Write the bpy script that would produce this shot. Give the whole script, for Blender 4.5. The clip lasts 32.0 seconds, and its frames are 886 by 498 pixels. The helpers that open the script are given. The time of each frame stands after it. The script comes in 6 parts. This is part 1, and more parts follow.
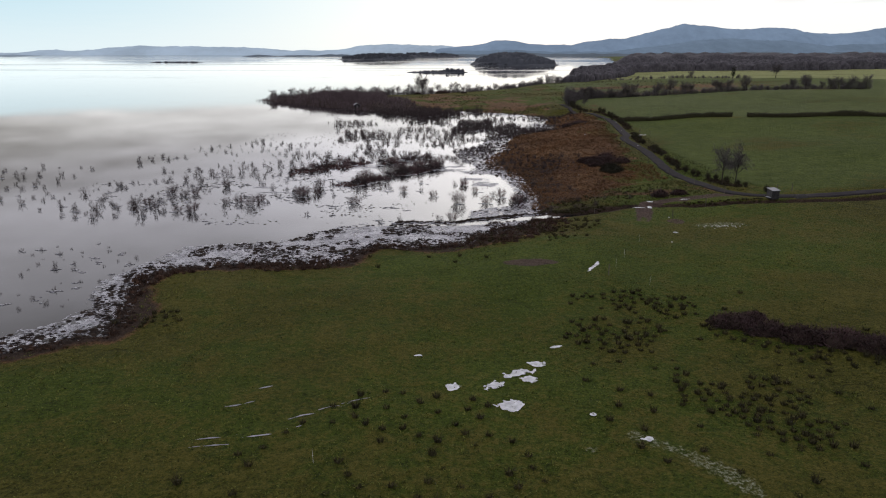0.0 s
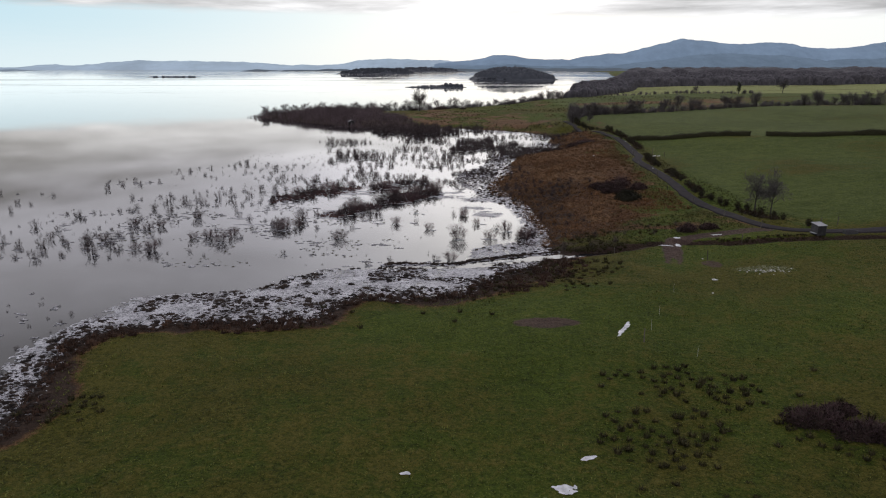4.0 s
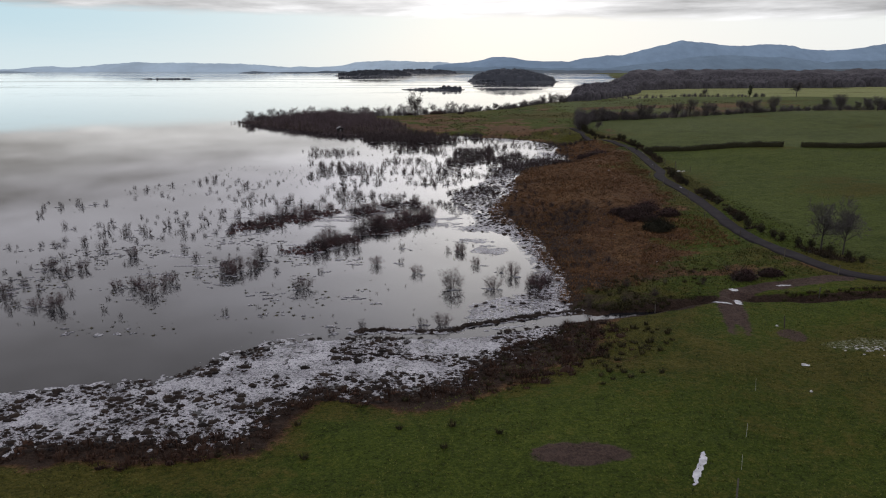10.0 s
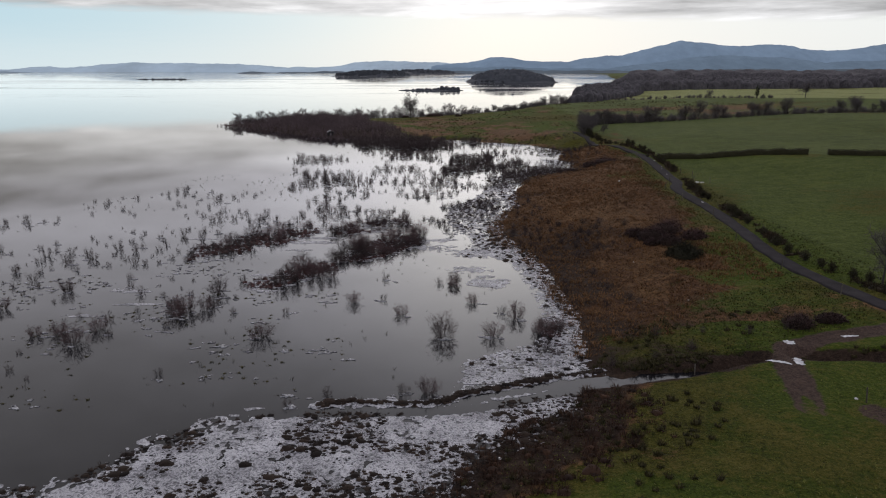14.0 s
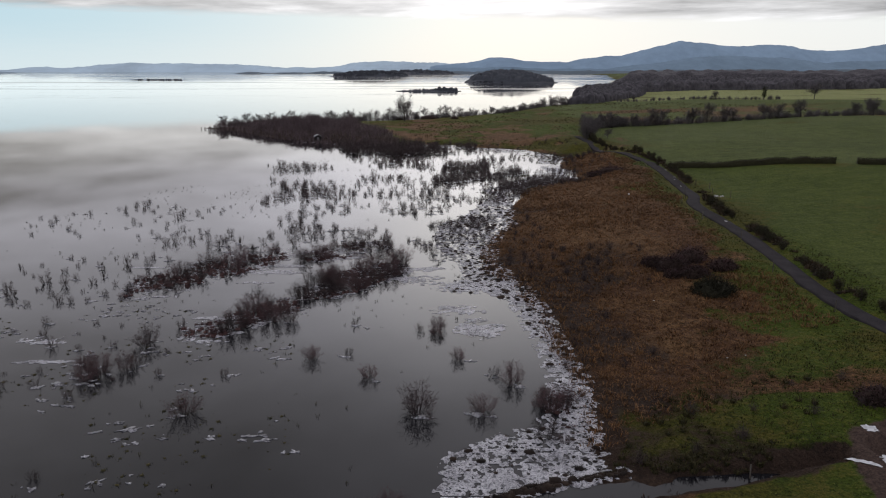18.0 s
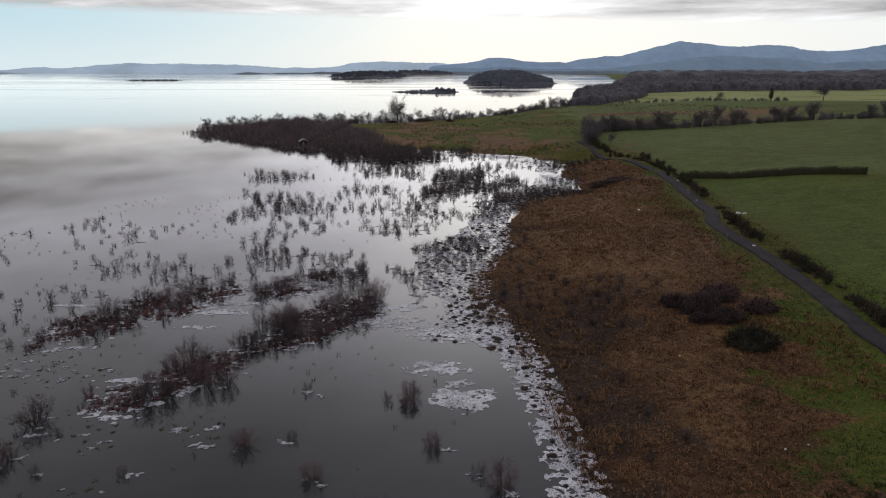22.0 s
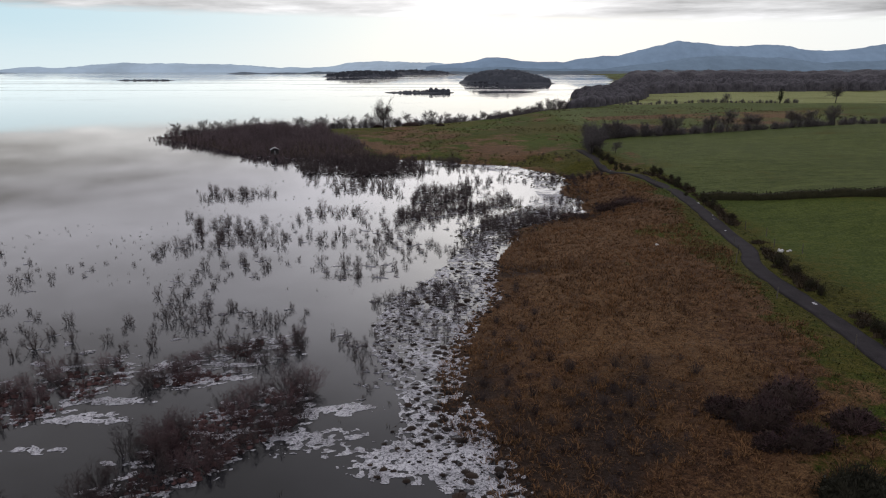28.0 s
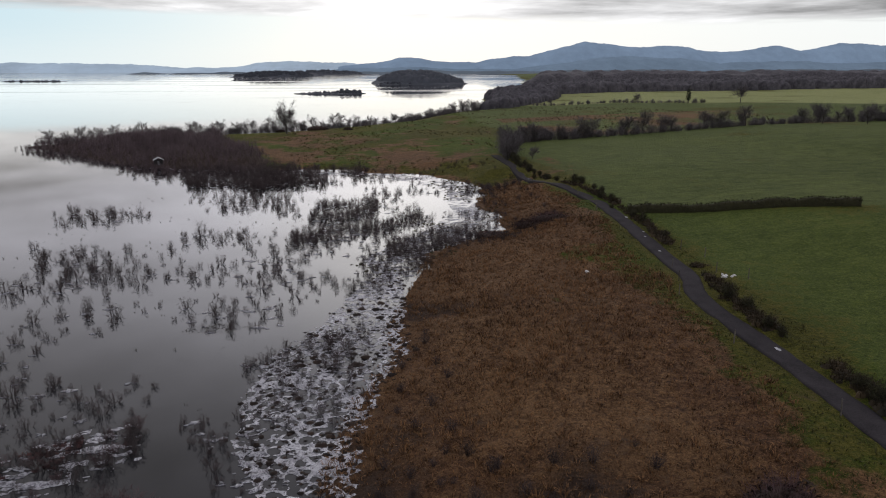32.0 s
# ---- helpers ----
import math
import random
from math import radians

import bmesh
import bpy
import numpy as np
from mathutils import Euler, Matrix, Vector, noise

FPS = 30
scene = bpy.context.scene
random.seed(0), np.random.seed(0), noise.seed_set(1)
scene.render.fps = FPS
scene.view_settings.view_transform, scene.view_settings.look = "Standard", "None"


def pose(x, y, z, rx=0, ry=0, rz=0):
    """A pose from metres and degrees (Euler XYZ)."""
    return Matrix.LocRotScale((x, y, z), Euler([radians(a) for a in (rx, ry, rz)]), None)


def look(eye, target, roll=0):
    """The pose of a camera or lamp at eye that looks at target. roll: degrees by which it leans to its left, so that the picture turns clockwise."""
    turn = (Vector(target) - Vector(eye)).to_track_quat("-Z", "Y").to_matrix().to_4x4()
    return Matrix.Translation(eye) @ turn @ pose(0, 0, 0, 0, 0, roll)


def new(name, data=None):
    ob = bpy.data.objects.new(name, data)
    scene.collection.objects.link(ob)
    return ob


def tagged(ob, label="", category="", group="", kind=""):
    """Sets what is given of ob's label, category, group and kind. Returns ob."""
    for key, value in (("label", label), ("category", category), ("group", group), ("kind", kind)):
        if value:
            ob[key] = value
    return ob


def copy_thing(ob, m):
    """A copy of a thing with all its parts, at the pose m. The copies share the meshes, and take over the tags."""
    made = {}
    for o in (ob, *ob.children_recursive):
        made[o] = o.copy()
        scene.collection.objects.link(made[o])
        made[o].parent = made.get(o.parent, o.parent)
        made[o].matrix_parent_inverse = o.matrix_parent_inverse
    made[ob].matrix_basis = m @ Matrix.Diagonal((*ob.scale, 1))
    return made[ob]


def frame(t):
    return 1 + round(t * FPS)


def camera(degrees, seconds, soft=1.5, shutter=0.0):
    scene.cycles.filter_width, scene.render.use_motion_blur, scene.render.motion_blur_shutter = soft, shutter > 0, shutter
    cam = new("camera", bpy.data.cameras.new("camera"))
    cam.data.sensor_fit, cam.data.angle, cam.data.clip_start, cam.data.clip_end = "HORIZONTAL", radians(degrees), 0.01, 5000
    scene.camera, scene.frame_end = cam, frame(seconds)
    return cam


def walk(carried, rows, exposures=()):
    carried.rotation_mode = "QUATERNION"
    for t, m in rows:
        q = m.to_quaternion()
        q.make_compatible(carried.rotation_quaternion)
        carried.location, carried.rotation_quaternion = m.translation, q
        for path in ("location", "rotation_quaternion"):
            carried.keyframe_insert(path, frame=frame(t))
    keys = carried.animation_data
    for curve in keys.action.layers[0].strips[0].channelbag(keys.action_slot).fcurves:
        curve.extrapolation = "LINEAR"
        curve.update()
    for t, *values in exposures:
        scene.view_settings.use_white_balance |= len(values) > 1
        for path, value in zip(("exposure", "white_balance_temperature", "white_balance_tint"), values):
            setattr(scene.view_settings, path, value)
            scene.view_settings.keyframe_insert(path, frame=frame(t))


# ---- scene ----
# ---- the camera and its way ----
cam = camera(65.55, 32.0, soft=1.1)
PATH = [
    (0.0, 0.00, 0.00, 24.62, 73.95, 0.23),
    (1.0, 0.04, 3.67, 24.66, 74.29, 0.22),
    (2.0, 0.07, 7.33, 24.69, 74.63, 0.16),
    (3.0, 0.10, 11.01, 24.71, 74.96, 0.16),
    (4.0, 0.16, 14.71, 24.71, 75.08, 0.13),
    (5.0, 0.27, 18.46, 24.71, 75.13, 0.11),
    (7.0, 0.58, 25.93, 24.74, 75.18, 0.09),
    (9.0, 0.91, 33.31, 24.82, 75.22, 0.05),
    (11.0, 1.27, 40.67, 24.87, 75.23, -0.00),
    (13.0, 1.74, 48.03, 24.89, 75.24, -0.05),
    (15.0, 2.40, 55.47, 24.90, 75.25, -0.09),
    (17.0, 3.33, 63.02, 24.92, 75.26, -0.12),
    (19.0, 4.35, 70.38, 24.90, 75.28, -0.16),
    (21.0, 5.36, 77.57, 24.90, 75.29, -0.19),
    (23.0, 6.39, 84.91, 25.00, 75.30, -0.19),
    (25.0, 7.45, 92.26, 25.13, 75.28, -0.16),
    (27.0, 8.63, 99.64, 25.25, 75.26, -0.14),
    (28.0, 9.25, 103.37, 25.29, 75.27, -0.40),
    (28.5, 9.56, 105.24, 25.30, 75.27, -0.67),
    (29.0, 9.87, 107.11, 25.31, 75.26, -1.32),
    (29.5, 10.18, 108.96, 25.32, 75.26, -2.08),
    (30.0, 10.50, 110.82, 25.33, 75.26, -3.10),
    (30.5, 10.81, 112.70, 25.33, 75.28, -4.14),
    (31.0, 11.17, 114.61, 25.34, 75.27, -5.19),
    (31.5, 11.59, 116.54, 25.34, 75.28, -6.22),
    (32.0, 12.05, 118.50, 25.35, 75.28, -7.36),
]
EXPOSURE = [(0.0, 0.13), (4.0, 0.10), (8.0, 0.0), (14.0, -0.06), (22.0, 0.0), (32.0, 0.06)]
walk(cam, [(t, pose(x, y, z, rx, 0, rz)) for t, x, y, z, rx, rz in PATH], EXPOSURE)

# ---- sky and sun ----
SUN_AZ, SUN_EL = 4.0, 13.0      # degrees east of +y, and above the horizon
sun_way = Vector((math.sin(radians(SUN_AZ)) * math.cos(radians(SUN_EL)),
                  math.cos(radians(SUN_AZ)) * math.cos(radians(SUN_EL)), math.sin(radians(SUN_EL))))


def node(nt, kind, **at):
    n = nt.nodes.new(kind)
    for k, v in at.items():
        if k in n.inputs:
            n.inputs[k].default_value = v
    return n


def mathn(nt, op, a, b=None, c=None, clamp=False):
    n = nt.nodes.new("ShaderNodeMath")
    n.operation, n.use_clamp = op, clamp
    for i, v in enumerate((a, b, c)):
        if v is None:
            continue
        if isinstance(v, (int, float)):
            n.inputs[i].default_value = v
        else:
            nt.links.new(v, n.inputs[i])
    return n.outputs[0]


def ramp(nt, fac, *stops):
    n = nt.nodes.new("ShaderNodeValToRGB")
    el = n.color_ramp.elements
    while len(el) < len(stops):
        el.new(0.5)
    for e, (p, c) in zip(el, stops):
        e.position, e.color = p, (*c, 1) if len(c) == 3 else c
    nt.links.new(fac, n.inputs[0])
    return n.outputs[0]


def mixc(nt, fac, a, b, kind="MIX"):
    n = nt.nodes.new("ShaderNodeMix")
    n.data_type, n.blend_type = "RGBA", kind
    for sock, v in ((n.inputs[0], fac), (n.inputs[6], a), (n.inputs[7], b)):
        if isinstance(v, (int, float)):
            sock.default_value = v
        elif isinstance(v, tuple):
            sock.default_value = (*v, 1)
        else:
            nt.links.new(v, sock)
    return n.outputs[2]


def noisen(nt, vec, scale, detail=4.0, rough=0.55, dist=0.0):
    n = node(nt, "ShaderNodeTexNoise", Scale=scale, Detail=detail, Roughness=rough, Distortion=dist)
    if vec is not None:
        nt.links.new(vec, n.inputs["Vector"])
    return n.outputs["Fac"]


def smooth(nt, v, lo, hi):
    n = nt.nodes.new("ShaderNodeMapRange")
    n.interpolation_type = "SMOOTHSTEP"
    nt.links.new(v, n.inputs[0])
    n.inputs[1].default_value, n.inputs[2].default_value = lo, hi
    return n.outputs[0]


def make_sky():
    world = bpy.data.worlds.new("sky")
    scene.world = world
    world.use_nodes = True
    nt = world.node_tree
    nt.nodes.clear()
    out = nt.nodes.new("ShaderNodeOutputWorld")
    bg = nt.nodes.new("ShaderNodeBackground")
    sky = nt.nodes.new("ShaderNodeTexSky")
    sky.sky_type, sky.sun_disc = "NISHITA", False
    sky.sun_elevation, sky.sun_rotation = radians(SUN_EL), radians(SUN_AZ)
    sky.air_density, sky.dust_density = 1.0, 1.6
    co = nt.nodes.new("ShaderNodeTexCoord")
    sep = nt.nodes.new("ShaderNodeSeparateXYZ")
    nt.links.new(co.outputs["Generated"], sep.inputs[0])
    x, y, z = sep.outputs
    # cloud sheet: the direction carried up to a flat layer, so that clouds crowd together towards the horizon
    zz = mathn(nt, "ADD", mathn(nt, "MAXIMUM", z, 0.0), 0.035)
    comb = nt.nodes.new("ShaderNodeCombineXYZ")
    nt.links.new(mathn(nt, "DIVIDE", x, zz), comb.inputs[0])
    nt.links.new(mathn(nt, "DIVIDE", y, zz), comb.inputs[1])
    plane = comb.outputs[0]
    n1 = noisen(nt, plane, 0.33, 6.0, 0.55, 0.3)
    n2 = noisen(nt, plane, 1.3, 5.0, 0.6, 0.2)
    # the sheet's edge stands four degrees up
    edge = mathn(nt, "ADD", z, mathn(nt, "MULTIPLY", mathn(nt, "SUBTRACT", n1, 0.5), 0.020))
    edge = mathn(nt, "ADD", edge, mathn(nt, "MULTIPLY", mathn(nt, "SUBTRACT", n2, 0.5), 0.016))
    edge = mathn(nt, "ADD", edge, mathn(nt, "MULTIPLY", x, 0.014))
    cover = smooth(nt, edge, 0.062, 0.074)
    # glow of the hidden sun
    dot = nt.nodes.new("ShaderNodeVectorMath")
    dot.operation = "DOT_PRODUCT"
    nt.links.new(co.outputs["Generated"], dot.inputs[0])
    dot.inputs[1].default_value = sun_way
    glow = mathn(nt, "POWER", mathn(nt, "MAXIMUM", dot.outputs["Value"], 0.0), 42.0)
    wide = mathn(nt, "POWER", mathn(nt, "MAXIMUM", dot.outputs["Value"], 0.0), 10.0)
    lum = mathn(nt, "ADD", mathn(nt, "MULTIPLY", mathn(nt, "MULTIPLY", glow, 0.68), mathn(nt, "ADD", 0.30, mathn(nt, "MULTIPLY", smooth(nt, z, 0.085, 0.14), 0.70))), mathn(nt, "MULTIPLY", wide, 0.66))
    tex = mathn(nt, "ADD", mathn(nt, "MULTIPLY", mathn(nt, "SUBTRACT", n1, 0.5), 2.2), mathn(nt, "MULTIPLY", mathn(nt, "SUBTRACT", n2, 0.5), 0.72))
    lift = mathn(nt, "ADD", mathn(nt, "ADD", 0.30, mathn(nt, "MULTIPLY", smooth(nt, z, 0.11, 0.22), 0.34)), mathn(nt, "MULTIPLY", smooth(nt, z, 0.29, 0.45), -0.30))
    lift = mathn(nt, "ADD", lift, mathn(nt, "MULTIPLY", smooth(nt, z, 0.55, 0.85), 0.40))
    lum = mathn(nt, "MAXIMUM", mathn(nt, "ADD", lum, mathn(nt, "ADD", tex, lift)), 0.12)
    cloud = mixc(nt, 1.0, mixc(nt, glow, mixc(nt, smooth(nt, z, 0.085, 0.16), (0.985, 0.985, 1.0), (0.960, 0.952, 1.085)), (1.03, 1.0, 0.995)), (1, 1, 1), "MULTIPLY")
    sc = nt.nodes.new("ShaderNodeVectorMath")
    sc.operation = "SCALE"
    nt.links.new(cloud, sc.inputs[0])
    nt.links.new(lum, sc.inputs["Scale"])
    # clear strip under the sheet
    clear = nt.nodes.new("ShaderNodeVectorMath")
    clear.operation = "SCALE"
    nt.links.new(sky.outputs[0], clear.inputs[0])
    clear.inputs["Scale"].default_value = SKY_CLEAR
    side = smooth(nt, x, -0.62, 0.22)
    low = mixc(nt, side, (0.70, 0.83, 0.88), (0.885, 0.91, 0.90))
    high = mixc(nt, side, (0.54, 0.74, 0.84), (0.90, 0.93, 0.93))
    veil = mixc(nt, 0.97, clear.outputs[0], mixc(nt, smooth(nt, mathn(nt, "ADD", z, mathn(nt, "MULTIPLY", n2, 0.012)), 0.0, 0.075), low, high))
    both = mixc(nt, cover, veil, sc.outputs[0])
    nt.links.new(both, bg.inputs[0])
    bg.inputs[1].default_value = 1.0
    nt.links.new(bg.outputs[0], out.inputs[0])


SKY_CLEAR = 0.10
make_sky()
sun = new("sun", bpy.data.lights.new("sun", "SUN"))
sun.data.energy, sun.data.angle, sun.data.color = 0.5, radians(95), (1.0, 0.95, 0.88)
sun.matrix_world = look(sun_way * 100, (0, 0, 0))

# ---- materials ----


def material(name, rough=0.8, spec=0.3):
    m = bpy.data.materials.new(name)
    m.use_nodes = True
    nt = m.node_tree
    b = nt.nodes["Principled BSDF"]
    b.inputs["Roughness"].default_value = rough
    b.inputs["Specular IOR Level"].default_value = spec
    return m, nt, b


def world_at(nt):
    return nt.nodes.new("ShaderNodeNewGeometry").outputs["Position"]


def bump(nt, b, height, strength, dist):
    n = node(nt, "ShaderNodeBump", Strength=strength, Distance=dist)
    nt.links.new(height, n.inputs["Height"])
    nt.links.new(n.outputs[0], b.inputs["Normal"])


def island(nt):
    return nt.nodes.new("ShaderNodeNewGeometry").outputs["Random Per Island"]


def varied(name, a, b_, scale, rough=0.85, spec=0.2, by="noise", relief=0.0, size=0.05):
    """A surface between two colours, by noise at two scales, by loose piece or by object."""
    m, nt, b = material(name, rough, spec)
    pos = world_at(nt)
    f = noisen(nt, pos, scale, 5.0)
    if by == "island":
        f = mathn(nt, "ADD", mathn(nt, "MULTIPLY", f, 0.5), mathn(nt, "MULTIPLY", island(nt), 0.5))
    elif by == "object":
        r = nt.nodes.new("ShaderNodeObjectInfo").outputs["Random"]
        f = mathn(nt, "ADD", mathn(nt, "MULTIPLY", f, 0.6), mathn(nt, "MULTIPLY", r, 0.4))
    nt.links.new(ramp(nt, f, (0.25, a), (0.75, b_)), b.inputs["Base Color"])
    if relief:
        bump(nt, b, noisen(nt, pos, 1 / size, 4.0), relief, size)
    return m


def attr(nt, name):
    n = nt.nodes.new("ShaderNodeAttribute")
    n.attribute_name = name
    return n.outputs["Fac"]


def ground_material():
    m, nt, b = material("turf_and_bog", 0.95, 0.1)
    pos = world_at(nt)
    big, mid, fine = noisen(nt, pos, 0.035, 4.0), noisen(nt, pos, 0.35, 5.0), noisen(nt, pos, 4.0, 6.0, 0.7)
    small = noisen(nt, pos, 1.5, 4.0, 0.65)
    tiny = noisen(nt, pos, 10.0, 4.0, 0.7)
    gf = mathn(nt, "ADD", mathn(nt, "ADD", mathn(nt, "MULTIPLY", mid, 0.12), mathn(nt, "MULTIPLY", small, 0.20)), mathn(nt, "ADD", mathn(nt, "MULTIPLY", fine, 0.38), mathn(nt, "MULTIPLY", big, 0.10)))
    gf = mathn(nt, "ADD", mathn(nt, "ADD", gf, mathn(nt, "MULTIPLY", tiny, 0.34)), -0.07)
    grass = ramp(nt, gf, (0.40, (0.0175, 0.0265, 0.0035)), (0.50, (0.0560, 0.0800, 0.0095)), (0.60, (0.1150, 0.1400, 0.0210)))
    olive = ramp(nt, gf, (0.41, (0.0200, 0.0205, 0.0040)), (0.50, (0.0692, 0.0673, 0.0108)), (0.59, (0.1261, 0.1097, 0.0241)))
    rich = ramp(nt, gf, (0.41, (0.0130, 0.0080, 0.0055)), (0.50, (0.0780, 0.0385, 0.0195)), (0.59, (0.1750, 0.0930, 0.0420)))
    tawny = ramp(nt, gf, (0.41, (0.0230, 0.0135, 0.0075)), (0.50, (0.1220, 0.0660, 0.0300)), (0.59, (0.2400, 0.1400, 0.0620)))
    place = nt.nodes.new("ShaderNodeSeparateXYZ")
    nt.links.new(pos, place.inputs[0])
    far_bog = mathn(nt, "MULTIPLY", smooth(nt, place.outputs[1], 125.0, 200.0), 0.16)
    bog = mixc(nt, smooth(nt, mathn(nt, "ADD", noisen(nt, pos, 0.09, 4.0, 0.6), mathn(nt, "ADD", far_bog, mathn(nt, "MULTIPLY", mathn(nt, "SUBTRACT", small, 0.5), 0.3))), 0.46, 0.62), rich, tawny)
    mud = ramp(nt, gf, (0.38, (0.026, 0.018, 0.015)), (0.60, (0.122, 0.082, 0.066)))
    field = ramp(nt, gf, (0.40, (0.038, 0.049, 0.014)), (0.50, (0.082, 0.102, 0.030)), (0.60, (0.140, 0.160, 0.050)))
    hay = ramp(nt, gf, (0.38, (0.15, 0.165, 0.060)), (0.50, (0.24, 0.255, 0.100)), (0.62, (0.30, 0.30, 0.13)))
    pale = ramp(nt, fine, (0.35, (0.09, 0.10, 0.04)), (0.7, (0.32, 0.33, 0.24)))
    jit = mathn(nt, "ADD", mathn(nt, "MULTIPLY", mathn(nt, "SUBTRACT", mid, 0.5), 0.9),
                mathn(nt, "ADD", mathn(nt, "MULTIPLY", mathn(nt, "SUBTRACT", small, 0.5), 0.9), mathn(nt, "MULTIPLY", mathn(nt, "SUBTRACT", fine, 0.5), 0.5)))

    def zone(name):
        return smooth(nt, mathn(nt, "ADD", attr(nt, name), jit), 0.30, 0.70)
    rows = nt.nodes.new("ShaderNodeMapping")
    rows.inputs["Rotation"].default_value = (0, 0, radians(19))
    rows.inputs["Scale"].default_value = (0.14, 0.95, 1.0)
    nt.links.new(pos, rows.inputs["Vector"])
    swath = mathn(nt, "MULTIPLY", mathn(nt, "SUBTRACT", noisen(nt, rows.outputs[0], 1.0, 6.0, 0.65, 0.3), 0.5), 1.7)
    field = mixc(nt, mathn(nt, "ADD", 0.5, swath, clamp=True), mixc(nt, 1.0, field, (0.62, 0.66, 0.60), "MULTIPLY"), mixc(nt, 1.0, field, (1.38, 1.34, 1.40), "MULTIPLY"))
    col = mixc(nt, attr(nt, "field"), grass, field)
    col = mixc(nt, attr(nt, "hay"), col, hay)
    col = mixc(nt, zone("olive"), col, olive)
    col = mixc(nt, zone("bog"), col, bog)
    # bog blends to a paler, greyer brown from y 125 to 200
    pale_bog = ramp(nt, gf, (0.40, (0.042, 0.027, 0.018)), (0.50, (0.132, 0.075, 0.040)), (0.60, (0.250, 0.150, 0.080)))
    col = mixc(nt, mathn(nt, "MULTIPLY", zone("bog"), mathn(nt, "MULTIPLY", smooth(nt, place.outputs[1], 125.0, 200.0), 0.66)), col, pale_bog)
    peat_and_shade = ramp(nt, gf, (0.38, (0.012, 0.009, 0.008)), (0.50, (0.040, 0.026, 0.019)), (0.62, (0.085, 0.056, 0.038)))
    col = mixc(nt, zone("peat_and_shade"), col, peat_and_shade)
    col = mixc(nt, zone("mud"), col, mud)
    frost = mathn(nt, "MULTIPLY", zone("frost"), smooth(nt, fine, 0.45, 0.6))
    col = mixc(nt, frost, col, pale)
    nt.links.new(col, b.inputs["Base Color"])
    bump(nt, b, mathn(nt, "ADD", mathn(nt, "MULTIPLY", fine, 0.9), mathn(nt, "MULTIPLY", small, 1.6)), 1.0, 0.30)
    return m


def water_material():
    m, nt, b = material("lake_water", 0.04, 0.5)
    b.inputs["IOR"].default_value = 1.333
    pos = world_at(nt)
    f = noisen(nt, pos, 0.03, 4.0)
    nt.links.new(ramp(nt, f, (0.3, (0.010, 0.010, 0.012)), (0.7, (0.018, 0.017, 0.019))), b.inputs["Base Color"])
    r = mathn(nt, "ADD", 0.015, mathn(nt, "MULTIPLY", smooth(nt, noisen(nt, pos, 0.05, 5.0, 0.6, 0.6), 0.5, 0.7), 0.045))
    sep = nt.nodes.new("ShaderNodeSeparateXYZ")
    nt.links.new(pos, sep.inputs[0])
    open_lake = smooth(nt, mathn(nt, "ADD", sep.outputs[1], mathn(nt, "MULTIPLY", mathn(nt, "SUBTRACT", noisen(nt, pos, 0.006, 4.0), 0.5), 900.0)), 450.0, 1100.0)
    long = nt.nodes.new("ShaderNodeMapping")
    long.inputs["Scale"].default_value = (0.0016, 0.010, 1.0)
    nt.links.new(pos, long.inputs["Vector"])
    ruffle = mathn(nt, "ADD", 0.25, smooth(nt, noisen(nt, long.outputs[0], 1.0, 4.0, 0.55, 0.4), 0.50, 0.62))
    r = mathn(nt, "ADD", r, mathn(nt, "MULTIPLY", mathn(nt, "MULTIPLY", open_lake, ruffle), 0.10))
    nt.links.new(r, b.inputs["Roughness"])
    bump(nt, b, noisen(nt, pos, 0.9, 3.0), 0.008, 0.25)
    return m


def ice_material():
    """Snow-ice: white crusts in worm-like ridges over wet grey ice."""
    m, nt, b = material("white_ice", 0.5, 0.4)
    pos = world_at(nt)
    worm = mathn(nt, "SUBTRACT", 1.0, mathn(nt, "MULTIPLY", mathn(nt, "ABSOLUTE", mathn(nt, "SUBTRACT", noisen(nt, pos, 2.6, 4.0, 0.6, 0.8), 0.5)), 5.0))
    f = mathn(nt, "ADD", mathn(nt, "MULTIPLY", worm, 0.34), mathn(nt, "MULTIPLY", noisen(nt, pos, 9.0, 4.0, 0.7), 0.36))
    f = mathn(nt, "ADD", f, mathn(nt, "MULTIPLY", noisen(nt, pos, 0.35, 4.0, 0.6), 0.42))
    nt.links.new(ramp(nt, f, (0.43, (0.040, 0.039, 0.043)), (0.58, (0.190, 0.186, 0.200)), (0.76, (0.58, 0.57, 0.59))), b.inputs["Base Color"])
    bump(nt, b, mathn(nt, "ADD", worm, noisen(nt, pos, 7.0, 4.0)), 0.7, 0.06)
    return m


def asphalt_material():
    m, nt, b = material("old_asphalt", 0.95, 0.06)
    pos = world_at(nt)
    f = mathn(nt, "ADD", mathn(nt, "MULTIPLY", noisen(nt, pos, 0.6, 4.0), 0.5), mathn(nt, "MULTIPLY", noisen(nt, pos, 9.0, 5.0), 0.5))
    nt.links.new(ramp(nt, f, (0.35, (0.022, 0.0195, 0.0205)), (0.65, (0.050, 0.0445, 0.0465))), b.inputs["Base Color"])
    bump(nt, b, noisen(nt, pos, 30.0, 3.0), 0.4, 0.02)
    return m


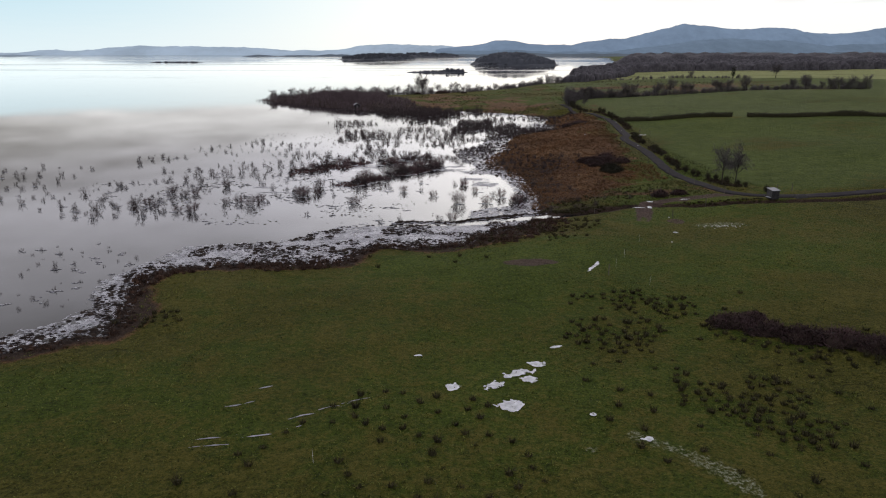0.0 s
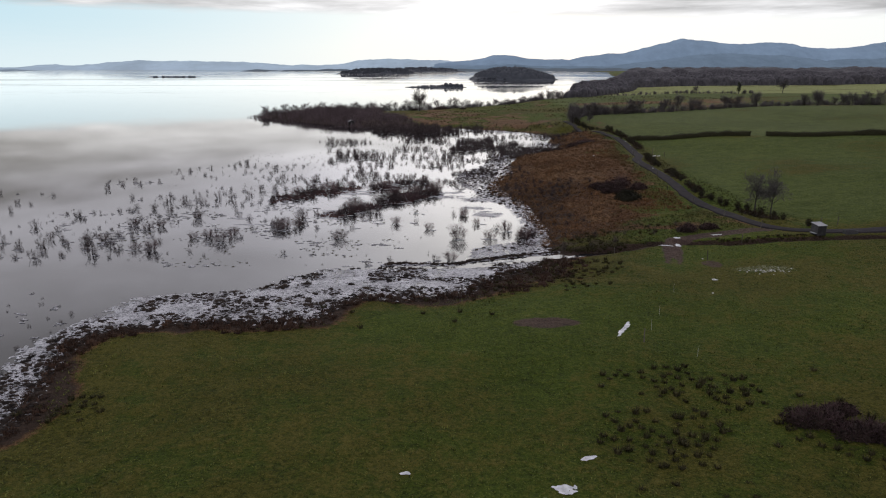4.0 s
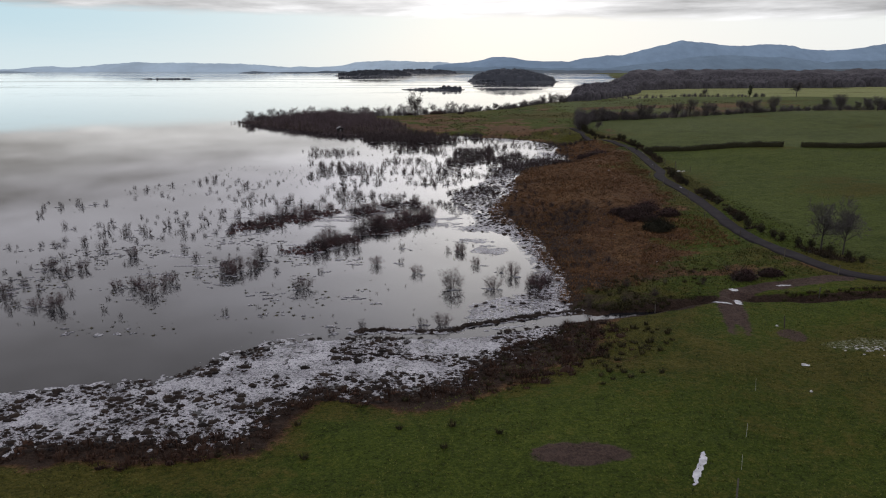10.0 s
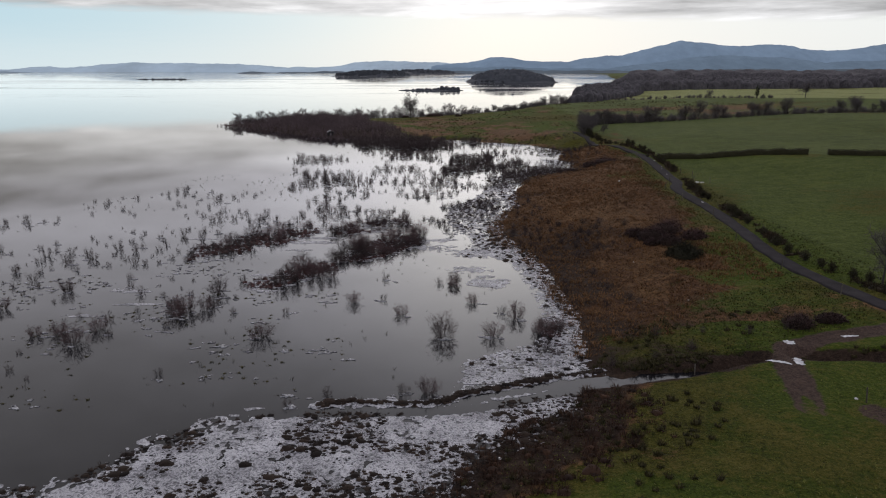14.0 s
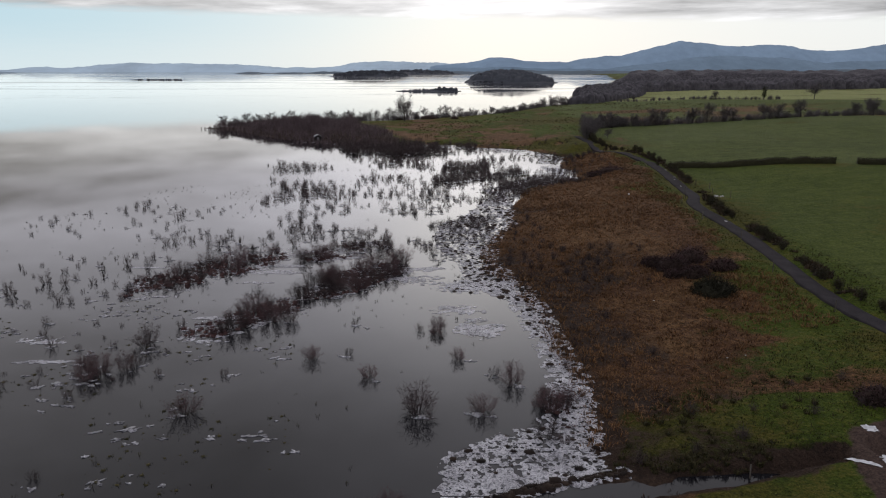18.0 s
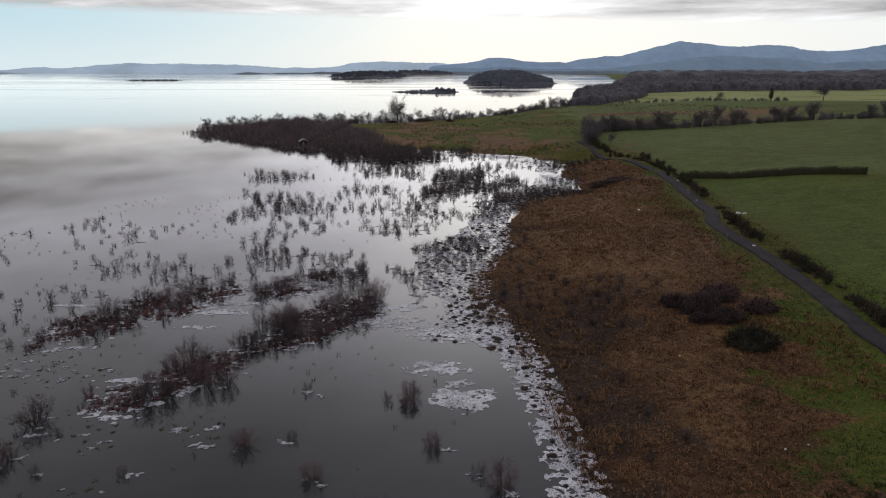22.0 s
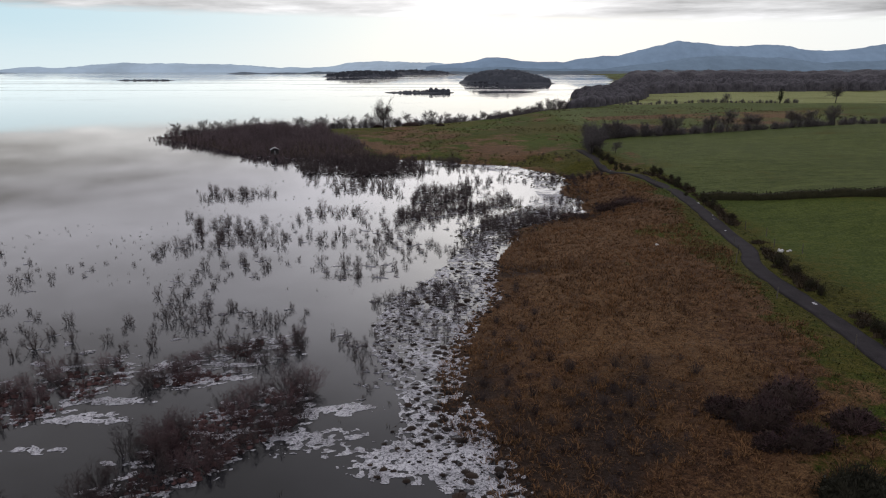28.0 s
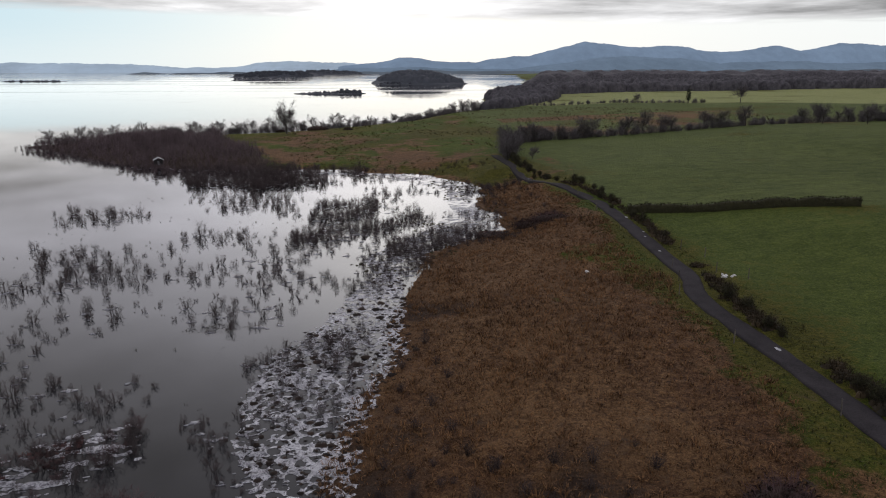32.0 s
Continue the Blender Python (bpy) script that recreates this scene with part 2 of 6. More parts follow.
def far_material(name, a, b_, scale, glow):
    """Backdrop for far hills: haze painted as blue colour, its airlight added as glow."""
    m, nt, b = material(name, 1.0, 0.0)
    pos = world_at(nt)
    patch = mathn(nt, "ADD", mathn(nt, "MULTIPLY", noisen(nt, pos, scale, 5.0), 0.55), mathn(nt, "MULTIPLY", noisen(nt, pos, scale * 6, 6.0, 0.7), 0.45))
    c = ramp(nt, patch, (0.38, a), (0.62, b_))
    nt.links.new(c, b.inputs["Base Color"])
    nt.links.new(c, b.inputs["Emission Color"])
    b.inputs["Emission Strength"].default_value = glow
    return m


GROUND, WATER, ICE, ASPHALT = ground_material(), water_material(), ice_material(), asphalt_material()
TWIG = varied("bare_twigs", (0.022, 0.016, 0.016), (0.070, 0.052, 0.050), 0.8, by="object")
TWIG_RED = varied("reddish_twigs", (0.040, 0.023, 0.024), (0.126, 0.076, 0.077), 0.8, by="object")
BARK = varied("grey_bark", (0.035, 0.030, 0.026), (0.10, 0.09, 0.08), 6.0, relief=0.6, size=0.1)
RUSH = varied("dark_rushes", (0.018, 0.018, 0.007), (0.066, 0.055, 0.021), 1.5, by="island")
SEDGE = varied("brown_sedge", (0.032, 0.015, 0.009), (0.250, 0.132, 0.056), 0.12, by="island")
GRASS = varied("grass_blades", (0.016, 0.023, 0.004), (0.175, 0.185, 0.040), 0.3, by="island")
HEDGE = varied("hedge_leaves", (0.012, 0.012, 0.006), (0.050, 0.046, 0.020), 1.2, by="island")
# islands: the bluish grey is distance haze painted into the base colour
FAR_WOOD = varied("hazed_island_wood", (0.030, 0.034, 0.040), (0.080, 0.086, 0.098), 0.10, by="island")
GORSE = varied("dark_scrub", (0.014, 0.009, 0.008), (0.050, 0.032, 0.024), 1.0, by="island")
WOOD_FAR = varied("far_bare_wood", (0.052, 0.046, 0.048), (0.165, 0.145, 0.142), 0.05, by="island")
IVY = varied("ivy_leaves", (0.010, 0.013, 0.007), (0.035, 0.045, 0.018), 0.8, by="island")
EVERGREEN = varied("evergreen_leaves", (0.010, 0.010, 0.006), (0.036, 0.033, 0.019), 0.8, by="island")
STONE = varied("pale_limestone", (0.35, 0.34, 0.32), (0.75, 0.74, 0.72), 3.0, relief=0.5, size=0.15)
POST = varied("weathered_post_wood", (0.05, 0.042, 0.035), (0.16, 0.14, 0.12), 8.0, by="object", relief=0.4, size=0.03)

# ---- numbers in bulk ----


def lattice(ix, iy, seed):
    h = (ix.astype(np.int64) * 374761393 + iy.astype(np.int64) * 668265263 + seed * 1274126177) & 0xFFFFFFFF
    h = ((h ^ (h >> 13)) * 1274126177) & 0xFFFFFFFF
    return ((h ^ (h >> 16)) & 0xFFFF) / 65535.0


def value(x, y, seed=0):
    ix, iy = np.floor(x), np.floor(y)
    u, v = x - ix, y - iy
    u, v = u * u * (3 - 2 * u), v * v * (3 - 2 * v)
    a, b = lattice(ix, iy, seed), lattice(ix + 1, iy, seed)
    c, d = lattice(ix, iy + 1, seed), lattice(ix + 1, iy + 1, seed)
    return (a * (1 - u) + b * u) * (1 - v) + (c * (1 - u) + d * u) * v


def fbm(x, y, size, octaves=4, seed=0):
    """Noise about 0, most of it within -0.5 to 0.5; size: metres across its largest lumps."""
    x, y = np.asarray(x, float) / size, np.asarray(y, float) / size
    out, amp, tot = 0.0, 1.0, 0.0
    for k in range(octaves):
        out, tot = out + amp * (value(x * 2 ** k + 17.3 * k, y * 2 ** k - 9.1 * k, seed + k) - 0.5), tot + amp
        amp *= 0.55
    return out / tot * 1.6


def sstep(v, lo, hi):
    t = np.clip((v - lo) / (hi - lo), 0, 1)
    return t * t * (3 - 2 * t)


def to_line(x, y, line, closed=False):
    """The distance from points to a line of corners."""
    p = np.array(line, float)
    q = np.roll(p, -1, 0) if closed else p[1:]
    p = p if closed else p[:-1]
    best = np.full(np.shape(x), 1e18)
    for (ax, ay), (bx, by) in zip(p, q):
        dx, dy = bx - ax, by - ay
        t = np.clip(((x - ax) * dx + (y - ay) * dy) / (dx * dx + dy * dy), 0, 1)
        best = np.minimum(best, (x - ax - t * dx) ** 2 + (y - ay - t * dy) ** 2)
    return np.sqrt(best)


def inside(x, y, line):
    p = np.array(line, float)
    odd = np.zeros(np.shape(x), bool)
    for (ax, ay), (bx, by) in zip(p, np.roll(p, -1, 0)):
        if ay != by:
            odd ^= ((ay > y) != (by > y)) & (x < (bx - ax) * (y - ay) / (by - ay) + ax)
    return odd


def depth_in(x, y, line):
    """Metres inside a closed line, negative outside."""
    d = to_line(x, y, line, True)
    return np.where(inside(x, y, line), d, -d)


# ---- the plan: outlines on the ground ----
SHORE_SOUTH = [(-140, -700), (-120, -20), (-85, 32), (-58, 46), (-37.6, 53.3), (-33, 56.3), (-30.3, 57), (-31.2, 62), (-33.5, 68), (-34.4, 73.8),
               (-31.8, 77), (-26.5, 79), (-19.7, 79.2), (-12.9, 79.5), (-10.9, 85), (-9, 87.6), (-4.8, 86.4), (-1.2, 86.7), (2.4, 89), (4.4, 92),
               (6.7, 95.3), (11.9, 98.1), (13, 100.8), (15.2, 103.0), (17, 103.9), (15.6, 104.4)]
SHORE_EAST = [(14.2, 104.8), (14.1, 108.8), (15.3, 116.6), (14.7, 122.2), (14, 128.8), (13.5, 139), (12.6, 145.5), (9.8, 149), (9.5, 155.8),
              (10.5, 163), (12, 169), (15, 177), (15, 183), (17.5, 191), (20.5, 204), (26, 216), (33.5, 228), (37, 238), (36.5, 252), (39.5, 266),
              (34, 278), (27, 287), (14, 293), (-6, 299)]
SHORE_NORTH = [(-36, 305), (-53, 317), (-80, 349), (-97, 364), (-88, 371), (-56, 392), (-37, 401), (-20, 406), (6, 422), (31, 442), (51, 478), (77, 512),
               (97, 548), (110, 620), (121, 705), (165, 800), (240, 1000), (370, 1500), (560, 2400), (900, 3600), (1100, 6000), (6000, 6000), (6000, -700)]
SHORE = SHORE_SOUTH + SHORE_EAST + SHORE_NORTH
POINT_WOOD = [(-101, 364), (-93, 350), (-80, 337), (-68, 323), (-54, 308), (-41, 296), (-26, 288), (-12, 288), (-8, 296), (-11, 312), (-15, 330), (-20, 348), (-31, 368), (-53, 382), (-84, 372)]
SPIT = [(-7.4, 99.3), (-5.6, 100.0), (-2.6, 99.8), (0.4, 99.6), (2.3, 100.2), (3.9, 101.5), (6.5, 102.3), (9.2, 103.5), (13.1, 104.8), (15.5, 105.2)]
CHANNEL = [(-12, 98.2), (-7.3, 98.2), (-2.5, 98.2), (2.3, 98.5), (5.0, 99.0), (7.3, 99.8), (10, 100.9), (12.6, 102.0), (15, 102.9), (17.2, 103.5), (19.6, 104.0), (22, 104.3)]
LANE = [(49.6, 300), (49.6, 281), (49.2, 267), (49.4, 254), (52.6, 243), (53.4, 229), (52, 214), (50.5, 198), (49.3, 188), (47.0, 183.5), (46.3, 177),
        (46.5, 166), (45.4, 150), (44.2, 138), (44.4, 130), (45.6, 121), (46.6, 114), (49.5, 110.2), (56, 109.4), (72, 110.6), (100, 111), (170, 108)]
TRACK = [(46.5, 111), (40, 110.2), (36, 109.4), (32.4, 107.5), (30.5, 104), (29.9, 101), (28.7, 97), (27.7, 93.6)]
BOG = [(10, 112), (19, 112), (27.6, 120), (34.6, 122), (40.9, 129), (40.2, 143), (42, 164), (43, 180), (46.5, 198), (49, 215), (50, 232), (48, 250), (46, 264), (38, 268),
       (30, 262), (30, 230), (15, 205), (8, 180), (4, 150), (9, 143)]
SEDGE_CORNER = [(5, 86.5), (11, 88), (16, 90.5), (20, 93.5), (21.5, 97), (21, 101), (18, 103.2), (13, 100), (8, 95.5), (3, 89.5)]
DITCH_W = [(19, 104.2), (22, 104.6), (29.4, 106.2)]
DITCH_E = [(32.5, 106.4), (39, 105.6), (49.5, 105.6), (70, 106.5)]
HEIGHTS = [(4, 43, .5), (7, 50, .6), (16, 74, 1.2), (-20, 62, .5), (-10, 30, .6), (30, 95, 1.2), (31, 104, 1.2), (50, 75, 2), (60, 20, 2), (52, 108, 2.2), (45, 150, 2.5),
           (47, 188, 2.9), (52, 220, 3.1), (86, 209, 5.9), (120, 200, 7.0), (90, 150, 5), (80, 120, 3.5), (80, 260, 6), (160, 290, 8), (50, 275, 2.6), (38, 194, 1.4),
           (28, 135, .9), (16, 130, .3), (10, 300, .8), (-20, 380, 1.2), (60, 364, 3), (100, 530, 3), (180, 480, 6)]
HEIGHTS += [(300, 690, 6.5), (460, 690, 8), (700, 700, 9), (230, 470, 7.5), (400, 900, 5), (900, 1500, 6)]


def land_height(x, y):
    num, den = 0.0, 1e-12
    for px, py, pz in HEIGHTS:
        r2 = (x - px) ** 2 + (y - py) ** 2
        w = 1.0 / (r2 + 60.0 + 0.004 * (px * px + py * py)) ** 1.7
        num, den = num + w * pz, den + w
    return num / den


def ground_z(x, y):
    x, y = np.asarray(x, float), np.asarray(y, float)
    d = depth_in(x, y, SHORE) + fbm(x, y, 3.0, 3, 5) * 1.3
    d = d + (fbm(x, y, 9.0, 3, 51) * 6.0 - 0.4) * sstep(y, 190, 212) * (1 - sstep(y, 296, 310)) * (x > -4)
    land = land_height(x, y) * sstep(d, -1.0, 16.0) + 0.10 * sstep(d, -0.6, 1.2)
    land = land + fbm(x, y, 9.0, 4, 8) * 0.18 * sstep(d, 0, 6) + fbm(x, y, 1.6, 2, 9) * 0.10 * sstep(d, 0, 2)
    boggy = sstep(depth_in(x, y, BOG), -3.0, 2.0)
    land = land + fbm(x, y, 1.5, 2, 19) * 0.26 * boggy * sstep(d, 0.3, 2)
    z = np.where(d > -0.4, land, 0.0) - 0.55 * sstep(-d, 0.0, 5.0) - 0.03
    spit = to_line(x, y, SPIT)
    z = np.maximum(z, 0.16 - 0.35 * np.abs(spit + fbm(x, y, 1.0, 3, 3) * 0.9))
    for line, wide, deep in ((DITCH_W, 1.1, 0.85), (DITCH_E, 1.4, 0.95)):
        z = z - deep * (1 - sstep(to_line(x, y, line), 0.2, wide))
    cut = to_line(x, y, CHANNEL) - np.interp(x, [-12, 2, 10, 17, 22], [0.62, 0.55, 0.50, 0.34, 0.12]) - 0.10 * fbm(x, y, 1.2, 3, 7)
    z = np.where(x < 23, np.minimum(z, -0.22 + 1.5 * np.maximum(cut, 0.0)), z)
    lane = to_line(x, y, LANE)
    return z - 0.14 * (1 - sstep(lane, 1.2, 2.0))


def cells(x, y, size, seed):
    """Distances to the nearest and the next of jittered points, one to a square of that size."""
    ix, iy = np.floor(x / size), np.floor(y / size)
    d1, d2 = np.full(np.shape(x), 9.0), np.full(np.shape(x), 9.0)
    for i in (-1, 0, 1):
        for j in (-1, 0, 1):
            px, py = (ix + i + lattice(ix + i, iy + j, seed)) * size, (iy + j + lattice(ix + i, iy + j, seed + 1)) * size
            d = np.hypot(x - px, y - py)
            d1, d2 = np.minimum(d1, d), np.minimum(d2, np.maximum(d1, d))
    return d1, d2


# ---- meshes in bulk ----


def fast_mesh(name, verts, faces):
    """A mesh from arrays; faces: one array, or several, of rows of three or four corners."""
    me = bpy.data.meshes.new(name)
    faces = [f for f in (faces if isinstance(faces, list) else [faces]) if len(f)]
    me.vertices.add(len(verts))
    me.vertices.foreach_set("co", np.asarray(verts, np.float32).ravel())
    loops = np.concatenate([f.ravel() for f in faces]).astype(np.int32)
    sizes = np.concatenate([np.full(len(f), f.shape[1]) for f in faces]).astype(np.int32)
    me.loops.add(len(loops))
    me.loops.foreach_set("vertex_index", loops)
    me.polygons.add(len(sizes))
    me.polygons.foreach_set("loop_start", np.concatenate([[0], np.cumsum(sizes)[:-1]]).astype(np.int32))
    me.update(calc_edges=True)
    return me


def piece(name, verts, faces, mat, parent=None, label="", soft=False):
    me = fast_mesh(name, verts, faces)
    me.materials.append(mat)
    if soft:
        me.polygons.foreach_set("use_smooth", np.ones(len(me.polygons), bool))
    ob = new(name, me)
    ob.parent = parent
    return tagged(ob, label)


def joined(parts):
    """Several (verts, faces) as one."""
    vs, fs, n = [], {}, 0
    for v, f in parts:
        for g in (f if isinstance(f, list) else [f]):
            if len(g):
                fs.setdefault(g.shape[1], []).append(g + n)
        vs.append(v)
        n += len(v)
    return np.concatenate(vs), [np.concatenate(g) for g in fs.values()]


def prisms(p0, p1, r0, r1, sides=3):
    """Tapered sticks from p0 to p1."""
    p0, p1 = np.asarray(p0, float), np.asarray(p1, float)
    n = len(p0)
    d = p1 - p0
    d = d / np.maximum(np.linalg.norm(d, axis=1, keepdims=True), 1e-9)
    ref = np.where(np.abs(d[:, 2:3]) > 0.9, [[1.0, 0, 0]], [[0, 0, 1.0]])
    a = np.cross(d, ref)
    a /= np.linalg.norm(a, axis=1, keepdims=True)
    b = np.cross(d, a)
    out = np.empty((n, 2 * sides, 3))
    for k in range(sides):
        w = 2 * math.pi * k / sides
        off = a * math.cos(w) + b * math.sin(w)
        out[:, k] = p0 + off * np.reshape(r0, (-1, 1))
        out[:, sides + k] = p1 + off * np.reshape(r1, (-1, 1))
    base = (np.arange(n) * 2 * sides)[:, None]
    f = np.concatenate([base + np.array([[k, (k + 1) % sides, sides + (k + 1) % sides, sides + k]]) for k in range(sides)])
    return out.reshape(-1, 3), f


def spikes(p0, p1, r0):
    """Three-sided twigs that run out to a point."""
    p0, p1 = np.asarray(p0, float), np.asarray(p1, float)
    n = len(p0)
    d = p1 - p0
    d = d / np.maximum(np.linalg.norm(d, axis=1, keepdims=True), 1e-9)
    ref = np.where(np.abs(d[:, 2:3]) > 0.9, [[1.0, 0, 0]], [[0, 0, 1.0]])
    a = np.cross(d, ref)
    a /= np.linalg.norm(a, axis=1, keepdims=True)
    b = np.cross(d, a)
    out = np.empty((n, 4, 3))
    for k in range(3):
        out[:, k] = p0 + (a * math.cos(2.094 * k) + b * math.sin(2.094 * k)) * np.reshape(r0, (-1, 1))
    out[:, 3] = p1
    base = (np.arange(n) * 4)[:, None]
    return out.reshape(-1, 3), np.concatenate([base + np.array([[k, (k + 1) % 3, 3]]) for k in range(3)])


def blades(centres, count, height, spread, width, rng, lean=0.5):
    """Tufts of grass: count blades round each centre, each a bent pointed strip of three triangles."""
    n = len(centres)
    c = np.repeat(np.asarray(centres, float), count, 0)
    h = np.repeat(np.broadcast_to(height, n), count) * rng.uniform(0.6, 1.15, n * count)
    s = np.repeat(np.broadcast_to(spread, n), count)
    a, r = rng.uniform(0, 2 * math.pi, n * count), np.sqrt(rng.uniform(0, 1, n * count))
    root = c + np.stack([np.cos(a) * r * s * 0.5, np.sin(a) * r * s * 0.5, np.full(n * count, -0.05)], 1)
    out = np.stack([np.cos(a), np.sin(a), np.zeros(n * count)], 1)
    l = lean * rng.uniform(0.3, 1.3, n * count)
    mid = root + out * (l * h * 0.3)[:, None] + np.array([0, 0, 1.0]) * (h * 0.6)[:, None]
    tip = root + out * (l * h * 0.95)[:, None] + np.array([0, 0, 1.0]) * (h * (1.05 - 0.35 * l))[:, None]
    t = rng.uniform(0, 2 * math.pi, n * count)
    side = np.stack([np.cos(t), np.sin(t), np.zeros(n * count)], 1) * (np.repeat(np.broadcast_to(width, n), count) / 2)[:, None]
    v = np.stack([root - side, root + side, mid - side * 0.8, mid + side * 0.8, tip], 1).reshape(-1, 3)
    b = (np.arange(n * count) * 5)[:, None]
    return v, [b + np.array([[0, 1, 3, 2]]), b + np.array([[2, 3, 4]])]


CUT = {1: "0ad", 2: "1ba", 4: "2cb", 8: "3dc", 3: "01bd", 6: "12ca", 12: "23db", 9: "30ac", 15: "0123",
       7: "012cd", 14: "123da", 13: "230ab", 11: "301bc", 5: "0a b2 cd", 10: "1b c3 da"}


def contour(x0, x1, y0, y1, step, field):
    """The flat patches where field(x, y) is above nought, with edges cut smoothly."""
    xs, ys = np.arange(x0, x1, step), np.arange(y0, y1, step)
    gx, gy = np.meshgrid(xs, ys, indexing="ij")
    g = field(gx, gy)
    corners = [g[:-1, :-1], g[1:, :-1], g[1:, 1:], g[:-1, 1:]]
    px = [gx[:-1, :-1], gx[1:, :-1], gx[1:, 1:], gx[:-1, 1:]]
    py = [gy[:-1, :-1], gy[1:, :-1], gy[1:, 1:], gy[:-1, 1:]]
    case = sum((c > 0).astype(int) << i for i, c in enumerate(corners))
    parts = []
    for k, word in CUT.items():
        word = word.replace(" ", "")
        sel = case == k
        if not sel.any():
            continue
        pts = []
        for ch in word:
            if ch.isdigit():
                i = int(ch)
                pts.append(np.stack([px[i][sel], py[i][sel]], 1))
            else:
                i = "abcd".index(ch)
                j = (i + 1) % 4
                a, b = corners[i][sel], corners[j][sel]
                t = (a / (a - b))[:, None]
                pts.append(np.stack([px[i][sel], py[i][sel]], 1) * (1 - t) + np.stack([px[j][sel], py[j][sel]], 1) * t)
        v = np.stack(pts, 1)
        n, m = v.shape[:2]
        parts.append((v.reshape(-1, 2), np.arange(n * m).reshape(n, m)))
    v, f = joined(parts)
    return v, f


# ---- ground and water ----


def axis(*spans):
    out = [np.arange(a, b, s) for a, b, s in spans]
    return np.concatenate(out)


def build_ground():
    xs = axis((-4800, -400, 400), (-400, -140, 26), (-140, -64, 4), (-64, 64, 0.6), (64, 200, 3.0), (200, 600, 20), (600, 4900, 180))
    ys = axis((-700, -10, 69), (-10, 20, 3), (20, 312, 0.6), (312, 560, 3.5), (560, 1200, 20), (1200, 4900, 150))
    gx, gy = np.meshgrid(xs, ys, indexing="ij")
    z = ground_z(gx, gy)
    n, m = gx.shape
    idx = np.arange(n * m).reshape(n, m)
    f = np.stack([idx[:-1, :-1], idx[1:, :-1], idx[1:, 1:], idx[:-1, 1:]], -1).reshape(-1, 4)
    ob = piece("ground", np.stack([gx, gy, z], -1).reshape(-1, 3), f, GROUND, soft=True)
    tagged(ob, "green winter pasture running down to a brown bog and a flooded lake shore", "ground", kind="structure")
    d = depth_in(gx, gy, SHORE)
    wob = fbm(gx, gy, 6.0, 3, 21)
    fringe = 2.1 + 4.6 * np.exp(-((gx - 8) ** 2 + (gy - 94) ** 2) / 90) + 0.3 * np.exp(-((gx + 30) ** 2 + (gy - 66) ** 2) / 60)
    bog = np.maximum(sstep(depth_in(gx, gy, BOG) + wob * 5, -5, 3.5), sstep(fringe - d + wob * 2.5, -1.8, 1.2))
    bog = np.where((gy > 300) | (gx < -50), np.minimum(bog, 0.3 + wob), bog)
    bog = bog - 0.35 * np.exp(-((gx - 31) ** 2 + (gy - 126) ** 2) / 40) - 0.2 * np.exp(-((gx - 39) ** 2 / 20 + (gy - 135) ** 2 / 90)) - 0.5 * np.exp(-(to_line(gx, gy, LANE) / 3.5) ** 2)
    corner = sstep(depth_in(gx, gy, SEDGE_CORNER) + wob * 4, -1.5, 3.5)
    bog = np.maximum(bog, corner * (0.42 + wob * 0.9))
    bank = (gy > 114) & (gy < 142) & (gx > 14) & (gx < 46)
    bog = np.where(bank, np.maximum(bog, 0.46 + wob * 0.9), bog)
    north = (gy > 262) & (gx < 62) & (gy < 520)
    bog = np.where(north, np.maximum(bog * 0.6, 0.22 + wob * 0.9 + fbm(gx, gy, 30.0, 3, 4) * 0.8 - (gy - 320) * 0.0016), bog)
    far = (gy > 345) & (gx > 75) & (gy < 430) & (gx < 200)
    bog = np.where(far, np.maximum(bog, 0.40 + fbm(gx, gy, 22.0, 3, 14)), bog)
    olive = 0.38 + fbm(gx, gy, 26.0, 4, 31) * 1.1 + 0.45 * sstep(9 - d, 0, 8) + 0.35 * np.exp(-to_line(gx, gy, LANE) / 3)
    lanes = np.interp(gy, [0, 106, 108, 120, 180, 215, 250, 300, 340], [300, 300, 75, 49, 51, 55, 55, 54, 64])
    field = sstep(gx - lanes, 0, 3) * (0.40 + 0.60 * sstep(gy - 221 + (gx - 55) * 0.345, -0.6, 0.6))
    bog = bog - 0.58 * sstep(fbm(gx, gy, 8.0, 3, 67) + np.interp(gx, [22, 34, 44, 50], [-0.5, 0.0, 0.28, 0.4]), 0.15, 0.45) * (gy > 118) * (gy < 205) * (gx < 47)
    olive = np.maximum(olive, 0.9 * sstep(depth_in(gx, gy, SEDGE_CORNER) + wob * 3, -2.5, 2))
    olive = olive + 0.22 * sstep(gy, 55, 95) - 0.5 * field
    hay = sstep(gy - np.interp(gx, [110, 240, 400], [535, 470, 430]), 0, 6) * sstep(gx, 105, 112) * (1 - sstep(gy, 900, 1000))
    track = to_line(gx, gy, TRACK)
    end = 1 - 0.75 * sstep(99.5 - gy, 0, 5.5) * (gx < 33)
    ruts = np.exp(-((track - 0.75) / 0.4) ** 2) + 0.25 * np.exp(-(track / 0.9) ** 2)
    mud = np.maximum(np.where(to_line(gx, gy, TRACK[:6]) < 2.5, np.maximum(ruts, 1 - sstep(track + wob * 0.8, 0.6, 1.7)), ruts) * end,
                     1 - sstep(np.hypot((gx - 10.1) / 3.0, (gy - 75.8) / 1.5) + wob * 1.3, 0.55, 1.05))
    mud = np.maximum(mud, 1 - sstep(np.hypot((gx - 32.9) / 1.2, (gy - 95.6) / 1.8) + wob * 0.5, 0.5, 1.1))
    for line in (DITCH_W, DITCH_E):
        bog = np.maximum(bog, 1 - sstep(to_line(gx, gy, line), 0.7, 1.3))
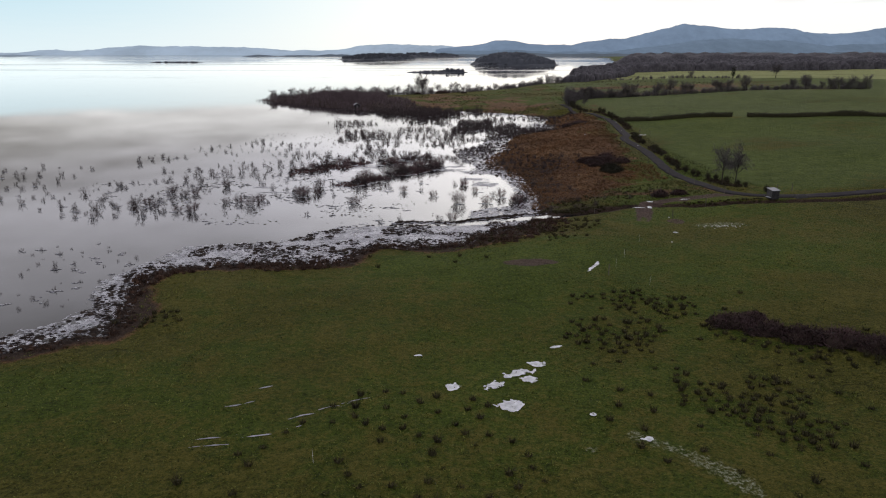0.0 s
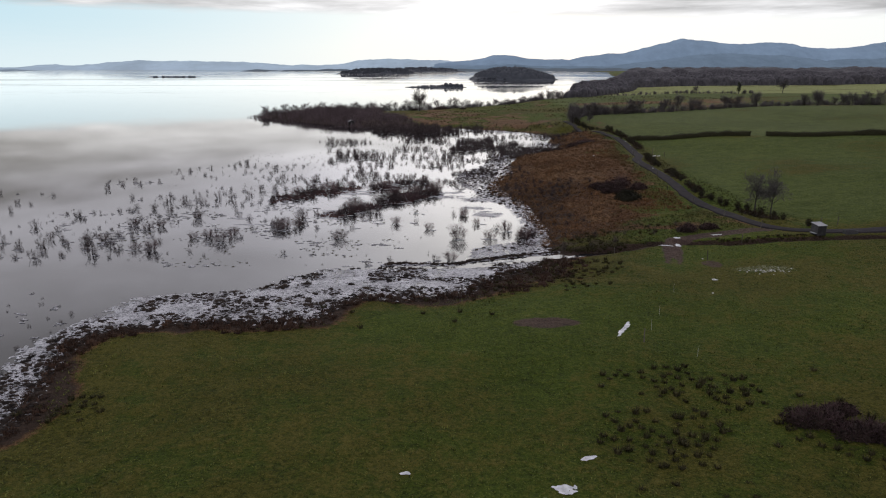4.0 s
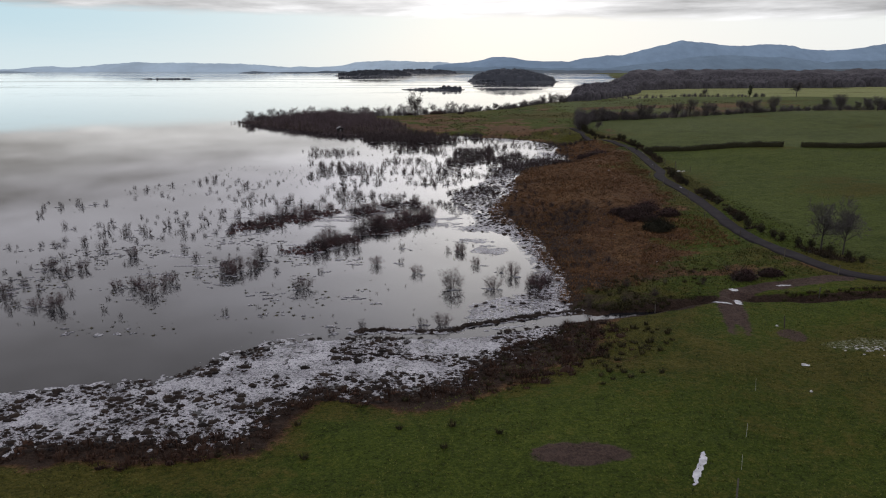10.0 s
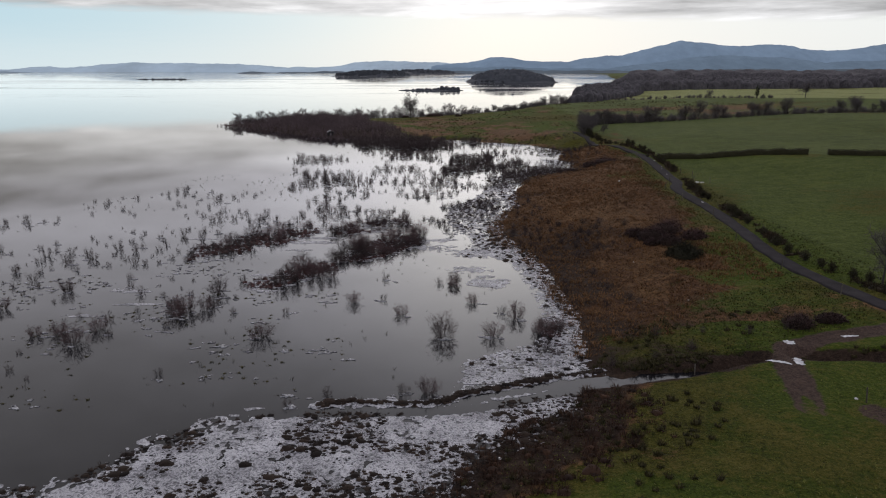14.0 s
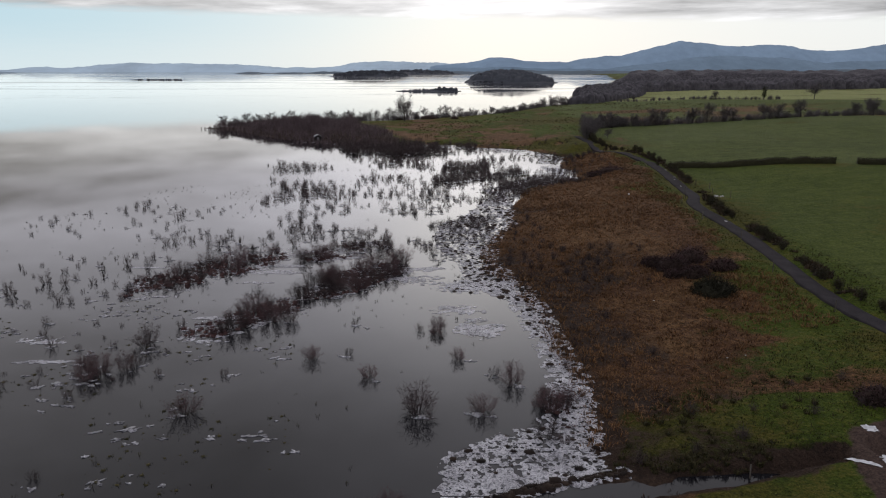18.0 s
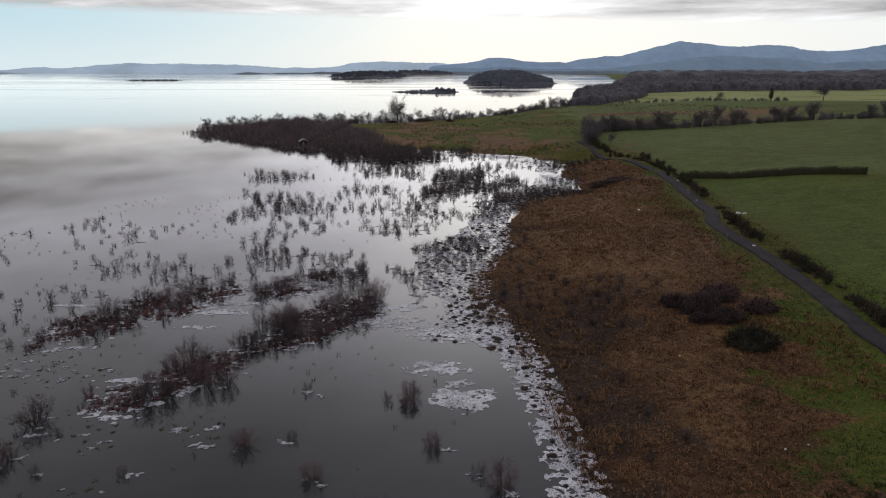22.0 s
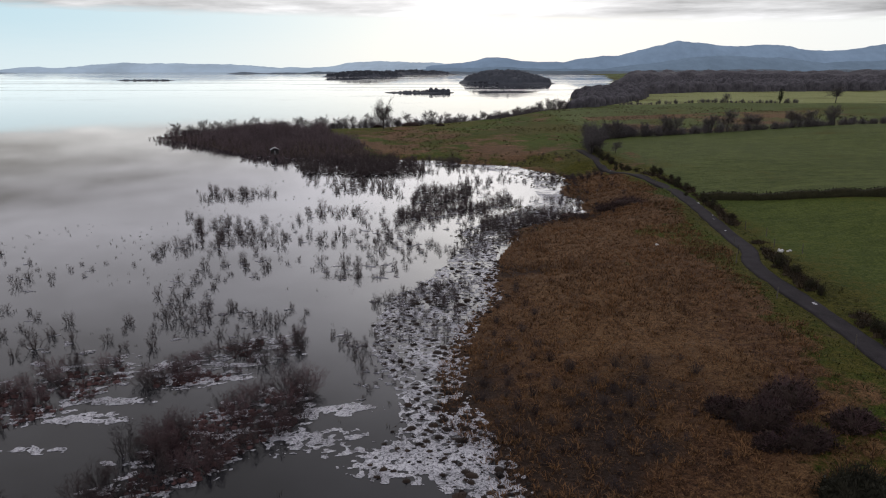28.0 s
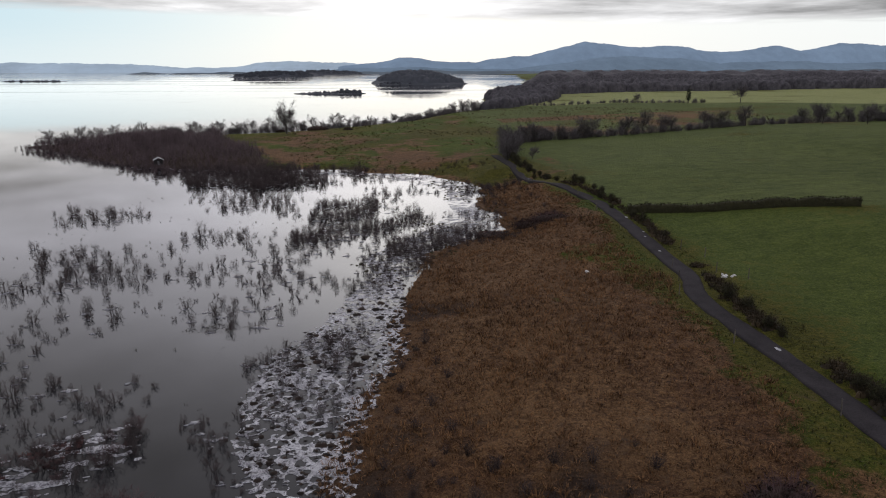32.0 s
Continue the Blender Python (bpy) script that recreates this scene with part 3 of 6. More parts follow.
    peat_and_shade = (1 - 0.55 * sstep(gy, 138, 170)) * sstep(8.0 - d + wob * 11, -4, 6) * (gy > 104) * (gy < 262) * (gx > 2) * 0.80 + 0.30 * sstep(fbm(gx, gy, 11.0, 3, 66), 0.08, 0.38) * (gx > 6) * (gy > 112) * (gy < 262) * (gx < 47) + 0.5 * np.exp(-((gx - 23) ** 2 + (gy - 150) ** 2) / 70) + 0.55 * np.exp(-((gx - 34) ** 2 / 60 + (gy - 221) ** 2 / 20))
    peat_and_shade = np.maximum(peat_and_shade, 0.95 * sstep(depth_in(gx, gy, POINT_WOOD) + wob * 4, -1, 3))
    peat_and_shade = np.maximum(peat_and_shade, sstep(fringe - 0.6 - d + wob * 3, -1.8, 1.0) * (gy < 104) * 0.95)
    # ditch hollows: shading of the banks painted in the same dark brown
    for line in (DITCH_W, DITCH_E):
        peat_and_shade = np.maximum(peat_and_shade, 1 - sstep(to_line(gx, gy, line), 0.9, 1.5))
    frost = np.zeros(gx.shape)
    for cx, cy, rx, ry in ((38.5, 93, 4.5, 1.6), (9, 37.8, 0.5, 0.4)):
        frost = np.maximum(frost, 1 - sstep(np.hypot((gx - cx) / rx, (gy - cy) / ry) + wob * 0.8, 0.4, 1.0))
    frost = np.maximum(frost, 1 - sstep(to_line(gx, gy, [(12.3, 39.6), (14.5, 37.8), (15.9, 36), (17.6, 33.5)]) + wob * 1.0, 0.1, 0.7))
    for name, v in (("bog", bog), ("olive", olive), ("mud", mud), ("frost", frost), ("field", field), ("hay", hay), ("peat_and_shade", peat_and_shade)):
        ob.data.attributes.new(name, "FLOAT", "POINT").data.foreach_set("value", np.clip(v, 0, 1).astype(np.float32).ravel())


def build_water():
    v = np.array([(-4900, -700, 0), (4900, -700, 0), (4900, 4900, 0), (-4900, 4900, 0)], float)
    ob = piece("water", v, np.array([[0, 1, 2, 3]]), WATER)
    tagged(ob, "calm grey lake mirroring an overcast sky", "lake", kind="structure")


build_ground()
build_water()


def strip(line, width, step, lift, rng_seed):
    """A ribbon along a line, laid on the ground with a slight crown."""
    p = np.array(line, float)
    for _ in range(3):
        q = np.empty((2 * len(p), 2))
        q[0::2], q[1::2] = p, p
        q[1:-1:2], q[2::2] = p[:-1] * 0.75 + p[1:] * 0.25, p[:-1] * 0.25 + p[1:] * 0.75
        p = q
    seg = np.concatenate([[0], np.cumsum(np.linalg.norm(np.diff(p, axis=0), axis=1))])
    keep = np.concatenate([[True], np.diff(seg) > 1e-6])
    p, seg = p[keep], seg[keep]
    s = np.arange(0, seg[-1], step)
    c = np.stack([np.interp(s, seg, p[:, 0]), np.interp(s, seg, p[:, 1])], 1)
    t = np.gradient(c, axis=0)
    t /= np.linalg.norm(t, axis=1, keepdims=True)
    nrm = np.stack([t[:, 1], -t[:, 0]], 1)
    rows = []
    base = ground_z(c[:, 0], c[:, 1])
    base = np.convolve(np.pad(base, 6, mode="edge"), np.ones(13) / 13, "valid")
    for k in (-1.01, -1, -0.75, -0.5, -0.25, 0, 0.25, 0.5, 0.75, 1, 1.01):
        e = width / 2 * k * (1 + 0.35 * fbm(s, np.full(len(s), 50.0 * np.sign(k)), 3.0, 3, rng_seed) * abs(k))
        q = c + nrm * e[:, None]
        rows.append(np.stack([q[:, 0], q[:, 1], base + lift - 0.05 * k * k - (0.6 if abs(k) > 1 else 0)], 1))
    v = np.stack(rows, 1)
    n, m = v.shape[:2]
    i = np.arange(n * m).reshape(n, m)
    return v.reshape(-1, 3), np.stack([i[:-1, :-1], i[:-1, 1:], i[1:, 1:], i[1:, :-1]], -1).reshape(-1, 4)


v, f = strip(LANE, 2.2, 0.8, 0.15, 3)
tagged(piece("road", v, f, ASPHALT, soft=True), "narrow worn asphalt lane between a bog and hedged pasture", "lane", kind="structure")

# ---- far hills ----
RIDGES = [   # name, distance, hazed colour, glow, and the crest as (across, height) pairs
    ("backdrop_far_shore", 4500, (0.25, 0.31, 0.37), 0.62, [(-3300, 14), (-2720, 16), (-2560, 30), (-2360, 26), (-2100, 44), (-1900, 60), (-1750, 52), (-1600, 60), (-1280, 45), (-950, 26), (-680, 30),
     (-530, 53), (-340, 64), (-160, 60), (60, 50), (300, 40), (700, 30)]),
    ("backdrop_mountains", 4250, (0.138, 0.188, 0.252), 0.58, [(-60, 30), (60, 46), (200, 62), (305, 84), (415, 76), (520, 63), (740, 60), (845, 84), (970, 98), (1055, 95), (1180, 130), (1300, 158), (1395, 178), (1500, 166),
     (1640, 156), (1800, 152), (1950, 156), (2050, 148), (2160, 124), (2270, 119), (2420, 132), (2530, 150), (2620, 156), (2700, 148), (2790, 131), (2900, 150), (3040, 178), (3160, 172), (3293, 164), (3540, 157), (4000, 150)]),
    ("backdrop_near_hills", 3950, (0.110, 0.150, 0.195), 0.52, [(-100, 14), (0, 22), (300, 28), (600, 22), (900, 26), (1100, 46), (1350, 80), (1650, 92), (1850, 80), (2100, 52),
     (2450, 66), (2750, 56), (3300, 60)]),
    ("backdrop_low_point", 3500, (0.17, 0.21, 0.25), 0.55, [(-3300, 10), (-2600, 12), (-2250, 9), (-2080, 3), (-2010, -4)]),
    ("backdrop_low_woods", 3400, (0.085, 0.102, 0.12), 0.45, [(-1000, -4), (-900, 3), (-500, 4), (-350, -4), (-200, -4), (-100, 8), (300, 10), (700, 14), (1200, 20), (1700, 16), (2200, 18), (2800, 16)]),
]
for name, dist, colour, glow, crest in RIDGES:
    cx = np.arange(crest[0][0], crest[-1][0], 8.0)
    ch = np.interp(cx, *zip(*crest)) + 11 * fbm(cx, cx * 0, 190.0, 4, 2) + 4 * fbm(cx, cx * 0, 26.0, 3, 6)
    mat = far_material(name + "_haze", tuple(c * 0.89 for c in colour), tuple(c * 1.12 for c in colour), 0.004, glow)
    prof = [(0, -4), (60, 0.35), (130, 0.75), (200, 1.0), (420, 0.3)]
    v = np.stack([np.stack([cx, np.full(len(cx), dist - 200.0) + dy, np.where(k < 0, -4.0, ch * k - (1 - k) * 3)], 1) for dy, k in prof], 1)
    n, m = v.shape[:2]
    i = np.arange(n * m).reshape(n, m)
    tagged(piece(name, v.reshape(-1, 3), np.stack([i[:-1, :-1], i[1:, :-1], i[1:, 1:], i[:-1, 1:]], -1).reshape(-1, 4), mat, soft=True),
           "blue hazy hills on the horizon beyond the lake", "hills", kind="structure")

# ---- growing things: shapes ----


def shrub_shape(seed, h, w, stems, twigs, r=0.018, upright=0.5):
    """A bare many-stemmed bush about the origin: stems that part from one foot, and a rounded crown of twigs."""
    rng = np.random.default_rng(seed)
    half = np.array([w * 0.5, w * 0.5, h * 0.5])

    def egg(n, lo):
        u = rng.normal(0, 1, (n, 3))
        u /= np.linalg.norm(u, axis=1, keepdims=True)
        u[:, 2] = np.where(u[:, 2] < -0.88, -u[:, 2], u[:, 2])
        lop = 1 + 0.22 * np.sin(2.3 * u[:, :1] * 2 + seed) * np.cos(3.1 * u[:, 1:2] + 2 * seed) + rng.normal(0, 0.15, (n, 1))
        return u * rng.uniform(lo, 1.0, (n, 1)) ** 0.6 * lop * half + np.array([0, 0, h * 0.5])
    ends = egg(stems, 0.35)
    ends[:, :2] *= (0.5 + 0.5 * np.clip(ends[:, 2:3] / h, 0, 1))
    p0 = np.concatenate([ends[:, :2] * 0.16 + rng.normal(0, 0.025 * w, (stems, 2)), np.full((stems, 1), -0.25)], 1)
    p1 = ends * np.array([0.62 - 0.3 * upright, 0.62 - 0.3 * upright, 0.5])
    sv = [prisms(p0, p1, np.full(stems, r * 1.7), np.full(stems, r * 1.2)), prisms(p1, ends, np.full(stems, r * 1.2), np.full(stems, r * 0.5))]
    q1 = egg(twigs, 0.10)
    q1[:, :2] *= (0.50 + 0.50 * sstep(q1[:, 2:3] / h, -0.1, 0.55))
    way = q1 * np.array([1.0, 1.0, 0.8]) / half * 0.5 + rng.normal(0, 0.34, (twigs, 3))
    way[:, 2] = np.abs(way[:, 2]) + 0.15
    way /= np.linalg.norm(way, axis=1, keepdims=True)
    q0 = q1 - way * (h * rng.uniform(0.10, 0.26, (twigs, 1)))
    q0[:, 2], q1[:, 2] = np.maximum(q0[:, 2], 0.0), np.maximum(q1[:, 2], 0.05)
    return joined(sv), spikes(q0, q1, np.full(twigs, r * 0.85))


def willow_shape(seed, h, w, stems, side, r=0.016):
    """A bare willow: stems that fan out from one foot, wide and low at the rim, each with its own side twigs."""
    rng = np.random.default_rng(seed)
    a = np.arange(stems) * 2.4 + rng.normal(0, 0.5, stems)
    up = rng.uniform(0.0, 1.0, stems) ** 0.7
    reach = np.sqrt(np.clip(1.06 - up ** 2, 0.02, 1)) * w * 0.5 * rng.uniform(0.65, 1.15, stems) * (1 + 0.25 * np.sin(2 * a + seed))
    tall = h * (0.42 + 0.58 * up) * rng.uniform(0.72, 1.06, stems)
    out = np.stack([np.cos(a), np.sin(a)], 1)
    foot = np.concatenate([out * rng.uniform(0.0, 0.10, (stems, 1)) * w + rng.normal(0, 0.03 * w, (stems, 2)), np.full((stems, 1), -0.25)], 1)
    knee = np.concatenate([foot[:, :2] + out * (reach * 0.62)[:, None], (tall * 0.40)[:, None]], 1) + rng.normal(0, 0.04 * h, (stems, 3))
    tip = np.concatenate([out * reach[:, None] + rng.normal(0, 0.06 * w, (stems, 2)), tall[:, None]], 1)
    body = [prisms(foot, knee, np.full(stems, r * 1.5), np.full(stems, r)), spikes(knee, tip, np.full(stems, r))]
    n = stems * side
    i = np.repeat(np.arange(stems), side)
    t = rng.uniform(0.22, 1.0, (n, 1)) ** 0.8
    low = t < 0.45
    q0 = np.where(low, foot[i] + (knee[i] - foot[i]) * (t / 0.45), knee[i] + (tip[i] - knee[i]) * ((t - 0.45) / 0.55))
    q0 = q0 + rng.normal(0, 0.05, (n, 3)) * np.array([w, w, h * 0.6])
    q0[:, 2] = np.maximum(q0[:, 2], 0.03)
    way = np.concatenate([out[i] * 0.35, np.full((n, 1), 0.30)], 1) + rng.normal(0, 0.42, (n, 3))
    way[:, 2] = np.abs(way[:, 2])
    way /= np.linalg.norm(way, axis=1, keepdims=True)
    return joined(body), spikes(q0, q0 + way * (h * rng.uniform(0.08, 0.24, (n, 1))), np.full(n, r * 0.8))


def tree_shape(seed, h, spread, r=0.16, lean=0.0, levels=4, kids=(5, 5, 5), twig=0.022):
    """A bare tree: the trunk with its limbs, and the rounded crown of branches and twigs."""
    rng = np.random.default_rng(seed)
    bend = np.array([rng.normal(0, 0.04) * h, rng.normal(0, 0.04) * h, 0])
    p = [np.array([0, 0, -0.3]), np.array([0, 0, h * 0.2]) + bend * 0.3, np.array([0, 0, h * 0.42]) + bend, np.array([0, 0, h * 0.62]) + bend * 1.6]
    rad = [r, r * 0.8, r * 0.6, r * 0.35]
    segs = [(np.array(p[:3]), np.array(p[1:]), np.array(rad[:3]), np.array(rad[1:]))]
    starts, ends, radii = np.array(p[1:3]), np.array(p[2:4]), np.array(rad[1:3])
    for lv in range(levels - 1):
        n = (kids[lv] if lv < len(kids) else 4) * (1 if lv else 2)
        m = n * len(starts)
        if lv == 0:
            idx = np.tile([0, 1], m // 2 + 1)[:m]
        else:
            idx = np.repeat(np.arange(len(starts)), n)
        t = rng.uniform(0.15, 1.0, m)[:, None]
        s0 = starts[idx] * (1 - t) + ends[idx] * t
        along = ends[idx] - starts[idx]
        ln = np.linalg.norm(along, axis=1, keepdims=True)
        if lv == 0:
            a = np.arange(m) * 2.4 + rng.normal(0, 0.4, m)
            up = rng.uniform(-0.05, 1.05, m)
            d = np.stack([np.cos(a) * spread, np.sin(a) * spread, up], 1)
            size = h * rng.uniform(0.24, 0.38, (m, 1))
        else:
            d = along / ln * 0.8 + rng.normal(0, 0.6, (m, 3)) + np.array([0, 0, 0.08])
            size = ln * rng.uniform(0.42, 0.72, (m, 1))
        d /= np.linalg.norm(d, axis=1, keepdims=True)
        rr = np.maximum(radii[idx] * 0.5, twig)
        d2 = d + rng.normal(0, 0.2, (m, 3)) + np.array([0, 0, 0.18])
        d2 /= np.linalg.norm(d2, axis=1, keepdims=True)
        mid = s0 + d * size * 0.5
        end = mid + d2 * size * 0.5
        segs += [(s0, mid, rr, rr * 0.8), (mid, end, rr * 0.8, rr * 0.5)]
        starts, ends, radii = s0, end, rr * 0.7
    limbs = []
    for i in range(len(segs[1][0])):
        limbs.append(joined([prisms(*(c[i:i + 1] for c in q), sides=4) for q in segs[1:3]]))
    return prisms(*segs[0], sides=7), limbs, joined([prisms(*q) for q in segs[3:]])


def crown_bits(rng, centre, rx, rz, count, size):
    """Sprays of twigs or leaves that fill an egg shape, more at its skin."""
    u = rng.normal(0, 1, (count, 3))
    u /= np.linalg.norm(u, axis=1, keepdims=True)
    rad = rng.uniform(0.25, 1.0, (count, 1)) ** 0.5 * (1 + 0.25 * np.sin(5 * u[:, :1] + 3 * u[:, 1:2]))
    c = np.asarray(centre) + u * rad * np.array([rx, rx, rz])
    a = rng.normal(0, 1, (count, 3))
    a /= np.linalg.norm(a, axis=1, keepdims=True)
    b = np.cross(a, rng.normal(0, 1, (count, 3)))
    b /= np.linalg.norm(b, axis=1, keepdims=True)
    s = size * rng.uniform(0.6, 1.4, (count, 1))
    v = np.stack([c - a * s, c + a * s, c + b * s * 0.8], 1).reshape(-1, 3)
    return v, np.arange(3 * count).reshape(-1, 3)


def dome(rng, rx, ry, h, seed):
    """A lumpy mound: the dark inside of a thicket."""
    n, m = 14, 5
    v, f = [(0, 0, h)], []
    for j in range(1, m + 1):
        th = j / m * math.pi / 2
        for i in range(n):
            a = 2 * math.pi * i / n
            k = 1 + 0.28 * float(fbm(np.array([3 * math.cos(a) + seed]), np.array([3 * math.sin(a) + j]), 2.0, 3, seed)[0])
            v.append((rx * math.sin(th) * math.cos(a) * k, ry * math.sin(th) * math.sin(a) * k, h * math.cos(th) * k - (0.25 if j == m else 0)))
    tri = np.array([(0, 1 + i, 1 + (i + 1) % n) for i in range(n)])
    quad = np.array([(1 + j * n + i, 1 + (j + 1) * n + i, 1 + (j + 1) * n + (i + 1) % n, 1 + j * n + (i + 1) % n) for j in range(m - 1) for i in range(n)])
    return np.array(v, float), [tri, quad]


def placed(shape, x, y, z, s, a):
    v, f = shape
    c, sn = math.cos(a) * s, math.sin(a) * s
    return np.stack([v[:, 0] * c - v[:, 1] * sn + x, v[:, 0] * sn + v[:, 1] * c + y, v[:, 2] * s + z], 1), f


def at_ground(x, y):
    return float(ground_z(np.array([x]), np.array([y]))[0])


def poisson(poly, gap, rng, limit=4000):
    """Scattered points inside a closed line, no two nearer than gap."""
    p = np.array(poly, float)
    lo, hi = p.min(0), p.max(0)
    cand = rng.uniform(lo, hi, (limit, 2))
    cand = cand[inside(cand[:, 0], cand[:, 1], poly)]
    keep, cells = [], {}
    for x, y in cand:
        c = (int(x // gap), int(y // gap))
        if any((x - a) ** 2 + (y - b) ** 2 < gap * gap for i in (-1, 0, 1) for j in (-1, 0, 1) for a, b in cells.get((c[0] + i, c[1] + j), ())):
            continue
        cells.setdefault(c, []).append((x, y))
        keep.append((x, y))
    return np.array(keep) if keep else np.zeros((0, 2))


def spread_copies(shapes, places, rng, label, category, group):
    """Copies of ready things at (x, y, z, scale); the first use of each shape is the thing itself."""
    for x, y, z, s in places:
        fresh = [q for q in shapes if not q.get("used")]
        ob = fresh[0] if fresh else shapes[int(rng.integers(len(shapes)))]
        m = pose(x, y, z, 0, 0, rng.uniform(0, 360)) @ Matrix.Diagonal((s, s, s * rng.uniform(0.9, 1.1), 1))
        if ob.get("used"):
            made = copy_thing(ob, Matrix.Identity(4))
            made.matrix_basis = m
            made["used"] = 1
        else:
            ob["used"], ob.matrix_basis = 1, m
            made = ob
        tagged(made, label, category, group)


def shrub_things(name, seeds, h, w, stems, twigs, mat_s, mat_t, r=0.018, upright=0.5):
    out = []
    for s in seeds:
        a, b = shrub_shape(s, h, w, stems, twigs, r, upright)
        ob = piece(name, *a, mat_s)
        tagged(piece("twig_crown", *b, mat_t, ob), kind="stuff")
        out.append(ob)
    return out


def willow_things(seeds, h, w, stems, side, mat_s, mat_t, r):
    out = []
    for s in seeds:
        a, b = willow_shape(s, h, w, stems, side, r)
        ob = piece("willow_bush", *a, mat_s)
        tagged(piece("twig_crown", *b, mat_t, ob), kind="stuff")
        out.append(ob)
    return out


def tree_things(name, seeds, h, spread, mat_b, mat_t, **how):
    out = []
    for s in seeds:
        a, limbs, b = tree_shape(s, h, spread, **how)
        ob = new(name)
        trunk = piece("trunk", *a, mat_b, ob)
        for limb in limbs:
            piece("limb", *limb, mat_b, trunk)
        tagged(piece("crown", *b, mat_t, ob), kind="stuff")
        out.append(ob)
    return out


# ---- flooded willows: single bushes, thickets, and the far scatter ----
WILLOW_PLACES = [  # x, y, height
    (2.1, 113.4, 3.0), (-2.2, 119.4, 1.7), (-7.7, 123.2, 1.9), (9.7, 118.4, 2.5), (6.9, 113.4, 2.0), (5.3, 123.1, 1.6), (3.5, 130.4, 1.9), (1.7, 129.9, 1.3),
    (-23.5, 126.4, 2.6), (-15.3, 113.2, 2.4), (-24.8, 120.4, 2.4), (-26.3, 121, 2.2), (-23.2, 121.2, 2.0), (-13.5, 132.7, 3.0), (-15.8, 131.3, 2.4), (-11.5, 132.7, 2.3), (8.3, 119.8, 1.3),
    (-4.8, 131.6, 1.2), (-19.9, 119.9, 1.1), (-14.4, 119.9, 1.1), (0.9, 101.5, 2.0), (-1, 101.3, 1.4), (-7, 101, 1.3), (-9.8, 99.4, 1.0), (-21.7, 104.8, 1.0)]
WILLOW_PLACES += [
    (-49.4, 121.7, 2.0), (-49.5, 111.7, 2.0), (-40.2, 106.5, 2.3), (-49, 115.4, 1.4), (-44.7, 121.1, 2.0), (-41.1, 127, 2.0), (-35, 114, 2.0), (-32.4, 111.7, 2.6),
    (-37, 113.5, 1.6), (-31.7, 115, 2.0), (-25.4, 119, 2.4), (-46.1, 119, 1.6), (-52, 111.7, 1.6), (-42.8, 107.1, 1.6), (-4.5, 124.2, 1.2), (3.3, 129.1, 1.6)]
THICKETS = [  # outline, gap, height
    ([(-11.5, 139.4), (-9.6, 139.4), (-6.6, 141.1), (-3.3, 146.4), (-0.7, 150.1), (-2.2, 155.2), (-6.6, 152.6), (-10.2, 147.9), (-12.3, 143.7)], 1.15, 2.3),
    ([(-20.5, 128.2), (-17.5, 128.6), (-15.3, 131), (-13.5, 134.2), (-11.1, 135.6), (-12.7, 140), (-16.2, 137.7), (-18.7, 132.8), (-22, 131.1)], 1.5, 2.2),
    ([(-31.8, 140), (-26.9, 140), (-25.4, 145.1), (-22.8, 147.9), (-20.4, 150.2), (-16.5, 156.2), (-18.6, 161.1), (-24, 158.1), (-29, 152.7), (-33, 146.5)], 1.7, 1.9),
    ([(-14.4, 155.2), (-9.7, 156.1), (-3.6, 162.1), (-4.8, 166.7), (-11.1, 163.2), (-15.4, 159.1)], 1.35, 1.7),
    ([(10.6, 109.5), (13.3, 108.8), (13.6, 116), (11.6, 116.4)], 0.95, 2.0)]
SCATTER = [  # outline, gap, height
    ([(-98, 148), (-78, 116), (-66, 108), (-56, 102), (-44, 102), (-48, 124), (-62, 142), (-82, 152)], 2.9, 1.5),
    ([(-58, 84), (-46, 88), (-38, 82), (-36, 66), (-42, 62), (-52, 68)], 2.0, 0.65),
    ([(-24, 236), (-2, 232), (3, 262), (-26, 268)], 1.9, 2.1),
    ([(-16.7, 227), (-4.1, 222), (-7.7, 248), (-21.3, 250)], 2.6, 2.5),
    ([(-28.4, 207), (-20.4, 204), (-25.6, 221), (-34.6, 222)], 2.6, 2.3),
    ([(-36.5, 232), (-23.4, 231), (-26.8, 248), (-44.5, 248)], 2.6, 2.4),
    ([(-33.2, 256), (-30, 200), (9.6, 198), (11.1, 240)], 2.3, 1.8),
    ([(-1.8, 164.3), (9, 169.1), (16, 200), (19, 227), (6.4, 234), (-4, 190)], 1.5, 1.35),
    ([(-34, 159.1), (-30.6, 160.1), (-24.3, 164.4), (-26, 169.2), (-34.1, 168), (-36.6, 164.5)], 2.2, 1.8),
    ([(-66, 130), (-30, 140), (-14, 170), (-4, 185), (-22, 205), (-50, 200), (-75, 170)], 2.5, 1.45),
    ([(-14, 166), (-3, 163), (3, 172), (2, 186), (-8, 190), (-18, 184)], 1.6, 1.25),
    ([(-30, 170), (-14, 168), (-8, 190), (2, 205), (-20, 208), (-34, 196)], 2.3, 1.6),
    ([(-60, 103), (-28, 104), (-20, 128), (-34, 140), (-62, 132)], 2.7, 1.2),
    ([(20, 236), (35, 236), (38, 264), (26, 284), (12, 290), (14, 258)], 1.7, 1.6)]
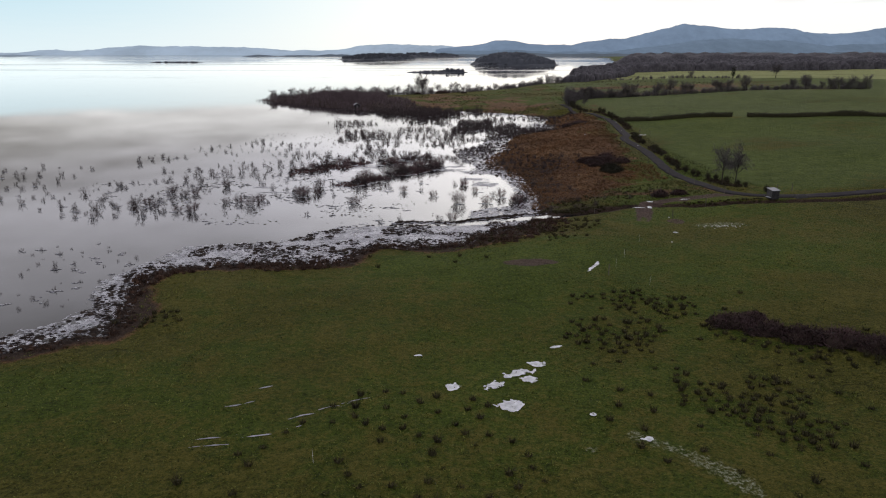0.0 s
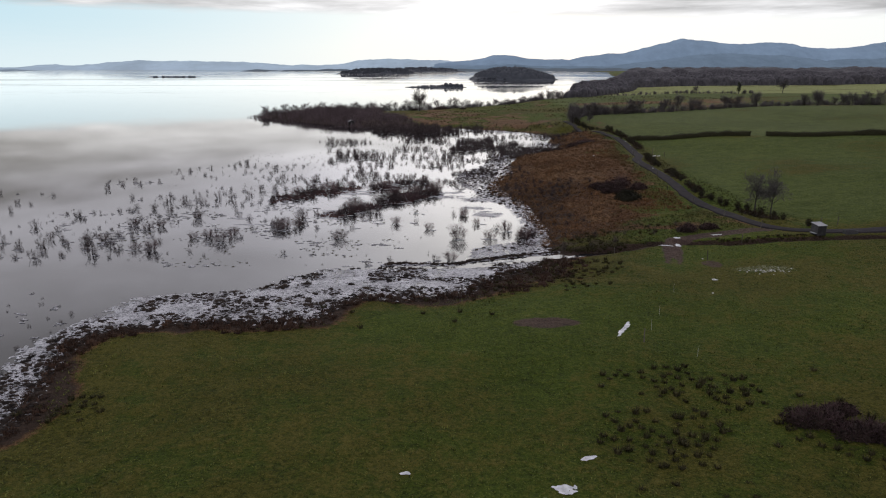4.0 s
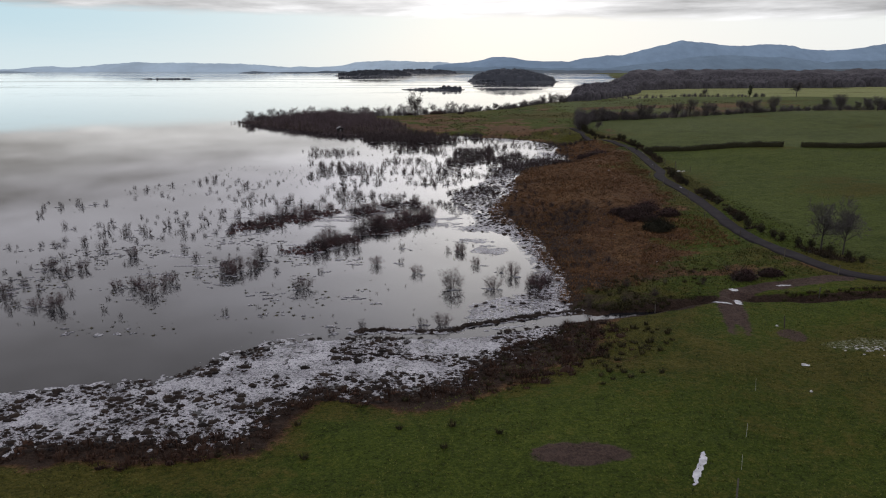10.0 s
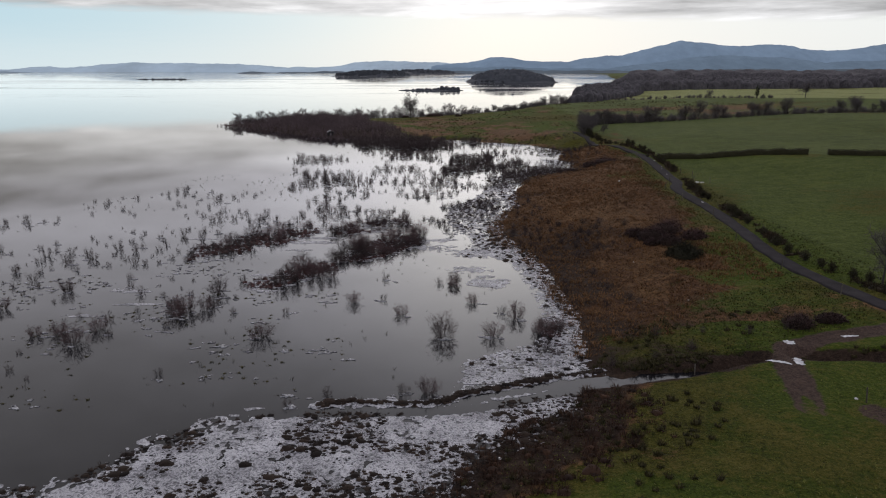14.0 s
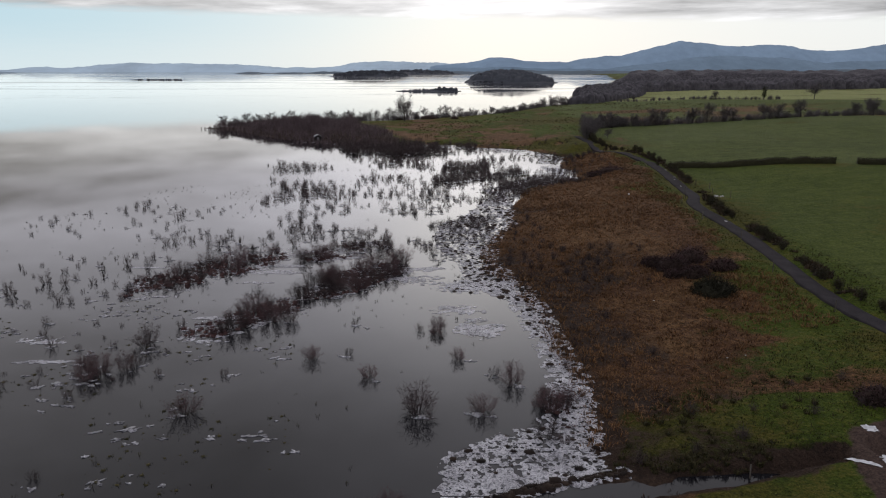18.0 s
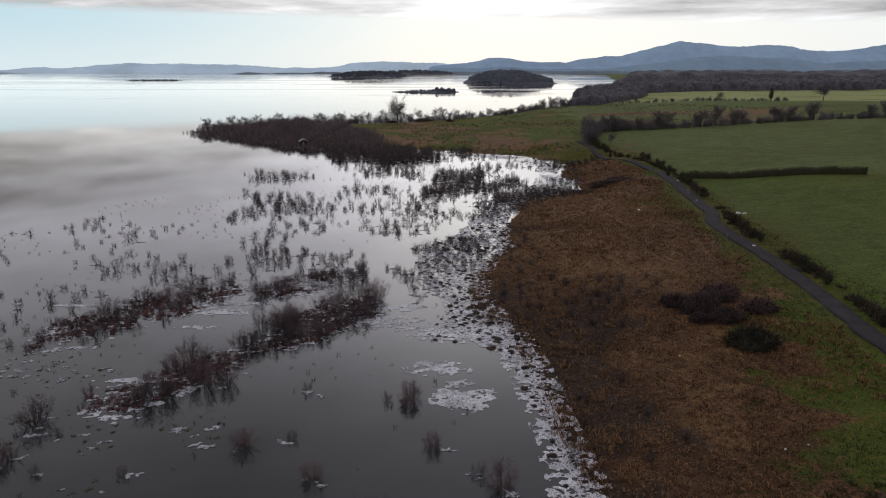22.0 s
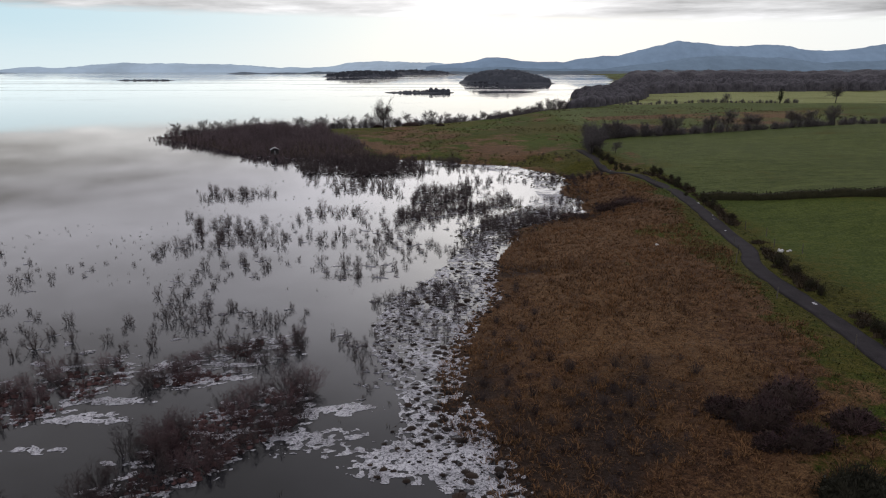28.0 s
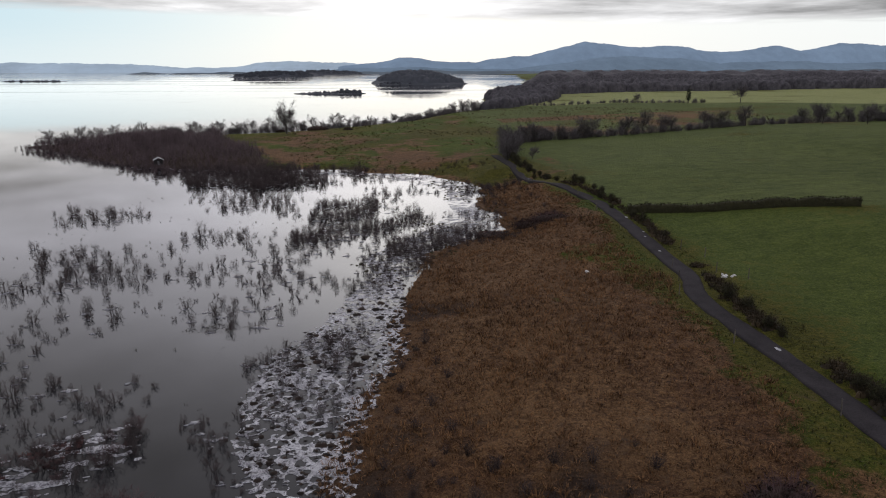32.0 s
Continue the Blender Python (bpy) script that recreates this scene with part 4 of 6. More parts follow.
DENSE = [  # outline, gap, height of the close stands
    ([(-3, 169), (1, 176), (8.5, 182), (14, 185), (12, 173), (8.3, 157), (6, 146), (3.5, 151.5), (1.9, 160)], 1.0, 1.15),
    ([(4, 235), (15, 237), (16.5, 253), (5, 251)], 1.05, 2.4),
    ([(3, 219), (12, 222), (25, 233), (23, 240), (12, 231), (2, 226)], 0.95, 2.0),
    ([(16, 209), (27, 216), (34, 227), (26, 228), (17, 219)], 0.9, 1.7),
    ([(11, 196), (17, 198), (22, 208), (22, 213), (13, 211)], 1.0, 1.3),
    ([(-24, 274), (-8, 268), (12, 276), (16, 294), (-8, 303), (-34, 303)], 1.25, 2.8),
    ([(-46, 296), (-34, 284), (-26, 290), (-36, 306), (-50, 312)], 2.4, 1.9),
    ([(18, 203), (23, 207), (30, 218), (36, 229), (40, 239), (39.5, 252), (42, 266), (37, 270), (34, 254), (34.5, 240), (30, 230), (22, 217)], 1.2, 1.35),
    ([(37, 268), (41, 268), (37, 282), (28, 290), (14, 296), (12, 293), (26, 286), (34, 278)], 1.5, 1.5)]


SCRUB_SPOTS = []


def build_willows():
    rng = np.random.default_rng(5)
    big = willow_things((1, 2, 3, 4, 9), 1.62, 2.0, 32, 24, TWIG, TWIG_RED, 0.012)
    slim = willow_things((5, 6, 7, 8), 1.62, 1.4, 17, 20, TWIG, TWIG, 0.012)
    singles = [(x, y, -0.1, h / 2.0) for x, y, h in WILLOW_PLACES]
    spread_copies(big, [p for p in singles if p[3] > 0.75], rng, "bare brown willow bush standing in the flooded lake margin", "bush", "bushes in the water")
    spread_copies(slim, [p for p in singles if p[3] <= 0.75], rng, "small bare willow sapling standing in the flood water", "bush", "bushes in the water")
    for poly, gap, h in THICKETS:
        mx, my = np.mean(poly, 0)
        wide = [(mx + (x - mx) * 1.06, my + (y - my) * 1.03) for x, y in poly]
        pts = poisson(wide, gap * 0.84, rng, 3000)
        clump = fbm(pts[:, 0], pts[:, 1], 3.4, 3, 19)
        edge = depth_in(pts[:, 0], pts[:, 1], wide)
        keep = clump > -0.10 - 0.12 * sstep(edge, 0.5, 2.5)
        places = [(x, y, -0.1, h / 2.0 * float(np.clip(rng.lognormal(-0.30, 0.40), 0.3, 1.3)) * (1 + 0.7 * c)) for (x, y), c in zip(pts[keep], clump[keep])]
        spread_copies(big + slim + slim, places, rng, "leafless reddish willow bush in a dense flooded thicket", "bush", "thicket in the flooded margin")
    shapes = [joined(willow_shape(s, 1.62, 1.5, 12, 15, 0.020)) for s in range(40, 52)]
    parts = []
    for poly, gap, h in SCATTER + DENSE:
        close = poly in [d[0] for d in DENSE]
        for x, y in poisson(poly, gap, rng, 7000):
            clump = float(fbm(np.array([x]), np.array([y]), 9.0, 3, 77)[0])
            if clump < (-0.22 if close else -0.08):
                continue
            s = h / 2.0 * float(np.clip(rng.lognormal(-0.36, 0.36), 0.25, 1.25)) * (1 + 0.6 * clump)
            SCRUB_SPOTS.append((x, y, s))
            parts.append(placed(shapes[int(rng.integers(len(shapes)))], x, y, max(at_ground(x, y), 0.0) - 0.1, s, rng.uniform(0, 6.3)))
    v, f = joined(parts)
    tagged(piece("flooded_scrub", v, f, TWIG), "scattered leafless willow scrub rising from flood water", "scrub", kind="stuff")
    # dead stalks of reed and small stuff that breaks the surface
    pts = np.concatenate([poisson([(-62, 100), (-18, 98), (8, 118), (10, 150), (12, 175), (16, 205), (30, 250), (-30, 262), (-60, 200), (-70, 140)], 1.5, rng, 6500),
                          poisson([(-16, 99.5), (-2, 103), (-2, 109), (-15, 106)], 0.75, rng, 900)])
    keep = fbm(pts[:, 0], pts[:, 1], 6.0, 4, 55) > 0.08
    pts = pts[keep]
    v, f = blades(np.concatenate([pts, np.zeros((len(pts), 1))], 1), 7, rng.uniform(0.12, 0.45, len(pts)), 0.30, 0.03, rng, 0.6)
    tagged(piece("flooded_reeds", v, f, RUSH), "dead brown reed tufts poking through flood water", "reeds", kind="stuff")


build_willows()

# ---- the wooded point, the trees along the lake, woods and islands ----


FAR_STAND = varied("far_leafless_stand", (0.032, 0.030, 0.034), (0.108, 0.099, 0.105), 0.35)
POINT_TWIG = varied("purple_brown_twigs", (0.044, 0.031, 0.032), (0.185, 0.138, 0.140), 0.12, by="island")


def build_woods():
    rng = np.random.default_rng(23)
    shapes = [joined(shrub_shape(60 + k, 3.6, 2.9, 10, 150, 0.024, 0.4)) for k in range(8)]
    pts = poisson(POINT_WOOD, 1.5, rng, 9000)
    deep = depth_in(pts[:, 0], pts[:, 1], POINT_WOOD) + fbm(pts[:, 0], pts[:, 1], 9.0, 3, 91) * 9
    pts, deep = pts[deep > 0.3], deep[deep > 0.3]
    z = np.maximum(ground_z(pts[:, 0], pts[:, 1]), -0.1)
    size = (0.45 + 0.42 * sstep(deep, 0, 9)) * np.where(pts[:, 0] < -70, 0.75, 1.0) * np.where(pts[:, 1] > 340, 1.2, 0.85) * np.where(pts[:, 0] > -32, 0.82, 1.0) * (1 + 0.9 * fbm(pts[:, 0], pts[:, 1], 8.0, 3, 92))
    v, f = joined([placed(shapes[int(rng.integers(8))], x, y, h, s * rng.uniform(0.75, 1.2), rng.uniform(0, 6.3)) for (x, y), h, s in zip(pts, z, size)])
    tagged(piece("alder_scrub", v, f, POINT_TWIG), "dense leafless alder and willow scrub on a low point", "scrub", kind="stuff")
    # row of small trees between the pasture and the open lake
    small = tree_things("small_tree", (11, 12, 13, 14), 6.0, 0.9, BARK, WOOD_FAR, r=0.12, levels=4, kids=(4, 6, 6), twig=0.024)
    line = np.array([(-90, 369), (-72, 378), (-56, 389), (-37, 398), (-20, 403), (6, 419), (31, 439), (51, 474), (77, 509), (97, 545)], float)
    seg = np.concatenate([[0], np.cumsum(np.linalg.norm(np.diff(line, axis=0), axis=1))])
    places = []
    for s in np.arange(0, seg[-1], 4.2):
        if rng.uniform() < 0.12:
            continue
        x, y = np.interp(s, seg, line[:, 0]) + rng.normal(0, 0.8), np.interp(s, seg, line[:, 1]) + rng.normal(0, 0.8)
        tall = (1.0 if s < 110 else 0.8 if s < 205 else 1.15) * rng.uniform(0.75, 1.3)
        places.append((x, y, max(at_ground(x, y), 0.0), tall))
    spread_copies(small, places, rng, "small leafless tree in the row along the lake shore", "tree", "trees along the lake shore")
    low = shrub_things("lakeside_bush", (75, 76, 77), 4.0, 4.2, 20, 900, BARK, WOOD_FAR, 0.024, 0.3)
    places = []
    for s in np.arange(0, seg[-1], 1.15):
        x, y = np.interp(s, seg, line[:, 0]) + rng.normal(0, 1.2), np.interp(s, seg, line[:, 1]) + rng.normal(0, 1.2)
        places.append((x, y, max(at_ground(x, y), 0.0), rng.uniform(0.35, 0.95)))
    spread_copies(low, places, rng, "leafless grey scrub bush on the lake shore", "bush", "bushes along the lake shore")
    big = tree_things("large_tree", (31,), 11.0, 1.15, BARK, TWIG, r=0.32, levels=5, kids=(6, 5, 5, 4), twig=0.021)
    spread_copies(big, [(-13, 388, at_ground(-13, 388), 1.0)], rng, "large rounded leafless tree standing alone by the lake", "tree", "")
    # hedgerow across the fields
    scrub = shrub_things("hedgerow_bush", (71, 72, 73, 74), 4.0, 4.4, 26, 1500, BARK, WOOD_FAR, 0.022, 0.3)
    tall = tree_things("hedgerow_tree", (81, 82, 83, 84), 7.5, 0.9, BARK, WOOD_FAR, r=0.19, levels=4, kids=(5, 7, 7), twig=0.027)
    row = np.array([(51.5, 291), (53, 300), (56, 315), (62, 327), (72, 333), (90, 338), (120, 341), (150, 345), (178, 352), (215, 360)], float)
    seg = np.concatenate([[0], np.cumsum(np.linalg.norm(np.diff(row, axis=0), axis=1))])
    a, b = [], []
    for s in np.arange(0, seg[-1], 1.9):
        x, y = np.interp(s, seg, row[:, 0]) + rng.normal(0, 0.9), np.interp(s, seg, row[:, 1]) + rng.normal(0, 0.9)
        dense = 0.35 if s < 16 else 1.0 if s < 66 else 0.75
        if rng.uniform() < dense:
            a.append((x, y, at_ground(x, y), rng.uniform(0.5, 1.0) if s < 66 else rng.uniform(0.25, 0.8)))
        if rng.uniform() < 0.34:
            b.append((x, y, at_ground(x, y), rng.uniform(0.6, 1.0)))
    for x, y, s in ((174, 342, 1.0), (187, 337, 1.05), (146, 343, 1.0), (108, 341, 1.05), (50.6, 289, 0.9), (53.4, 294, 0.85), (57, 289, 0.5)):
        b.append((x, y, at_ground(x, y), s))
    thin = [joined(shrub_shape(170 + k, 3.0, 3.4, 8, 170, 0.026, 0.3)) for k in range(6)]

    def fill(line_, step, lo, hi, label, name):
        run = np.concatenate([[0], np.cumsum(np.linalg.norm(np.diff(line_, axis=0), axis=1))])
        parts = []
        for s in np.arange(0, run[-1], step):
            x, y = np.interp(s, run, line_[:, 0]) + rng.normal(0, 0.7), np.interp(s, run, line_[:, 1]) + rng.normal(0, 0.7)
            k = 1 + 1.1 * float(fbm(np.array([s]), np.array([3.0]), 14.0, 3, 41)[0])
            parts.append(placed(thin[int(rng.integers(6))], x, y, at_ground(x, y) - 0.1, rng.uniform(lo, hi) * k, rng.uniform(0, 6.3)))
        tagged(piece(name, *joined(parts), WOOD_FAR), label, name.split("_")[-1], kind="stuff")
    parts = []
    for poly, gap, lo, hi in (([(40, 254), (47.5, 262), (48, 281), (42, 286), (39.5, 270)], 1.5, 0.25, 0.6), ([(30, 290), (38, 284), (44, 288), (36, 296)], 1.9, 0.2, 0.5), ([(24, 214), (36, 214), (45, 222), (44, 228), (36, 230), (30, 222)], 1.6, 0.2, 0.5)):
        for x, y in poisson(poly, gap, rng, 2000):
            if fbm(np.array([x]), np.array([y]), 7.0, 2, 44)[0] > -0.12:
                parts.append(placed(thin[int(rng.integers(6))], x, y, at_ground(x, y) - 0.1, rng.uniform(lo, hi), rng.uniform(0, 6.3)))
    tagged(piece("bog_edge_scrub", *joined(parts), TWIG), "low brown leafless scrub at the edge of the bog", "scrub", kind="stuff")
    fill(row, 0.6, 0.55, 1.25, "tangled leafless growth filling a field hedgerow", "tangled_hedge")
    fill(line, 0.8, 0.6, 1.3, "low leafless scrub along the lake shore", "shore_scrub")
    spread_copies(scrub, a, rng, "overgrown leafless bush in a hedgerow between fields", "bush", "hedgerow bushes")
    spread_copies(tall, b, rng, "leafless tree in the hedgerow between two fields", "tree", "hedgerow trees")
    # second hedgerow, further off, with a few trees
    row = np.array([(120, 530), (150, 520), (176, 505), (205, 488), (236, 470)], float)
    seg = np.concatenate([[0], np.cumsum(np.linalg.norm(np.diff(row, axis=0), axis=1))])
    a = []
    for s in np.arange(0, seg[-1] * 0.75, 2.6):
        x, y = np.interp(s, seg, row[:, 0]) + rng.normal(0, 1), np.interp(s, seg, row[:, 1]) + rng.normal(0, 1)
        a.append((x, y, at_ground(x, y), rng.uniform(0.25, 0.7)))
    spread_copies(scrub, a, rng, "low dark bush in a thin far hedgerow", "bush", "far hedgerow bushes")
    spread_copies(tall, [(x, y, at_ground(x, y), s) for x, y, s in ((174, 506, 0.85), (222, 478, 1.35), (130, 528, 0.6))], rng,
                  "leafless tree in a far hedgerow", "tree", "far hedgerow trees")
    fill(row[:4], 1.3, 0.35, 0.8, "low dark growth filling a thin far hedgerow", "far_hedge")
    ivy = new("ivy_tree")
    h0 = at_ground(199, 492)
    v, f = prisms([(0, 0, -0.3)], [(0, 0, 7.0)], [0.3], [0.12], 6)
    piece("trunk", v, f, BARK, ivy)
    piece("ivy", *joined([crown_bits(rng, (0, 0, 4.6), 1.3, 4.0, 260, 0.45)]), IVY, ivy)
    ivy.matrix_basis = pose(199, 492, h0)
    tagged(ivy, "dark ivy-clad tree trunk in a far hedgerow", "tree")
    # woods that close the view to the east
    def wood(name, poly, gap, tall_, label, step, count=40, limit=6000):
        """A leafless wood: a lumpy canopy of rounded crowns, with twigs and bare stems standing out of it."""
        pts_ = poisson(poly, gap, rng, limit)
        p = np.array(poly, float)
        lo, hi = p.min(0) - gap, p.max(0) + gap
        xs, ys = np.arange(lo[0], hi[0], step), np.arange(lo[1], hi[1], step)
        gx, gy = np.meshgrid(xs, ys, indexing="ij")
        g = ground_z(gx, gy)
        top = np.full(gx.shape, -2.5)
        parts = []
        zz = ground_z(pts_[:, 0], pts_[:, 1])
        for (x, y), base in zip(pts_, zz):
            t = tall_ * rng.uniform(0.70, 1.08) * (1 + 0.45 * float(fbm(np.array([x]), np.array([y]), tall_ * 5, 2, 6)[0]))
            r = gap * rng.uniform(0.75, 1.15)
            a0, a1 = np.searchsorted(xs, (x - r, x + r))
            b0, b1 = np.searchsorted(ys, (y - r, y + r))
            q = 1 - ((gx[a0:a1, b0:b1] - x) ** 2 + (gy[a0:a1, b0:b1] - y) ** 2) / r ** 2
            lump = t * (0.30 + 0.60 * np.sqrt(np.clip(q, 0, 1))) * (q > 0) - 2.5 * (q <= 0)
            top[a0:a1, b0:b1] = np.maximum(top[a0:a1, b0:b1], lump)
            parts.append(crown_bits(rng, (x, y, base + t * 0.58), r * 0.95, t * 0.42, count, t * 0.030))
            parts.append(prisms([(x, y, base - 0.5)], [(x, y, base + t * 0.6)], [t * 0.010], [t * 0.005], 4))
        top = top * (1 + 0.22 * fbm(gx, gy, step * 3, 3, 12))
        n, m = gx.shape
        idx = np.arange(n * m).reshape(n, m)
        quad = np.stack([idx[:-1, :-1], idx[1:, :-1], idx[1:, 1:], idx[:-1, 1:]], -1)
        quad = quad[np.maximum.reduce([top[:-1, :-1], top[1:, :-1], top[1:, 1:], top[:-1, 1:]]) > 0]
        parts.append((np.stack([gx, gy, g + top], -1).reshape(-1, 3), quad))
        v_, f_ = joined(parts)
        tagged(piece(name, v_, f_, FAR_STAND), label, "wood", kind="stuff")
    wood("lakeside_wood", [(84, 507), (97, 548), (113, 620), (124, 700), (150, 730), (185, 700), (165, 630), (150, 590), (120, 545), (98, 510)], 2.7, 7.4, "dense leafless wood on the lake shore", 0.8, 60)
    wood("far_wood", [(150, 655), (230, 680), (330, 690), (560, 700), (900, 690), (900, 790), (560, 810), (330, 800), (200, 760)], 4.4, 9.5, "long leafless wood behind the far pasture", 1.5, 40, 9000)
    wood("farther_wood", [(240, 1000), (420, 1200), (900, 1150), (1300, 1300), (1300, 1500), (900, 1600), (420, 1600)], 20.0, 15.0, "distant wooded land beyond the pastures", 7.0, 40)
    # islands
    def isle(cx, cy, rx, ry, h, label, trees, tall_, skew=0.0):
        """A wooded island: low shore, and a canopy of rounded crowns that follows the ground's hump."""
        n = 90
        m = max(8, int(n * min(ry / rx, 1.0)))
        gx, gy = np.meshgrid(np.linspace(-1.25, 1.25, n), np.linspace(-1.25, 1.25, m), indexing="ij")
        rim = 1 + 0.30 * fbm(gx * 2 + cx, gy * 2, 1.4, 3, 3)
        k = np.hypot(gx, gy) / rim
        hump = h * np.clip(1 - k ** 2, -0.2, 1) * np.clip(1 - skew * gx, 0.3, 2)
        ground = np.where(k < 1, hump + 0.4, -0.8)
        top = np.zeros(gx.shape)
        ob = new("island")
        parts = []
        for _ in range(trees):
            a_, q = rng.uniform(0, 6.3), math.sqrt(rng.uniform(0, 0.86))
            x, y = q * math.cos(a_), q * math.sin(a_)
            i_, j_ = np.abs(gx[:, 0] - x).argmin(), np.abs(gy[0] - y).argmin()
            if k[i_, j_] > 0.93:
                continue
            t = tall_ * rng.uniform(0.5, 1.0) * (1 - 0.35 * k[i_, j_] ** 2)
            r = max(t * 0.55, 2.2 * rx / n)
            e = 1 - (((gx - x) * rx) ** 2 + ((gy - y) * ry) ** 2) / r ** 2
            top = np.maximum(top, np.where(e > 0, t * (0.35 + 0.55 * np.sqrt(np.clip(e, 0, 1))), 0))
            parts.append(crown_bits(rng, (x * rx, y * ry, ground[i_, j_] + t * 0.6), t * 0.50, t * 0.48, 60, t * 0.045))
        idx = np.arange(n * m).reshape(n, m)
        quad = np.stack([idx[:-1, :-1], idx[1:, :-1], idx[1:, 1:], idx[:-1, 1:]], -1).reshape(-1, 4)
        flat = np.stack([gx * rx, gy * ry], -1)
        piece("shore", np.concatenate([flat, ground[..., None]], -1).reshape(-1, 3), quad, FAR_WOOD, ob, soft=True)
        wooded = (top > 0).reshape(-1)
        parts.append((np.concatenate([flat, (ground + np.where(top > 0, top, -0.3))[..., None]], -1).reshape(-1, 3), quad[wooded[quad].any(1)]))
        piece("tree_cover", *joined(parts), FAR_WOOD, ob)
        ob.matrix_basis = pose(cx, cy, 0)
        tagged(ob, label, "island")
    isle(-10, 850, 36, 22, 0.8, "low scrubby islet with bare bushes in the lake", 60, 2.4)
    isle(9, 850, 15, 12, 1.0, "tuft of taller bare trees on a low islet", 26, 5.2)
    isle(132, 1330, 81, 100, 15, "wooded hump-backed island in the lake", 520, 10.0, 0.35)
    isle(82, 1240, 28, 16, 1.0, "low scrubby tail of a wooded island", 60, 4.5)
    isle(-205, 2200, 125, 90, 10, "low wooded island in the lake", 320, 12.0, 0.2)
    isle(-205, 1700, 42, 12, 1.2, "low spit of scrub beside a wooded island", 40, 3.0)
    isle(-118, 3000, 185, 150, 11, "far low wooded island in the lake", 260, 13.0, -0.2)
    isle(-600, 1590, 62, 8, 0.5, "thin line of scrubby rocks far out in the lake", 50, 3.4)


build_woods()

# ---- ice on the flooded margin ----
ICE_SOUTH = [(-46, 50), (-40, 57), (-35.9, 59.8), (-35.4, 64.2), (-37.5, 72), (-35.7, 78.3), (-33.6, 85.7), (-27, 87.8), (-22, 89.2), (-19.5, 91.8), (-18.3, 93.8),
             (-15, 96.9), (-11.8, 97.7), (-6.9, 98.4), (0.7, 98.2), (7.2, 100.2), (12, 101.4), (13.5, 100.5), (12.5, 97.2), (8, 93.5), (4.5, 90), (2, 86.8), (-4, 84.5),
             (-9.5, 85), (-13, 78.5), (-26, 78), (-33, 75.5), (-32.5, 68), (-29.5, 59), (-33, 55.3), (-38, 52.3)]
ICE_EAST = [(13.2, 119), (13.0, 126.3), (12.3, 134.6), (11.2, 139.9), (9.3, 142), (5.4, 142.3), (5, 145), (7, 149), (6, 156), (3.4, 162.6), (3.0, 170), (4.5, 178),
            (8, 184), (12, 196), (17, 206), (17, 196), (16.5, 184), (16.5, 177), (13, 169), (12, 162), (11, 155), (13, 147), (14.6, 139), (15, 128), (15.6, 118), (14.6, 108), (13.8, 104.4)]
ICE_EAST += [(3.6, 102.6), (4.2, 107.2), (8.1, 110), (11, 111), (12.2, 115)]
ICE_NORTH = [(15, 200), (23, 212), (30.5, 225), (35, 238), (34.5, 252), (38, 266), (32, 279), (24, 287), (10, 292), (-6, 297), (-5, 293), (12, 287), (25, 276), (32, 264), (30, 250), (30, 239), (24, 227), (13, 210)]
ICE_PATCHES = [(-33.5, 127.5, 2.2, 0.9), (-31, 122.6, 2.6, 0.35), (-36, 119, 1.8, 0.4), (5.6, 135.8, 2.6, 1.3), (7.6, 130.6, 2.2, 2.4), (-18, 150, 3.6, 1.0), (-18.8, 133.5, 3.2, 0.5), (-17.8, 127.4, 1.4, 0.5), (-10.7, 156.9, 3.6, 0.55), (-28, 140.4, 2.6, 0.45),
               (0.6, 146.4, 3.4, 1.9), (2.3, 151.3, 2.2, 0.9), (-18, 145.6, 2.2, 0.5), (-16, 152.8, 3.0, 0.6), (-12.2, 98.8, 1.0, 0.25), (-34, 152, 2, 0.4), (5.6, 143.6, 2.4, 1.3), (-9, 159.6, 3.4, 0.6), (-6, 163.4, 2.4, 0.5), (-13.4, 157.4, 2.0, 0.6)]


